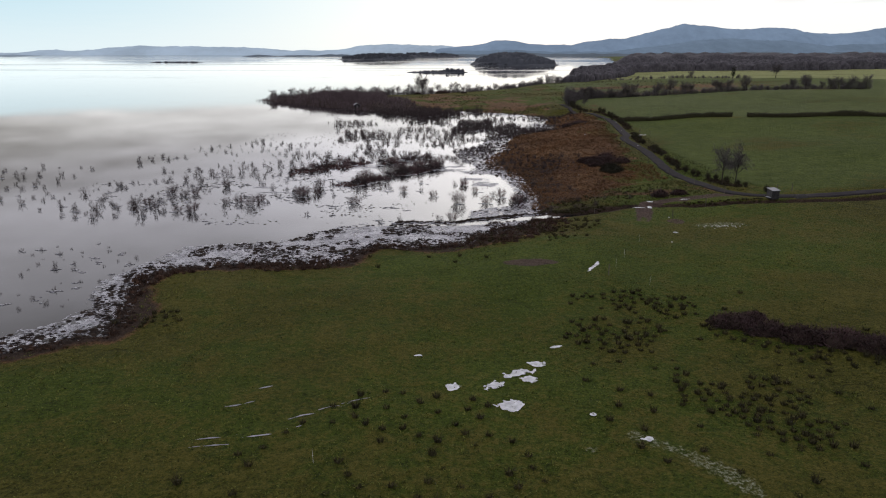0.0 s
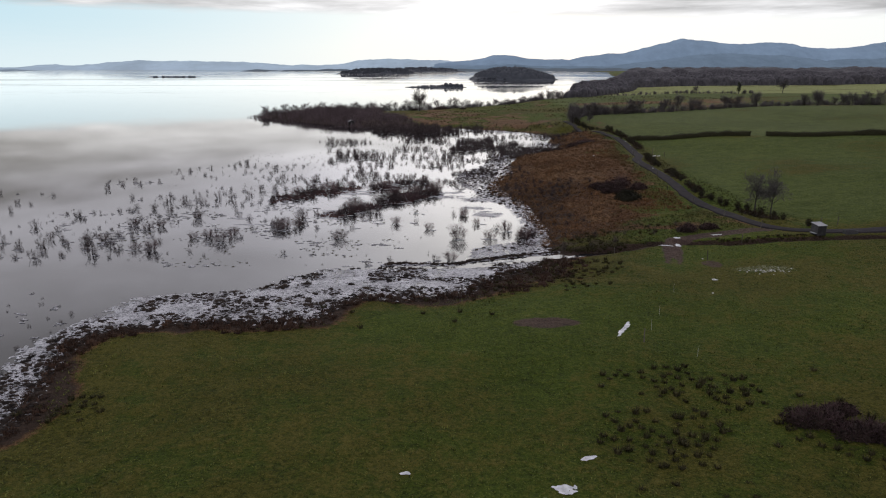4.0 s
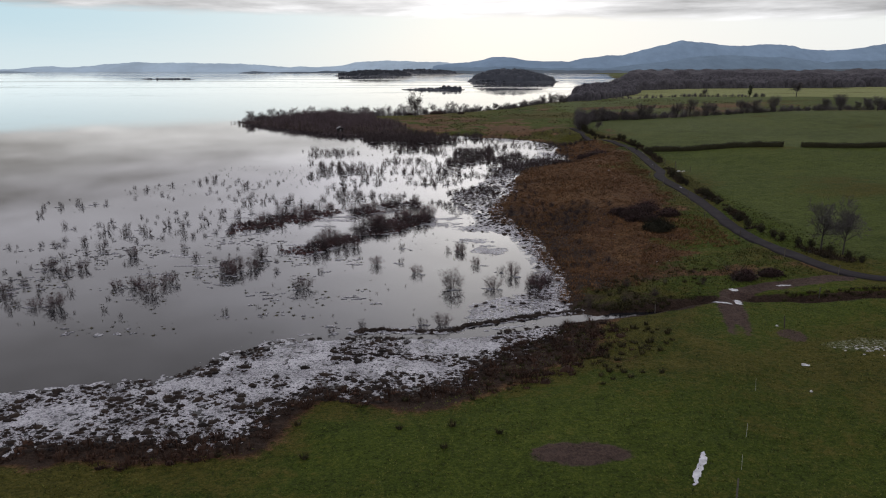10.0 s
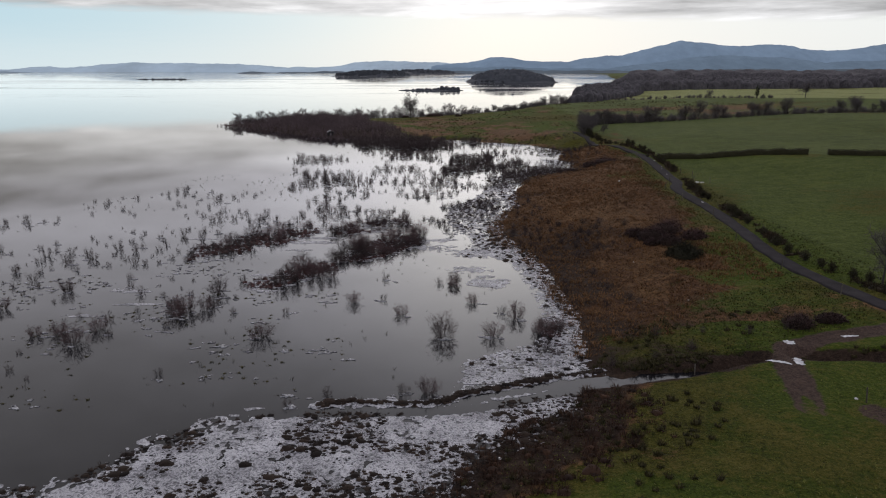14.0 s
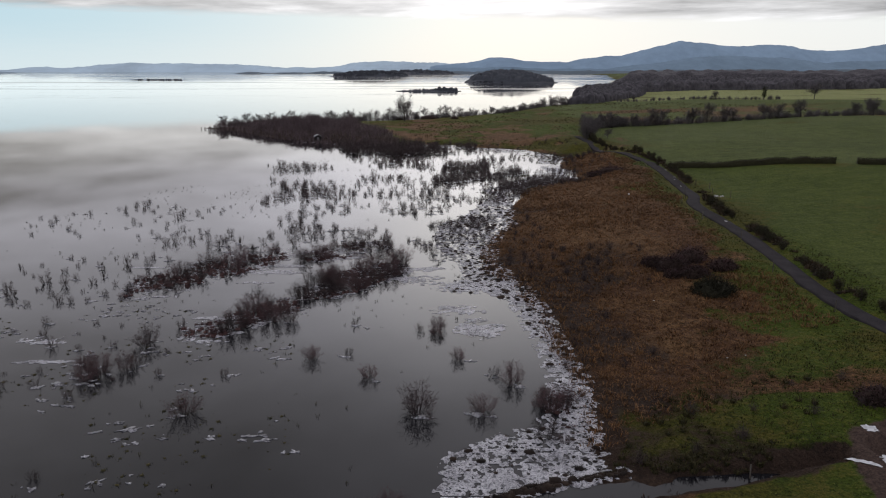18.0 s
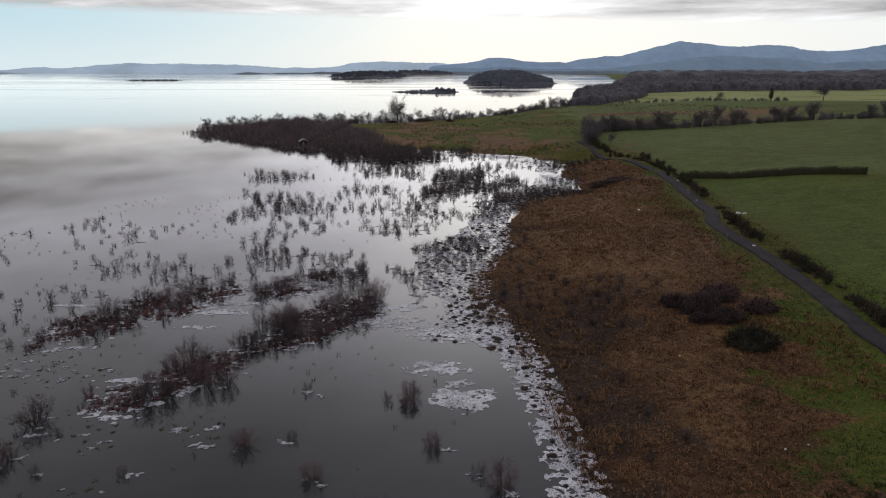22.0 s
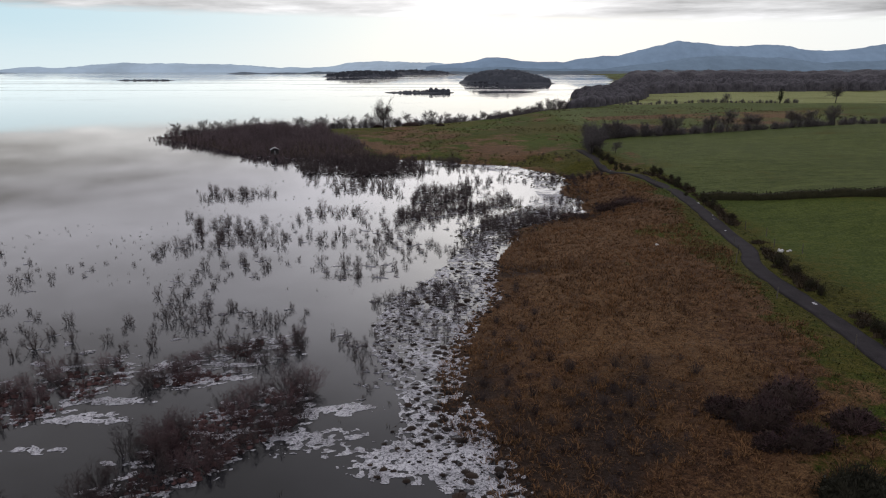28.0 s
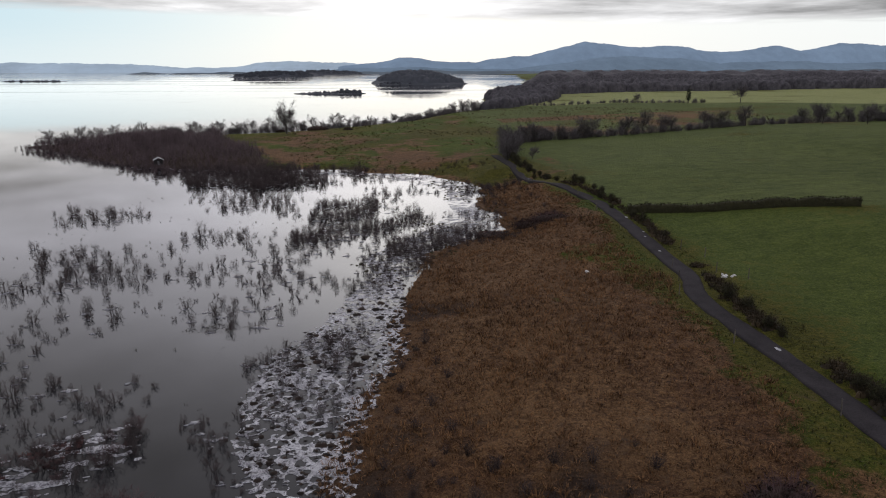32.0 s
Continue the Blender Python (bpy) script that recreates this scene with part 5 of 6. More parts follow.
def ice_field(x, y):
    grain = fbm(x, y, 0.42, 3, 61)
    su, sw = x * 0.955 + y * 0.296, y * 0.955 - x * 0.296
    streak = fbm(su * 0.42, sw * 1.5, 0.75, 4, 64)
    broad = fbm(x, y, 4.0, 3, 62)
    vein = np.maximum(0.15 - np.abs(fbm(x, y, 2.3, 3, 63)) * 1.25, 0.10 - np.abs(fbm(x, y, 1.1, 2, 68)) * 0.9)
    shore = depth_in(x, y, SHORE)
    south = np.clip(depth_in(x, y, ICE_SOUTH) / 1.8, -1.2, 1) * 0.5 - 0.02 + grain * 1.25 + broad * 0.7 - 0.50 * sstep(shore, -2.4, 0.4)
    south = np.minimum(south, depth_in(x, y, ICE_SOUTH) * 0.35 + 0.30)
    deep = depth_in(x, y, ICE_EAST)
    lace = np.maximum(vein + 0.22 * grain, -0.34 - 0.16 * sstep(y, 142, 150) + grain * 1.5 + broad * 0.8)
    d1, d2 = cells(x + 0.25 * grain, y + 0.25 * broad, 0.95, 201)
    comb = 0.21 - (d2 - d1) * 0.95 + grain * 0.55 + broad * 0.5
    lace = np.where(y > 141, np.maximum(comb, lace - 0.12), np.where(y < 119, 0.16 + grain * 0.6 + fbm(x, y, 0.26, 2, 69) * 1.0 + broad * 0.6, lace))
    east = np.minimum(lace, np.clip(deep / 1.0, -1.2, 1) * 0.6 + 0.15 + grain * 0.5)
    east = np.where((y > 118) & (y < 146), np.minimum(0.08 + grain * 1.5 + np.clip(deep / 1.2, -1, 1) * 0.4, 1), east)
    out = np.maximum(south, np.minimum(east, deep * 0.35 + 0.28))
    for cx, cy, rx, ry in ICE_PATCHES:
        e = np.hypot((x - cx) / rx, (y - cy) / ry)
        out = np.maximum(out, np.minimum((1 - e) * 0.6 - 0.10 + streak * 0.9 + grain * 0.8, (1.3 - e) * 0.5))
    for poly, gap, h in THICKETS[:4]:
        near = (x > min(p[0] for p in poly) - 2) & (x < max(p[0] for p in poly) + 2) & (y > min(p[1] for p in poly) - 2) & (y < max(p[1] for p in poly) + 2)
        e = depth_in(x[near], y[near], poly)
        out[near] = np.maximum(out[near], np.minimum(streak[near] * 1.1 + grain[near] * 0.8 + broad[near] * 0.5 - 0.17 - 0.10 * np.abs(e - 0.2), e * 0.5 + 0.5))
    bar = np.abs(to_line(x, y, SPIT) - 0.42)
    out = np.maximum(out, 0.30 - bar * 1.6 + grain * 0.9)
    marsh = depth_in(x, y, ICE_NORTH)
    out = np.maximum(out, np.minimum(streak * 1.2 + grain * 0.6 + broad * 0.7 - 0.13, marsh * 0.4 + 0.1))
    # no ice on the open channel, and less where tussocks crowd the bank
    out = out - 2.0 * (1 - sstep(to_line(x, y, CHANNEL) + 0.15 * grain, 0.40, 0.66))
    return out - 0.8 * sstep(ground_z(x, y), 0.14, 0.30)


def build_ice():
    parts = []
    for box in ((-48, 14, 48, 103), (-39, 20, 103, 200), (-6, 42, 200, 299)):
        v, f = contour(*box, 0.11, ice_field)
        parts.append((np.concatenate([v, np.maximum(ground_z(v[:, 0], v[:, 1]) + 0.012, 0.02)[:, None]], 1), f))
    v, f = joined(parts)
    tagged(piece("ice_sheet", v, f, ICE), "broken white ice between tussocks along the flooded shore", "ice", kind="stuff")
    # rafts of ice that cling to the bushes
    rng = np.random.default_rng(71)
    spots = [(x + rng.normal(0, 0.7), y - rng.uniform(0.1, 0.9)) for x, y, h in WILLOW_PLACES for _ in range(2) if rng.uniform() < 0.6]
    spots += [(x + rng.normal(0, 0.25), y - rng.uniform(0.0, 0.4)) for x, y, s in SCRUB_SPOTS if rng.uniform() < 0.55]
    for poly, gap, h in THICKETS[:4]:
        spots += [tuple(p) for p in poisson(poly, gap * 0.9, rng, 500)]
    spots += [tuple(p) for p in poisson([(-34, 98), (-10, 100), (-6, 108), (-10, 128), (-30, 140), (-52, 128), (-52, 112)], 1.2, rng, 2500) if fbm(np.array([p[0]]), np.array([p[1]]), 5.0, 3, 78)[0] > (0.06 if p[0] < -16 and p[1] > 110 else 0.20)]
    parts = []
    for x, y in spots:
        for _ in range(int(rng.integers(1, 4))):
            n = 13
            a = np.linspace(0, 2 * math.pi, n, endpoint=False)
            r = np.clip(min(rng.lognormal(-2.2, 0.5), 0.34) * (1 + 0.55 * rng.normal(0, 1, n)), 0.02, 0.5)
            turn = rng.uniform(-0.6, 0.6)
            px, py = np.cos(a) * r * rng.uniform(1.0, 2.2) + rng.normal(0, 0.28), np.sin(a) * r * 0.9 + rng.normal(0, 0.22)
            v = np.stack([x + px * math.cos(turn) - py * math.sin(turn), y + px * math.sin(turn) + py * math.cos(turn), 0.035 + 0.02 * rng.uniform(0, 1, n)], 1)
            low = v.copy()
            low[:, 2] = -0.02
            i = np.arange(n)
            parts.append((np.concatenate([v, low]), [i[None, :], np.stack([i, i + n, (i + 1) % n + n, (i + 1) % n], 1)]))
    v, f = joined(parts)
    tagged(piece("ice_rafts", v, f, ICE), "small white rafts of ice caught round bushes in the flood", "ice", kind="stuff")


def grey_ice():
    m, nt, b = material("grey_ice", 0.35, 0.5)
    f = noisen(nt, world_at(nt), 1.2, 5.0)
    nt.links.new(ramp(nt, f, (0.3, (0.15, 0.15, 0.16)), (0.7, (0.29, 0.28, 0.28))), b.inputs["Base Color"])
    return m


GREY_ICE = grey_ice()
build_ice()

# ---- frozen puddles in the pasture ----
PUDDLES = [(0.5, 46.4, 0.55, 0.5, 20), (3.7, 46.5, 0.95, 0.55, 10), (5.7, 48.5, 1.1, 0.5, 20), (6.3, 47.4, 0.6, 0.45, 0), (7.3, 50.1, 0.6, 0.45, 10), (4.5, 43.5, 0.85, 0.6, -25),
           (9.3, 53.4, 0.5, 0.22, 20), (12.9, 39.1, 0.45, 0.3, 0), (10.1, 42.2, 0.18, 0.18, 0), (-2.3, 51.8, 0.3, 0.18, 0),
           (16.7, 74.1, 0.19, 2.1, -28), (30.0, 104.7, 0.75, 0.17, -38), (31.6, 104.5, 0.35, 0.75, 0), (32.9, 108.6, 0.5, 0.5, 40), (38.5, 109.6, 0.6, 0.2, 0), (30.6, 89, 0.3, 0.25, 0)]


PUDDLE_ICE = varied("white_puddle_ice", (0.34, 0.34, 0.35), (0.78, 0.78, 0.79), 2.2, 0.5, 0.4, relief=0.4, size=0.08)


def largest(v, f):
    """The biggest connected patch of a cut-out."""
    key, back = np.unique(np.round(v, 4), axis=0, return_inverse=True)
    back = np.ravel(back)
    mark = np.arange(len(key))
    for _ in range(400):
        old = mark.copy()
        for g in f:
            low = mark[back[g]].min(1)
            for c in range(g.shape[1]):
                np.minimum.at(mark, back[g[:, c]], low)
        if (old == mark).all():
            break
    best = np.bincount(mark).argmax()
    keep = [g[mark[back[g[:, 0]]] == best] for g in f]
    used = np.unique(np.concatenate([g.ravel() for g in keep]))
    slot = np.zeros(len(v), int)
    slot[used] = np.arange(len(used))
    return v[used], [slot[g] for g in keep if len(g)]


def build_puddles():
    for k, (x, y, rx, ry, turn) in enumerate(PUDDLES):
        c, s = math.cos(radians(turn)), math.sin(radians(turn))
        span = max(rx, ry) * 2.0 + 0.3

        def field(gx, gy):
            u, w = gx * c + gy * s, -gx * s + gy * c
            return 1.0 - np.hypot(u / rx, w / ry) + 0.85 * fbm(gx + x * 7, gy + y * 7, 0.7, 3, 81 + k) + 0.75 * fbm(gx + x * 7, gy + y * 7, 0.22, 2, 181 + k)
        v, f = contour(-span, span, -span, span, 0.07 if span < 2.5 else 0.12, field)
        v, f = largest(v, f)
        z = ground_z(v[:, 0] + x, v[:, 1] + y) + 0.045
        ob = piece("frozen_puddle", np.stack([v[:, 0], v[:, 1], z - z.min()], 1), f, PUDDLE_ICE)
        ob.matrix_basis = pose(x, y, float(z.min()))
        tagged(ob, "small puddle frozen to white ice in the grass" if y < 85 else "frozen white puddle in the muddy track", "ice", "frozen puddles")
    parts = []
    for x, y, ln, turn in ((-14.6, 43.4, 1.6, 24), (-13.3, 46.1, 1.3, 26), (-14.9, 39.1, 1.7, 16), (-14.5, 38.2, 1.3, 12), (-12.4, 39.3, 1.6, 14), (-9.1, 42.4, 1.9, 28), (-9.7, 40.7, 0.8, 26), (-7.9, 43.3, 1.0, 26), (-6.4, 44.2, 1.4, 24)):
        c, s = math.cos(radians(turn)), math.sin(radians(turn))

        def rut(gx, gy):
            u, w = gx * c + gy * s, -gx * s + gy * c
            return 0.42 - np.maximum(np.abs(u) / ln * 0.4, 0) - np.abs(w) / 0.17 + 0.7 * fbm(gx + x * 3, gy + y * 3, 0.7, 3, 97)
        v, f = contour(-ln * 1.2, ln * 1.2, -ln * 0.8, ln * 0.8, 0.07, rut)
        if len(v):
            z = ground_z(v[:, 0] + x, v[:, 1] + y) + 0.045
            ob = piece("frozen_rut", np.stack([v[:, 0], v[:, 1], z - z.min()], 1), f, GREY_ICE)
            ob.matrix_basis = pose(x, y, float(z.min()))
            tagged(ob, "narrow wheel rut filled with grey ice in the pasture", "ice", "frozen ruts")


build_puddles()

# ---- rushes, sedge and grass ----


def lumps(centres, r, h, rng):
    """Low rounded tussocks: a crown and two uneven rings each."""
    n, k = len(centres), 7
    c = np.asarray(centres, float)
    a = np.linspace(0, 2 * math.pi, k, endpoint=False)[None, :] + rng.uniform(0, 1, (n, 1))
    v = np.empty((n, 1 + 2 * k, 3))
    v[:, 0] = c + np.stack([np.zeros(n), np.zeros(n), h], 1)
    for j, (rr, hh) in enumerate(((0.66, 0.72), (1.0, -0.15))):
        q = np.reshape(r, (-1, 1)) * rr * rng.uniform(0.65, 1.3, (n, k))
        s_ = slice(1 + j * k, 1 + (j + 1) * k)
        v[:, s_, 0], v[:, s_, 1] = c[:, :1] + np.cos(a) * q * 1.25, c[:, 1:2] + np.sin(a) * q
        v[:, s_, 2] = c[:, 2:3] + np.reshape(h, (-1, 1)) * hh * rng.uniform(0.7, 1.25, (n, k))
    b = (np.arange(n) * (1 + 2 * k))[:, None]
    i = np.arange(k)
    tri = np.concatenate([b + np.array([[0, 1 + q, 1 + (q + 1) % k]]) for q in i])
    quad = np.concatenate([b + np.array([[1 + q, 1 + k + q, 1 + k + (q + 1) % k, 1 + (q + 1) % k]]) for q in i])
    return v.reshape(-1, 3), [tri, quad]


def tufts_at(pts):
    return np.concatenate([pts, ground_z(pts[:, 0], pts[:, 1])[:, None]], 1)


def build_grasses():
    rng = np.random.default_rng(37)
    # sedge of the bog
    pts = poisson([(5, 104), (24, 112), (42, 122), (46, 150), (48, 190), (52, 220), (53, 262), (40, 272), (30, 240), (14, 206), (5, 175), (2, 150), (8, 143)], 0.42, rng, 46000)
    d = depth_in(pts[:, 0], pts[:, 1], SHORE)
    n = fbm(pts[:, 0], pts[:, 1], 7.0, 3, 15)
    keep = (d > -0.6) & (to_line(pts[:, 0], pts[:, 1], LANE) > 2.2) & ((depth_in(pts[:, 0], pts[:, 1], BOG) + n * 5 > -1) | (d < 2.5))
    pts, n, d = pts[keep], n[keep], d[keep]
    hh = (0.34 + 0.30 * n) * rng.uniform(0.6, 1.4, len(pts))
    big = rng.uniform(0, 1, len(pts)) < 0.16
    near = tufts_at(pts)
    v, f = joined([blades(near, 11, hh, 0.50, 0.060, rng, 1.1), blades(near[big], 20, hh[big] * 1.45, 0.6, 0.05, rng, 1.2)])
    tagged(piece("bog_sedge", v, f, SEDGE), "matted red-brown sedge and dead grass of the bog", "sedge", kind="stuff")
    # brown fringe along the pasture's shore, and tussocks among the ice
    pts = poisson([(-60, 42), (-30, 52), (-28, 74), (-12, 76), (-8, 82), (4, 84), (14, 88), (22, 95), (20, 104), (10, 101), (-6, 98), (-20, 90), (-34, 86), (-40, 60), (-60, 52)], 0.40, rng, 16000)
    d = depth_in(pts[:, 0], pts[:, 1], SHORE)
    wide = 2.0 + 5.0 * np.exp(-((pts[:, 0] - 8) ** 2 + (pts[:, 1] - 93) ** 2) / 90) + 0.4 * np.exp(-((pts[:, 0] + 30) ** 2 + (pts[:, 1] - 66) ** 2) / 60)
    n = fbm(pts[:, 0], pts[:, 1], 4.0, 3, 25)
    corner = (depth_in(pts[:, 0], pts[:, 1], SEDGE_CORNER) + n * 5 > 0.8) & (rng.uniform(0, 1, len(pts)) < 0.55)
    keep = (d > -0.5) & ((d < wide + n * 3) | corner)
    a = pts[keep]
    hh = 0.34 * (1 + 0.9 * n[keep]) * rng.uniform(0.6, 1.3, len(a))
    few = rng.uniform(0, 1, len(a)) < 0.6
    hh = hh * np.where(rng.uniform(0, 1, len(a)) < 0.14, 1.9, 0.85)
    tall = rng.uniform(0, 1, len(a)) < 0.13
    base = tufts_at(a)
    v, f = joined([blades(base, 20, hh * 1.3, 0.5, 0.05, rng, 0.9), lumps(base[few], hh[few] * 0.55, hh[few] * 0.35, rng),
                   lumps(base[tall], rng.uniform(0.20, 0.40, tall.sum()), rng.uniform(0.10, 0.22, tall.sum()), rng), blades(base[tall], 70, rng.uniform(0.35, 0.70, tall.sum()), 0.75, 0.04, rng, 1.0)])
    tagged(piece("shore_sedge", v, f, SHORE_SEDGE), "dark brown dead sedge fringing the flooded shore", "sedge", kind="stuff")
    # dark tussocks among the ice
    along = rng.uniform(0, 1, 420)
    lx, ly = np.array(SPIT).T
    spit = np.stack([np.interp(along, np.linspace(0, 1, len(lx)), lx), np.interp(along, np.linspace(0, 1, len(ly)), ly)], 1) + rng.normal(0, 0.16, (420, 2))
    a = np.concatenate([poisson(ICE_SOUTH, 0.23, rng, 46000), poisson(ICE_EAST, 0.62, rng, 5000), spit])
    n = fbm(a[:, 0], a[:, 1], 2.6, 3, 45) + 0.45 * sstep(depth_in(a[:, 0], a[:, 1], SHORE), -5, 0) + np.where(a[:, 1] > 103, 0.10, 0.0) + 0.5 * (to_line(a[:, 0], a[:, 1], SPIT) < 0.5)
    a, n = a[n > 0.04], n[n > 0.04]
    hh = np.clip(rng.lognormal(-2.0, 0.48, len(a)), 0.06, 0.42)
    # a tussock in most cells of the ice comb by the bog
    ix, iy = [q.ravel() for q in np.meshgrid(np.arange(0, 24), np.arange(145, 220))]
    c = np.stack([(ix + lattice(ix, iy, 201)) * 0.95, (iy + lattice(ix, iy, 202)) * 0.95], 1)
    inner = depth_in(c[:, 0], c[:, 1], SHORE)
    c = c[(depth_in(c[:, 0], c[:, 1], ICE_EAST) > -0.8) & (rng.uniform(0, 1, len(c)) < 0.30 + 0.5 * sstep(inner, -4, -0.5))]
    c = c + rng.normal(0, 0.12, c.shape)
    a, hh = np.concatenate([a, c]), np.concatenate([hh, np.clip(rng.lognormal(-1.75, 0.50, len(c)), 0.07, 0.42)])
    t = np.concatenate([a, np.maximum(ground_z(a[:, 0], a[:, 1]), 0.0)[:, None]], 1)
    v, f = joined([lumps(t, hh * 0.95, hh * 0.5, rng), blades(t, 9, hh * 1.3, 0.34, 0.045, rng, 1.0)])
    tagged(piece("tussocks", v, f, TUSSOCK), "dark sedge tussocks standing through shore ice", "tussocks", kind="stuff")
    # rushes in the pasture
    pools = [([(12.6, 65.2), (22.2, 67), (23.9, 62.1), (15.7, 51.7), (10.1, 53.9)], 0.75), ([(17.5, 49.5), (24, 50.5), (27.6, 40.2), (22.9, 37), (17, 44)], 0.7),
             ([(-16, 34), (-6, 46), (4, 44), (6, 34), (-4, 31)], 1.25), ([(8, 60), (30, 66), (40, 44), (30, 30), (12, 34)], 1.9), ([(13, 92), (19, 100), (23, 98), (19, 88), (8, 84)], 1.0),
             ([(-31, 60), (-28, 63), (-24, 62), (-26, 58)], 0.7), ([(22, 56), (25, 60), (37, 55), (38, 48), (30, 49)], 0.8), ([(-20, 82), (14, 88), (12, 80), (-12, 74)], 3.2), ([(15, 106), (30, 110), (34, 118), (20, 114)], 0.9), ([(17, 105), (24, 105.4), (29.6, 107), (29, 108), (22, 106.8), (17, 106.2)], 0.45), ([(33, 106.8), (39, 106.2), (50, 106.4), (50, 107.2), (39, 107), (33, 107.6)], 0.55), (SEDGE_CORNER, 0.95)]
    a = np.concatenate([poisson(p, g, rng, 1500) for p, g in pools])
    a = a[fbm(a[:, 0], a[:, 1], 3.0, 3, 65) > -0.12]
    hh = np.clip(rng.lognormal(-1.05, 0.38, len(a)), 0.14, 0.70)
    v, f = joined([blades(tufts_at(a), 44, hh, 0.42, 0.045, rng, 0.7), lumps(tufts_at(a), hh * 0.30, hh * 0.45, rng)])
    tagged(piece("rush_clumps", v, f, RUSH), "dark green clumps of soft rush in wet pasture", "rushes", kind="stuff")
    # pasture grass
    pts = poisson([(-34, 26), (42, 26), (60, 60), (62, 104), (34, 104), (15, 101), (2, 86), (-12, 78), (-33, 74), (-31, 58), (-50, 46)], 0.40, rng, 80000)
    d = depth_in(pts[:, 0], pts[:, 1], SHORE)
    keep = (d > 1.5) & (to_line(pts[:, 0], pts[:, 1], TRACK) > 1.6) & (np.hypot((pts[:, 0] - 10.1) / 2.8, (pts[:, 1] - 75.9) / 1.3) > 1)
    pts = pts[keep]
    n = fbm(pts[:, 0], pts[:, 1], 5.0, 3, 35)
    v, f = blades(tufts_at(pts), 6, 0.13 * (1 + 0.9 * n) * rng.uniform(0.5, 1.7, len(pts)), 0.42, 0.075, rng, 1.1)
    tagged(piece("pasture_grass", v, f, GRASS), "short uneven green pasture grass", "grass", kind="stuff")
    # rough grass of verges and the green end of the bog
    pts = np.concatenate([poisson([(14, 104.8), (30, 107), (45, 112), (44, 126), (34, 123), (20, 113)], 0.42, rng, 5000),
                          poisson([(38, 122), (44, 118), (46, 170), (48, 200), (51, 240), (47, 240), (44, 196), (40, 165)], 0.5, rng, 6000),
                          poisson([(47, 112), (54, 116), (51, 160), (54, 200), (57, 250), (52, 262), (48, 180), (46, 140)], 0.5, rng, 6000)])
    keep = (to_line(pts[:, 0], pts[:, 1], LANE) > 1.7) & (to_line(pts[:, 0], pts[:, 1], TRACK) > 1.4)
    pts = pts[keep]
    v, f = blades(tufts_at(pts), 7, rng.uniform(0.15, 0.42, len(pts)), 0.42, 0.06, rng, 1.0)
    tagged(piece("rough_grass", v, f, ROUGH_GRASS), "rank yellow-green grass on the lane verges", "grass", kind="stuff")
    # drowned tussocks and litter in the shallow water
    a = np.concatenate([poisson([(-34, 98), (-10, 100), (-6, 108), (-10, 128), (-30, 140), (-52, 128), (-52, 112)], 0.8, rng, 5000),
                        poisson([(14, 200), (22, 206), (30, 216), (38, 232), (40, 252), (41, 268), (34, 284), (10, 297), (8, 288), (24, 277), (31, 262), (28, 242), (20, 224), (11, 208)], 0.55, rng, 5000)])
    n = fbm(a[:, 0], a[:, 1], 5.0, 3, 78) - np.where(a[:, 1] < 160, np.where((a[:, 0] < -16) & (a[:, 1] > 110), 0.0, 0.10), -0.04)
    a = a[n > 0]
    hh = rng.uniform(0.07, 0.26, len(a)) * np.where(a[:, 1] < 160, 0.8, 1.3)
    t = np.concatenate([a, np.maximum(ground_z(a[:, 0], a[:, 1]), -0.02)[:, None]], 1)
    v, f = joined([blades(t, 12, hh, 0.5, 0.05, rng, 0.9), lumps(t, hh * 0.7, hh * 0.5, rng)])
    tagged(piece("drowned_tussocks", v, f, RUSH), "dark drowned tussocks breaking the shallow flood water", "tussocks", kind="stuff")
    # drowned undergrowth of the thickets
    a = np.concatenate([poisson(p, 0.45, rng, 3500) for p, g, h in THICKETS])
    a = a[fbm(a[:, 0], a[:, 1], 3.0, 3, 85) > -0.05]
    hh = rng.uniform(0.2, 0.6, len(a))
    v, f = joined([blades(np.concatenate([a, np.zeros((len(a), 1))], 1), 10, hh, 0.5, 0.05, rng, 0.9), lumps(np.concatenate([a, np.full((len(a), 1), -0.02)], 1), hh * 0.5, hh * 0.35, rng)])
    tagged(piece("drowned_undergrowth", v, f, UNDERGROWTH), "red-brown drowned undergrowth beneath the willow thickets", "undergrowth", kind="stuff")
    # low rushes and grass on the northern rough pasture
    pts = poisson([(-4, 300), (14, 295), (40, 270), (52, 285), (58, 330), (110, 345), (170, 346), (190, 400), (110, 520), (80, 505), (30, 435), (-20, 400), (-12, 350)], 1.5, rng, 9000)
    pts = pts[fbm(pts[:, 0], pts[:, 1], 14.0, 3, 75) > -0.06]
    v, f = blades(tufts_at(pts), 7, rng.uniform(0.3, 0.75, len(pts)), 0.8, 0.13, rng, 0.8)
    tagged(piece("far_tussocks", v, f, ROUGH_TUSSOCK), "tawny tussocks scattered over rough far pasture", "tussocks", kind="stuff")


SHORE_SEDGE = varied("dark_shore_sedge", (0.016, 0.009, 0.007), (0.075, 0.038, 0.022), 0.5, by="island")
TUSSOCK = varied("dark_tussock", (0.010, 0.007, 0.006), (0.042, 0.028, 0.020), 0.5, by="island")
UNDERGROWTH = varied("red_undergrowth", (0.034, 0.016, 0.015), (0.108, 0.056, 0.051), 0.5, by="island")
ROUGH_GRASS = varied("rank_grass", (0.016, 0.018, 0.005), (0.072, 0.068, 0.020), 0.4, by="island")
ROUGH_TUSSOCK = varied("tawny_tussock", (0.030, 0.026, 0.010), (0.115, 0.085, 0.034), 0.3, by="island")
build_grasses()

# ---- scrub mounds ----


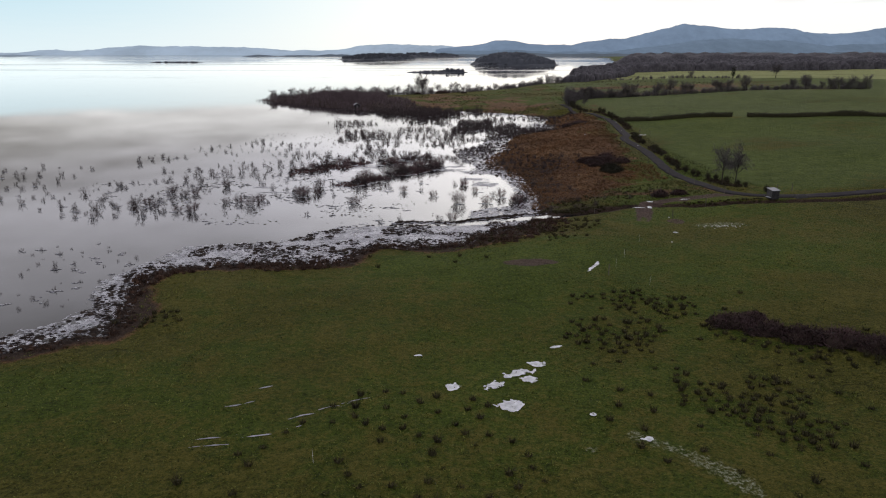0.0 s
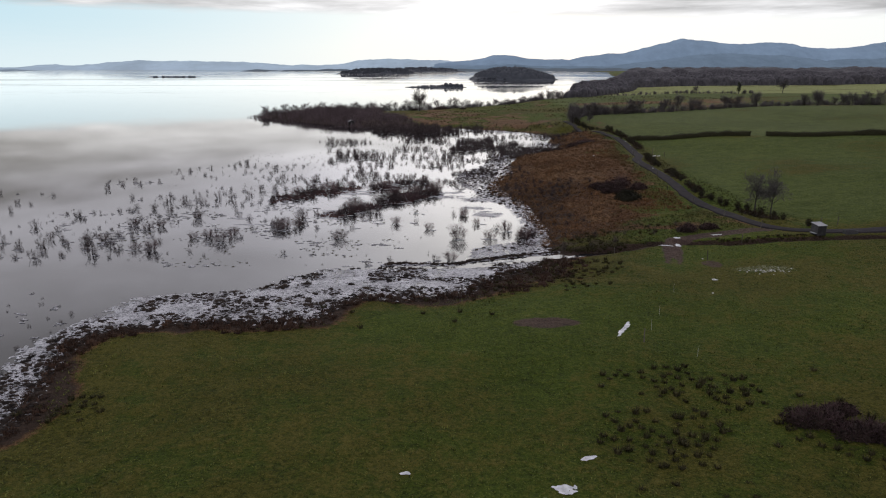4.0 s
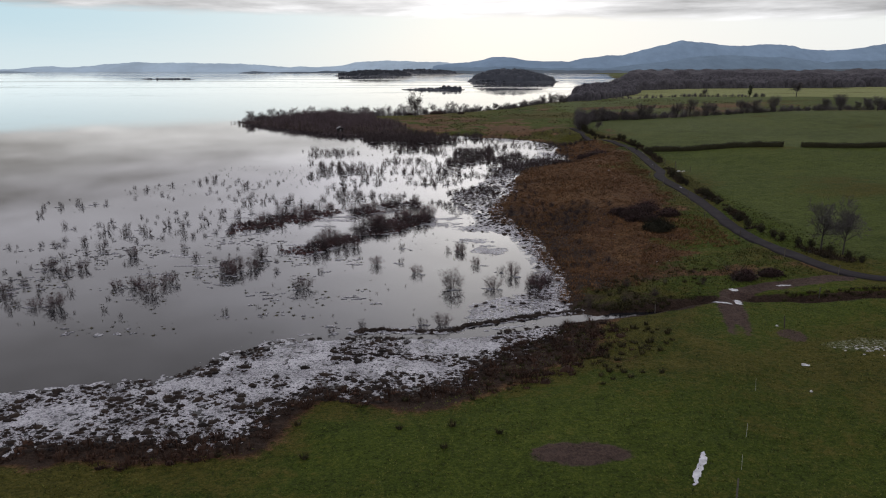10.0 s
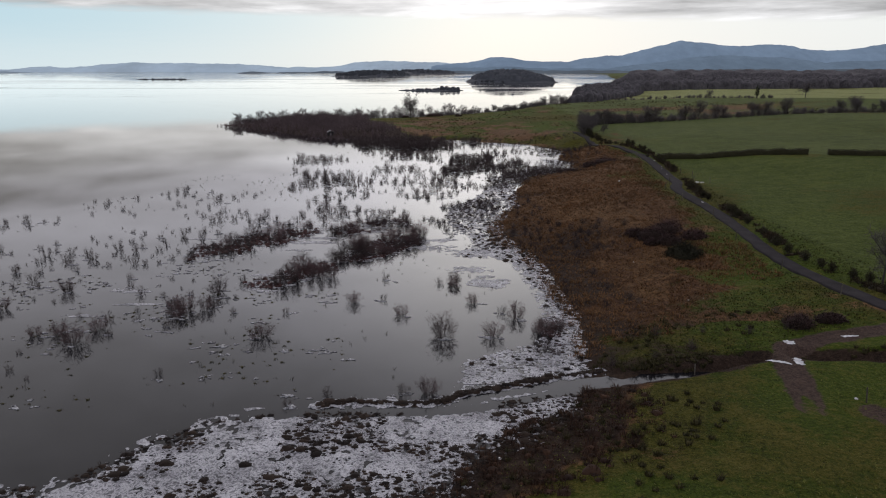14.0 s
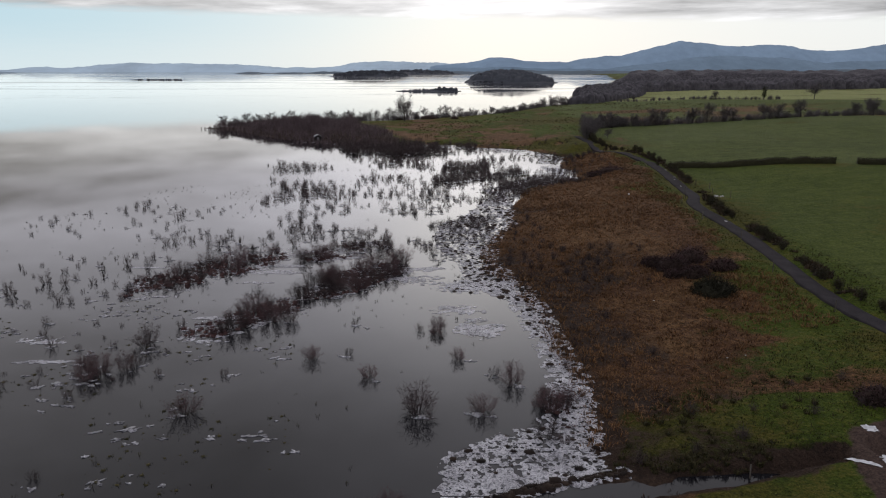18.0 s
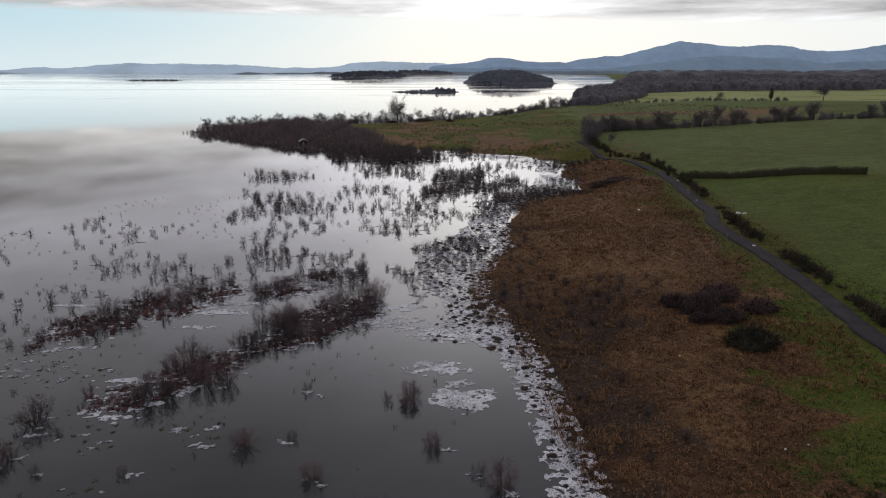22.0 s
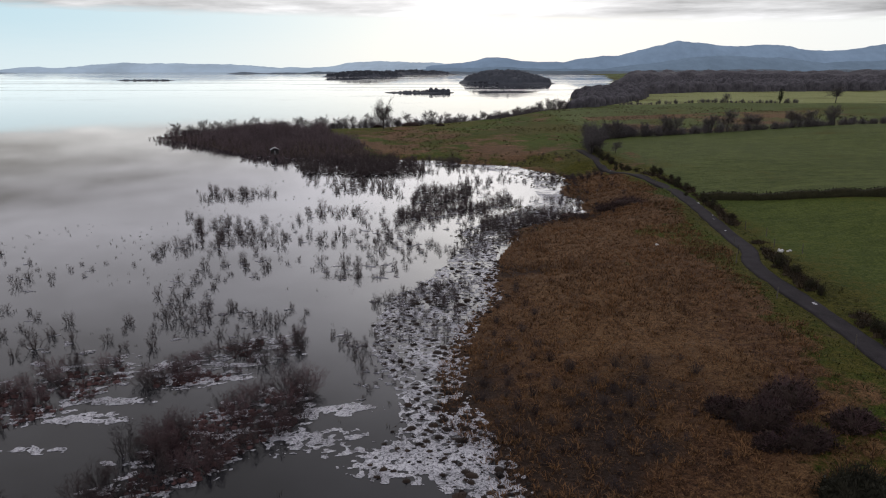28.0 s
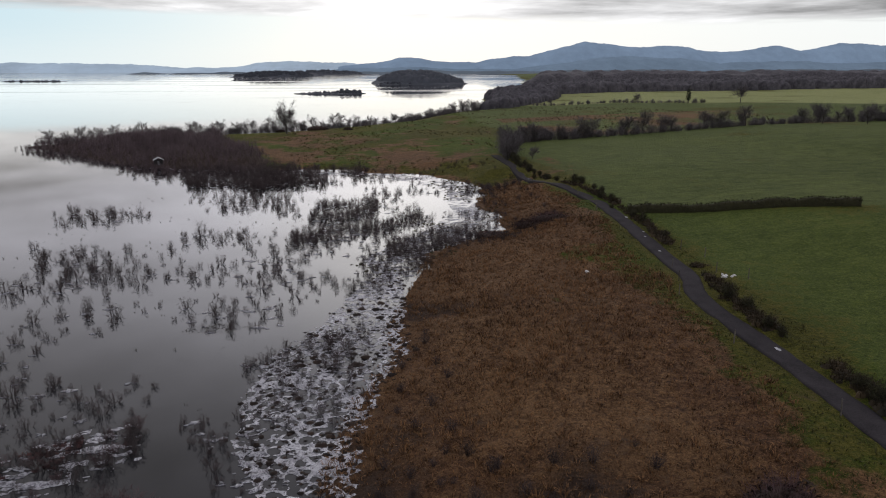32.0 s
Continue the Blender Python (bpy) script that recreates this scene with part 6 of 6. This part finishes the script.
def mound(name, x, y, rx, ry, h, seed, label, mat=None, twigs=260, turn=0):
    rng = np.random.default_rng(seed)
    ob = new(name)
    v, f = dome(rng, rx * 0.86, ry * 0.86, h * 0.8, seed)
    piece("thicket_core", v * 0.9, f, mat or GORSE, ob, soft=True)
    u = rng.normal(0, 1, (900, 3))
    u[:, 2] = np.abs(u[:, 2])
    u /= np.linalg.norm(u, axis=1, keepdims=True)
    lump = 1 + 0.22 * np.sin(4 * u[:, :1] + seed) * np.cos(5 * u[:, 1:2])
    c = u * np.array([rx, ry, h]) * rng.uniform(0.68, 1.0, (900, 1)) * lump
    a_, b_ = rng.normal(0, 0.09, (900, 3)), rng.normal(0, 0.09, (900, 3))
    tagged(piece("leaf_cover", np.stack([c - a_, c + a_, c + b_], 1).reshape(-1, 3), np.arange(2700).reshape(-1, 3), mat or GORSE, ob), kind="stuff")
    u = rng.normal(0, 1, (twigs * 2, 3))
    u[:, 2] = np.abs(u[:, 2])
    u /= np.linalg.norm(u, axis=1, keepdims=True)
    p0 = u * np.array([rx, ry, h]) * rng.uniform(0.6, 0.85, (twigs * 2, 1))
    way = u + rng.normal(0, 0.5, (twigs * 2, 3)) + np.array([0, 0, 0.5])
    p1 = p0 + way * (h * rng.uniform(0.12, 0.34, (twigs * 2, 1)))
    tagged(piece("briar_tangle", *prisms(p0, p1, np.full(twigs * 2, 0.022), np.full(twigs * 2, 0.008)), TWIG_RED if mat is None else mat, ob), kind="stuff")
    ob.matrix_basis = pose(x, y, at_ground(x, y), 0, 0, turn)
    return tagged(ob, label, "bush", "scrub mounds")


for k, (x, y, rx, ry, h) in enumerate(((31.6, 146.2, 2.4, 1.7, 1.6), (34.6, 148.6, 2.3, 1.8, 1.8), (29.8, 147.8, 1.6, 1.2, 1.1), (33.4, 143.4, 2.0, 1.3, 1.1), (37.2, 145.0, 1.9, 1.3, 1.2),
                                       (30.8, 143.4, 1.2, 0.9, 0.8), (42.5, 221.5, 3.8, 2.2, 1.3), (38.8, 221, 2.6, 1.8, 1.0), (33, 220, 3.5, 2.4, 0.8), (35.6, 112.4, 1.4, 1.1, 1.1), (39, 113.2, 1.5, 0.9, 0.8))):
    mound("bramble_mound", x, y, rx, ry, h, 300 + k, "dark tangled bramble mound in the brown bog")
mound("evergreen_bush", 33.5, 138.0, 2.7, 1.8, 1.7, 330, "rounded dark evergreen bush in brown bog sedge", mat=EVERGREEN, twigs=520)
for k, (x, y, rx, ry, h) in enumerate(((25.6, 57.4, 2.3, 1.3, 1.0), (27.8, 55.6, 2.2, 1.2, 1.0), (30.4, 54.0, 2.4, 1.4, 1.1), (33.0, 53.2, 2.3, 1.6, 1.2), (35.2, 51.6, 2.2, 1.5, 1.1), (37.4, 50.2, 2.0, 1.3, 1.0), (28.0, 58.6, 1.4, 0.7, 0.6))):
    mound("bramble_mound", x, y, rx, ry, h, 340 + k, "low dark brown bramble patch spreading in the pasture", twigs=420)
for k, (x, y, rx, ry, h) in enumerate(((-2, 400, 5, 2.2, 1.8), (10, 396, 2, 1.2, 0.9), (-16, 396, 2, 1.2, 1.0))):
    mound("gorse_bush", x, y, rx, ry, h, 360 + k, "dark rounded gorse bush on rough lakeside pasture")

# ---- hedges and bushes of the lane ----


def hedge(points, h, w, seed, label):
    """A clipped hedge: a dense lumpy body with leaves and twigs standing out of it."""
    rng = np.random.default_rng(seed)
    line = np.array(points, float)
    seg = np.concatenate([[0], np.cumsum(np.linalg.norm(np.diff(line, axis=0), axis=1))])
    s = np.arange(0, seg[-1], 0.5)
    c = np.stack([np.interp(s, seg, line[:, 0]), np.interp(s, seg, line[:, 1])], 1)
    t = np.gradient(c, axis=0)
    t /= np.linalg.norm(t, axis=1, keepdims=True)
    nrm = np.stack([t[:, 1], -t[:, 0]], 1)
    g = ground_z(c[:, 0], c[:, 1])
    hh = h * (1 + 0.5 * fbm(s, s * 0, 3.0, 4, seed))
    prof = [(-1, -0.1), (-1, 0.35), (-0.9, 0.8), (-0.5, 1.0), (0.5, 1.0), (0.9, 0.8), (1, 0.35), (1, -0.1)]
    rows = []
    for k, (a, b) in enumerate(prof):
        e = w / 2 * a * (1 + 0.3 * fbm(s, s * 0 + 9 * k, 1.2, 3, seed + k))
        q = c + nrm * e[:, None]
        rows.append(np.stack([q[:, 0], q[:, 1], g + hh * b * (1 + 0.12 * fbm(s, s * 0 + 5 * k, 0.8, 2, seed + 31))], 1))
    v = np.stack(rows, 1)
    n, m = v.shape[:2]
    i = np.arange(n * m).reshape(n, m)
    quads = np.stack([i[:-1, :-1], i[1:, :-1], i[1:, 1:], i[:-1, 1:]], -1).reshape(-1, 4)
    ends = np.array([i[0], i[-1][::-1]])
    ob = piece("clipped_hedge", v.reshape(-1, 3), [quads, ends], HEDGE, soft=True)
    cnt = int(seg[-1] * 160)
    k, j = rng.integers(0, n, cnt), rng.integers(0, m, cnt)
    p = v[k, j] + rng.normal(0, 0.13, (cnt, 3))
    d = rng.normal(0, 1, (cnt, 3)) + np.array([0, 0, 0.8])
    d /= np.linalg.norm(d, axis=1, keepdims=True)
    o = np.cross(d, rng.normal(0, 1, (cnt, 3)))
    o /= np.linalg.norm(o, axis=1, keepdims=True)
    sz = rng.uniform(0.06, 0.17, (cnt, 1))
    lv = np.stack([p - o * sz * 0.6, p + o * sz * 0.6, p + d * sz * 2], 1).reshape(-1, 3)
    tagged(piece("leafy_skin", lv, np.arange(3 * cnt).reshape(-1, 3), HEDGE, ob), kind="stuff")
    tagged(ob, label, "hedge", "clipped field hedges")


hedge([(55, 221.4), (64.8, 217.7), (75, 213.6), (86.2, 209.6)], 1.15, 1.2, 402, "long clipped dark hedge between two green fields")
hedge([(89.9, 208.6), (105, 203.6), (126, 197)], 1.1, 1.2, 403, "clipped dark hedge beyond a gap in the field boundary")

LANE_BUSHES = [(49.4, 181.0, 1.7), (49.6, 177.5, 1.5), (48.6, 172.5, 1.3), (48.7, 170.6, 1.1), (48.4, 160.5, 1.5), (48.1, 158.4, 1.7), (48.0, 156.2, 1.5), (47.6, 152.0, 1.4), (46.8, 145.0, 1.3), (46.4, 140.2, 1.3),
               (46.4, 137.0, 1.4), (46.8, 133.4, 1.4), (47.2, 130.4, 1.3), (47.5, 128.6, 1.2), (48.4, 126.0, 1.2), (49.2, 124.2, 1.2), (50.0, 121.2, 1.3), (50.9, 118.6, 1.1), (51.4, 116.6, 0.9), (53.2, 112.6, 1.2)]
LANE_BUSHES += [(54.4, 246.6, 1.9), (55.4, 245.4, 1.7), (56.0, 240.0, 1.3), (56.4, 237.0, 1.3), (51.9, 250.5, 1.1), (51.6, 262, 1.3), (51.4, 266, 1.3), (51.6, 272, 1.2), (52.2, 278, 1.6), (54.6, 214.5, 1.5), (54.3, 217.6, 1.4), (53.9, 205.5, 1.1)]
LANE_BUSHES += [(54.6, 233, 1.7), (55.4, 229.6, 1.5), (51.4, 256, 1.6), (51.2, 270, 2.0), (51.0, 281, 2.4), (51.6, 287, 2.6), (52.4, 293, 2.2), (53.6, 224.6, 1.0), (50.6, 276, 1.5), (50.4, 262, 1.2)]
rng = np.random.default_rng(91)
shapes = shrub_things("lane_bush", (501, 502, 503, 504), 1.4, 1.5, 24, 420, TWIG, HEDGE, 0.022, 0.3)
for ob, s in zip(shapes, (511, 512, 513, 514)):
    piece("leaf_cover", *crown_bits(np.random.default_rng(s), (0, 0, 0.66), 0.58, 0.62, 420, 0.06), HEDGE, ob)["kind"] = "stuff"
spread_copies(shapes, [(x, y, at_ground(x, y), h / 1.4) for x, y, h in LANE_BUSHES], rng, "small dark hawthorn bush beside the lane", "bush", "bushes along the lane")
BANK_BROWN = varied("bank_bracken", (0.012, 0.010, 0.006), (0.058, 0.040, 0.021), 0.4, by="island")
lane_trees = tree_things("roadside_tree", (521, 522), 5.6, 0.40, BARK, WOOD_FAR, r=0.10, levels=5, kids=(6, 5, 4, 3), twig=0.012)
spread_copies(lane_trees, [(49.8, 122.9, at_ground(49.8, 122.9), 1.25), (51.2, 120.4, at_ground(51.2, 120.4), 1.1)], rng, "leafless roadside tree beside the lane", "tree", "roadside trees")

# ---- rough growth on the bank beside the lane ----
bank = np.array([(54, 112.4), (50.4, 116), (48.6, 122), (47.2, 131), (47.0, 139), (48.0, 150), (48.9, 163), (49.0, 176), (51, 187), (52.8, 198), (54.4, 214), (55.4, 229), (54.8, 240), (52.2, 250), (51.8, 268), (52.0, 286)])
seg = np.concatenate([[0], np.cumsum(np.linalg.norm(np.diff(bank, axis=0), axis=1))])
s = rng.uniform(0, seg[-1], 1500)
pts = np.stack([np.interp(s, seg, bank[:, 0]), np.interp(s, seg, bank[:, 1])], 1) + rng.normal(0, 0.45, (1500, 2))
pts = pts[(fbm(pts[:, 0], pts[:, 1], 6.0, 3, 58) > -0.10) & (to_line(pts[:, 0], pts[:, 1], LANE) > 1.6)]
hh = 0.75 * (1 + 1.2 * fbm(pts[:, 0], pts[:, 1], 4.0, 2, 59)) * rng.uniform(0.5, 1.3, len(pts))
g = tufts_at(pts)
v, f = joined([blades(g, 22, hh * 0.9, 0.8, 0.05, rng, 0.9), lumps(g, hh * 0.42, hh * 0.30, rng)])
tagged(piece("lane_bank_growth", v, f, BANK_BROWN), "brown dead bracken and briars on the lane bank", "undergrowth", kind="stuff")

# ---- fence posts ----


def post_shape(h):
    bm = bmesh.new()
    bmesh.ops.create_cone(bm, cap_ends=True, segments=8, radius1=0.055, radius2=0.048, depth=h, matrix=Matrix.Translation((0, 0, h / 2 - 0.25)))
    bmesh.ops.bevel(bm, geom=[e for e in bm.edges if all(v.co.z > h / 2 - 0.26 for v in e.verts)], offset=0.02, segments=1, affect="EDGES")
    me = bpy.data.meshes.new("fence_post")
    bm.to_mesh(me)
    bm.free()
    me.materials.append(POST)
    return me


post_mesh = post_shape(1.5)
POSTS = [(46.0, 112.0), (45.0, 182.6), (48.9, 192.5), (54.9, 186.4), (50.4, 223), (44.6, 157.4), (43.9, 170), (47.4, 187.6), (53.6, 200), (54.8, 196), (52.8, 189.5), (44.0, 120.5), (42.8, 131), (42.2, 143),
         (52.2, 238), (47.2, 251), (54.8, 112.2), (57.4, 112.6), (33.0, 97.4), (17.7, 71.1), (23.2, 104.8), (41.0, 106.4)]
for x, y in POSTS:
    ob = new("fence_post", post_mesh)
    ob.matrix_basis = pose(x, y, at_ground(x, y), rng.uniform(-4, 4), rng.uniform(-4, 4), rng.uniform(0, 360))
    tagged(ob, "weathered wooden fence post", "post", "fence posts")

STAKE = varied("pale_plastic", (0.42, 0.42, 0.38), (0.60, 0.60, 0.55), 3.0, 0.5, 0.3)
stake_v, stake_f = joined([prisms([(0, 0, -0.2), (0, 0, 0.98)], [(0, 0, 0.98), (0.02, 0, 1.05)], [0.011, 0.010], [0.010, 0.004], 5), prisms([(0, -0.05, 0.55)], [(0, 0.05, 0.55)], [0.012], [0.012], 4)])
stake_mesh = fast_mesh("fence_stake", stake_v, stake_f)
stake_mesh.materials.append(STAKE)
for x, y in ((21.0, 77.6), (19.2, 74.0), (21.2, 67.8), (-8.0, 36.4), (24.6, 84.4)):
    ob = new("fence_stake", stake_mesh)
    ob.matrix_basis = pose(x, y, at_ground(x, y), rng.uniform(-5, 5), rng.uniform(-5, 5), rng.uniform(0, 360))
    tagged(ob, "thin pale electric fence stake standing in pasture", "stake", "fence stakes")

# ---- stones, spoil and pale litter ----


def rock(name, x, y, size, seed, label, mat=None, flat=0.6, z=None):
    rng_ = np.random.default_rng(seed)
    bm = bmesh.new()
    bmesh.ops.create_icosphere(bm, subdivisions=2, radius=1.0)
    for v in bm.verts:
        k = 1 + 0.35 * noise.noise(v.co * 1.3 + Vector((seed * 3.1, 0, 0))) + rng_.uniform(-0.05, 0.05)
        v.co = Vector((v.co.x * size * k, v.co.y * size * 0.75 * k, v.co.z * size * flat * k))
    me = bpy.data.meshes.new(name)
    bm.to_mesh(me)
    bm.free()
    me.materials.append(mat or STONE)
    ob = new(name, me)
    ob.matrix_basis = pose(x, y, (at_ground(x, y) if z is None else z) + size * flat * 0.35, 0, 0, rng_.uniform(0, 360))
    return tagged(ob, label, "stone", "loose stones")


rock("boulder", 38.9, 193.6, 0.34, 601, "pale limestone boulder lying in brown bog sedge")
for k, (x, y, s) in enumerate(((52.6, 187.4, 0.34), (53.1, 187.9, 0.27), (53.6, 187.5, 0.24), (53.0, 188.5, 0.2), (54.1, 187.9, 0.22))):
    rock("boulder", x, y, s, 610 + k, "pale limestone boulder in a heap by the lane")
for k in range(46):
    u, w = rng.normal(0, 1), rng.normal(0, 1)
    rock("pale_stone", 37.9 + u * 1.5, 91.9 + w * 0.8, rng.uniform(0.05, 0.13), 640 + k, "pale stone scattered on the pasture", flat=0.35)
for k, (x, y, s) in enumerate(((30.6, 89.0, 0.22), (28.7, 84.2, 0.15), (28.2, 121, 0.10), (30, 121.6, 0.09), (26.6, 136.6, 0.13), (32.6, 98, 0.16))):
    rock("pale_stone", x, y, s, 700 + k, "pale stone lying in rough grass", flat=0.5)
for k, (x, y) in enumerate(((52.4, 247.2), (49.3, 262.5), (53.2, 217.5), (51.5, 206.4), (52.2, 208.6), (50.6, 199.6), (46.8, 168.2), (52.9, 236))):
    v, f = contour(-0.9, 0.9, -0.9, 0.9, 0.08, lambda gx, gy: 0.20 - np.hypot(gx * 1.5, gy * 0.7) + 0.3 * fbm(gx + 5 * k, gy, 0.6, 3, 5))
    base = at_ground(x, y) + 0.21
    v, f = largest(v, f)
    ob = piece("frozen_puddle", np.concatenate([v, np.zeros((len(v), 1))], 1), f, ICE)
    ob.matrix_basis = pose(x, y, base)
    tagged(ob, "white frozen puddle at the edge of the lane", "ice", "frozen puddles")

# ---- floating mat of reed ----
REED_MAT = varied("grey_drowned_reed", (0.030, 0.026, 0.022), (0.115, 0.100, 0.085), 1.5, by="island")
pts = poisson([(-5.2, 185.4), (-2, 184.2), (1.2, 185.6), (-1.4, 187.2), (-4, 187)], 0.32, rng, 900)
v, f = blades(np.concatenate([pts, np.zeros((len(pts), 1))], 1), 14, rng.uniform(0.06, 0.17, len(pts)), 0.6, 0.06, rng, 2.4)
tagged(piece("reed_mat", v, f, REED_MAT), "low floating mat of dead reed in the flood water", "reeds")
pts = poisson([(-4, 178), (3, 177), (6, 182), (-1, 184)], 0.55, rng, 500)
v, f = blades(np.concatenate([pts, np.zeros((len(pts), 1))], 1), 7, rng.uniform(0.04, 0.12, len(pts)), 0.6, 0.05, rng, 2.2)
tagged(piece("reed_mat", v, f, REED_MAT), "thin drowned reed bed just breaking the water", "reeds")

# ---- hut on the water's edge ----


def box(bm, x0, x1, y0, y1, z0, z1, bevel=0.0):
    made = bmesh.ops.create_cube(bm, size=1.0, matrix=Matrix.Translation(((x0 + x1) / 2, (y0 + y1) / 2, (z0 + z1) / 2)) @ Matrix.Diagonal((x1 - x0, y1 - y0, z1 - z0, 1)))
    if bevel:
        edges = {e for v in made["verts"] for e in v.link_edges}
        bmesh.ops.bevel(bm, geom=list(edges), offset=bevel, segments=1, affect="EDGES")


def part(name, bm, mat, parent=None, label=""):
    me = bpy.data.meshes.new(name)
    bm.normal_update()
    bm.to_mesh(me)
    bm.free()
    me.materials.append(mat)
    ob = new(name, me)
    ob.parent = parent
    return tagged(ob, label)


def boxes(name, mat, parent, *rows, bevel=0.02, label=""):
    bm = bmesh.new()
    for r in rows:
        box(bm, *r, bevel=bevel)
    return part(name, bm, mat, parent, label)


BOARDS = varied("dark_boards", (0.020, 0.020, 0.020), (0.055, 0.052, 0.050), 2.0, relief=0.3, size=0.1)
SHEET = varied("pale_metal_sheet", (0.16, 0.165, 0.17), (0.32, 0.32, 0.33), 1.5, 0.5, 0.4)
GREY_PANEL = varied("weathered_grey_panel", (0.040, 0.038, 0.038), (0.095, 0.090, 0.088), 1.2, 0.7, 0.3, relief=0.2, size=0.2)

hut = new("boat_hut")
for x in (-1.2, 1.2):
    for y in (-1.0, 1.0):
        boxes("stilt", POST, hut, (x - 0.08, x + 0.08, y - 0.08, y + 0.08, -0.8, 0.75))
boxes("deck", POST, hut, (-1.45, 1.45, -1.6, 1.25, 0.72, 0.86))
boxes("back_wall", BOARDS, hut, (-1.3, 1.3, 1.0, 1.1, 0.86, 2.6))
for x in (-1.3, 1.2):
    boxes("side_wall", BOARDS, hut, (x, x + 0.1, -1.0, 1.0, 0.86, 2.6))
boxes("front_wall", BOARDS, hut, (-1.2, -0.45, -1.1, -1.0, 0.86, 2.6), (0.45, 1.2, -1.1, -1.0, 0.86, 2.6), (-0.45, 0.45, -1.1, -1.0, 2.2, 2.6))
door = boxes("door", SHEET, hut, (-0.42, 0.2, -1.04, -1.0, 0.9, 2.18), label="pale weathered door")
boxes("door_handle", BOARDS, door, (0.06, 0.12, -1.09, -1.04, 1.5, 1.62), bevel=0.008)
bm = bmesh.new()
for sx in (-1, 1):
    a = [bm.verts.new(p) for p in ((0, -1.45, 3.35), (0, 1.35, 3.35), (sx * 1.65, 1.35, 2.5), (sx * 1.65, -1.45, 2.5))]
    b = [bm.verts.new(v.co + Vector((0, 0, -0.08))) for v in a]
    for q in (a, b[::-1], *[(a[i], b[i], b[(i + 1) % 4], a[(i + 1) % 4]) for i in range(4)]):
        bm.faces.new(q)
part("roof", bm, SHEET, hut, "pale metal sheet roof")
hut.matrix_basis = pose(-39.0, 307.5, 0, 0, 0, 18) @ Matrix.Diagonal((0.82, 0.82, 0.82, 1))
tagged(hut, "small dark hut on stilts with a pale roof beside the lake", "hut")

# ---- shelter by the lane's bend ----
shed = new("field_shelter")
boxes("side_panel", GREY_PANEL, shed, (-1.0, -0.94, -0.9, 0.9, 0.25, 1.75))
boxes("side_panel", GREY_PANEL, shed, (0.94, 1.0, -0.9, 0.9, 0.25, 1.75))
boxes("back_panel", GREY_PANEL, shed, (-0.94, 0.94, 0.84, 0.9, 0.25, 1.85))
boxes("front_panel", BOARDS, shed, (-0.94, 0.94, -0.9, -0.84, 0.25, 1.7))
bm = bmesh.new()
a = [bm.verts.new(p) for p in ((-1.12, -1.05, 1.74), (1.12, -1.05, 1.74), (1.12, 1.05, 2.02), (-1.12, 1.05, 2.02))]
b = [bm.verts.new(v.co + Vector((0, 0, -0.07))) for v in a]
for q in (a, b[::-1], *[(a[i], b[i], b[(i + 1) % 4], a[(i + 1) % 4]) for i in range(4)]):
    bm.faces.new(q)
part("roof", bm, SHEET, shed, "pale sloping sheet roof")
boxes("base", BOARDS, shed, (-1.0, 1.0, -0.9, 0.9, 0.0, 0.25))
boxes("ledge", SHEET, shed, (-1.55, -1.0, -0.8, 0.6, 0.35, 0.45), label="pale ledge")
shed.matrix_basis = pose(51.8, 107.3, at_ground(51.8, 107.3) - 0.02, 0, 0, 12) @ Matrix.Diagonal((0.66, 0.75, 0.82, 1))
tagged(shed, "small grey boxy field shelter with a sloping pale roof", "shelter")
trough = new("water_trough")
boxes("trough_side", GREY_PANEL, trough, (-0.9, 0.9, -0.4, -0.32, 0, 0.55), (-0.9, 0.9, 0.32, 0.4, 0, 0.55))
boxes("trough_end", GREY_PANEL, trough, (-0.9, -0.82, -0.32, 0.32, 0, 0.55), (0.82, 0.9, -0.32, 0.32, 0, 0.55))
boxes("trough_floor", BOARDS, trough, (-0.82, 0.82, -0.32, 0.32, 0.02, 0.1))
trough.matrix_basis = pose(56.6, 107.9, at_ground(56.6, 107.9), 0, 0, 5)
tagged(trough, "low grey trough on the verge beside a shelter", "trough")

# ---- small bare shrubs and dead stalks in the bog ----
bog_shrubs = shrub_things("bog_shrub", (801, 802, 803), 1.2, 1.5, 18, 260, TWIG, TWIG, 0.011, 0.3)
spots = np.concatenate([poisson([(18, 144), (30, 142), (30, 156), (20, 158)], 2.2, rng, 300), poisson([(13, 146), (20, 140), (25, 149), (18, 160), (13, 156)], 1.5, rng, 300), poisson([(14, 120), (22, 118), (24, 130), (16, 138)], 3.6, rng, 200),
                        poisson([(12, 152), (18, 150), (20, 182), (16, 180)], 2.6, rng, 200), poisson([(26, 214), (46, 214), (46, 232), (32, 228)], 3.2, rng, 200),
                        poisson([(34, 240), (46, 240), (46, 268), (40, 266)], 2.4, rng, 200), poisson([(16, 105.5), (30, 108), (40, 113), (34, 118), (18, 110)], 3.4, rng, 200)])
spread_copies(bog_shrubs, [(x, y, at_ground(x, y), rng.uniform(0.5, 1.1)) for x, y in spots], rng, "small bare grey shrub in brown bog sedge", "bush", "shrubs in the bog")
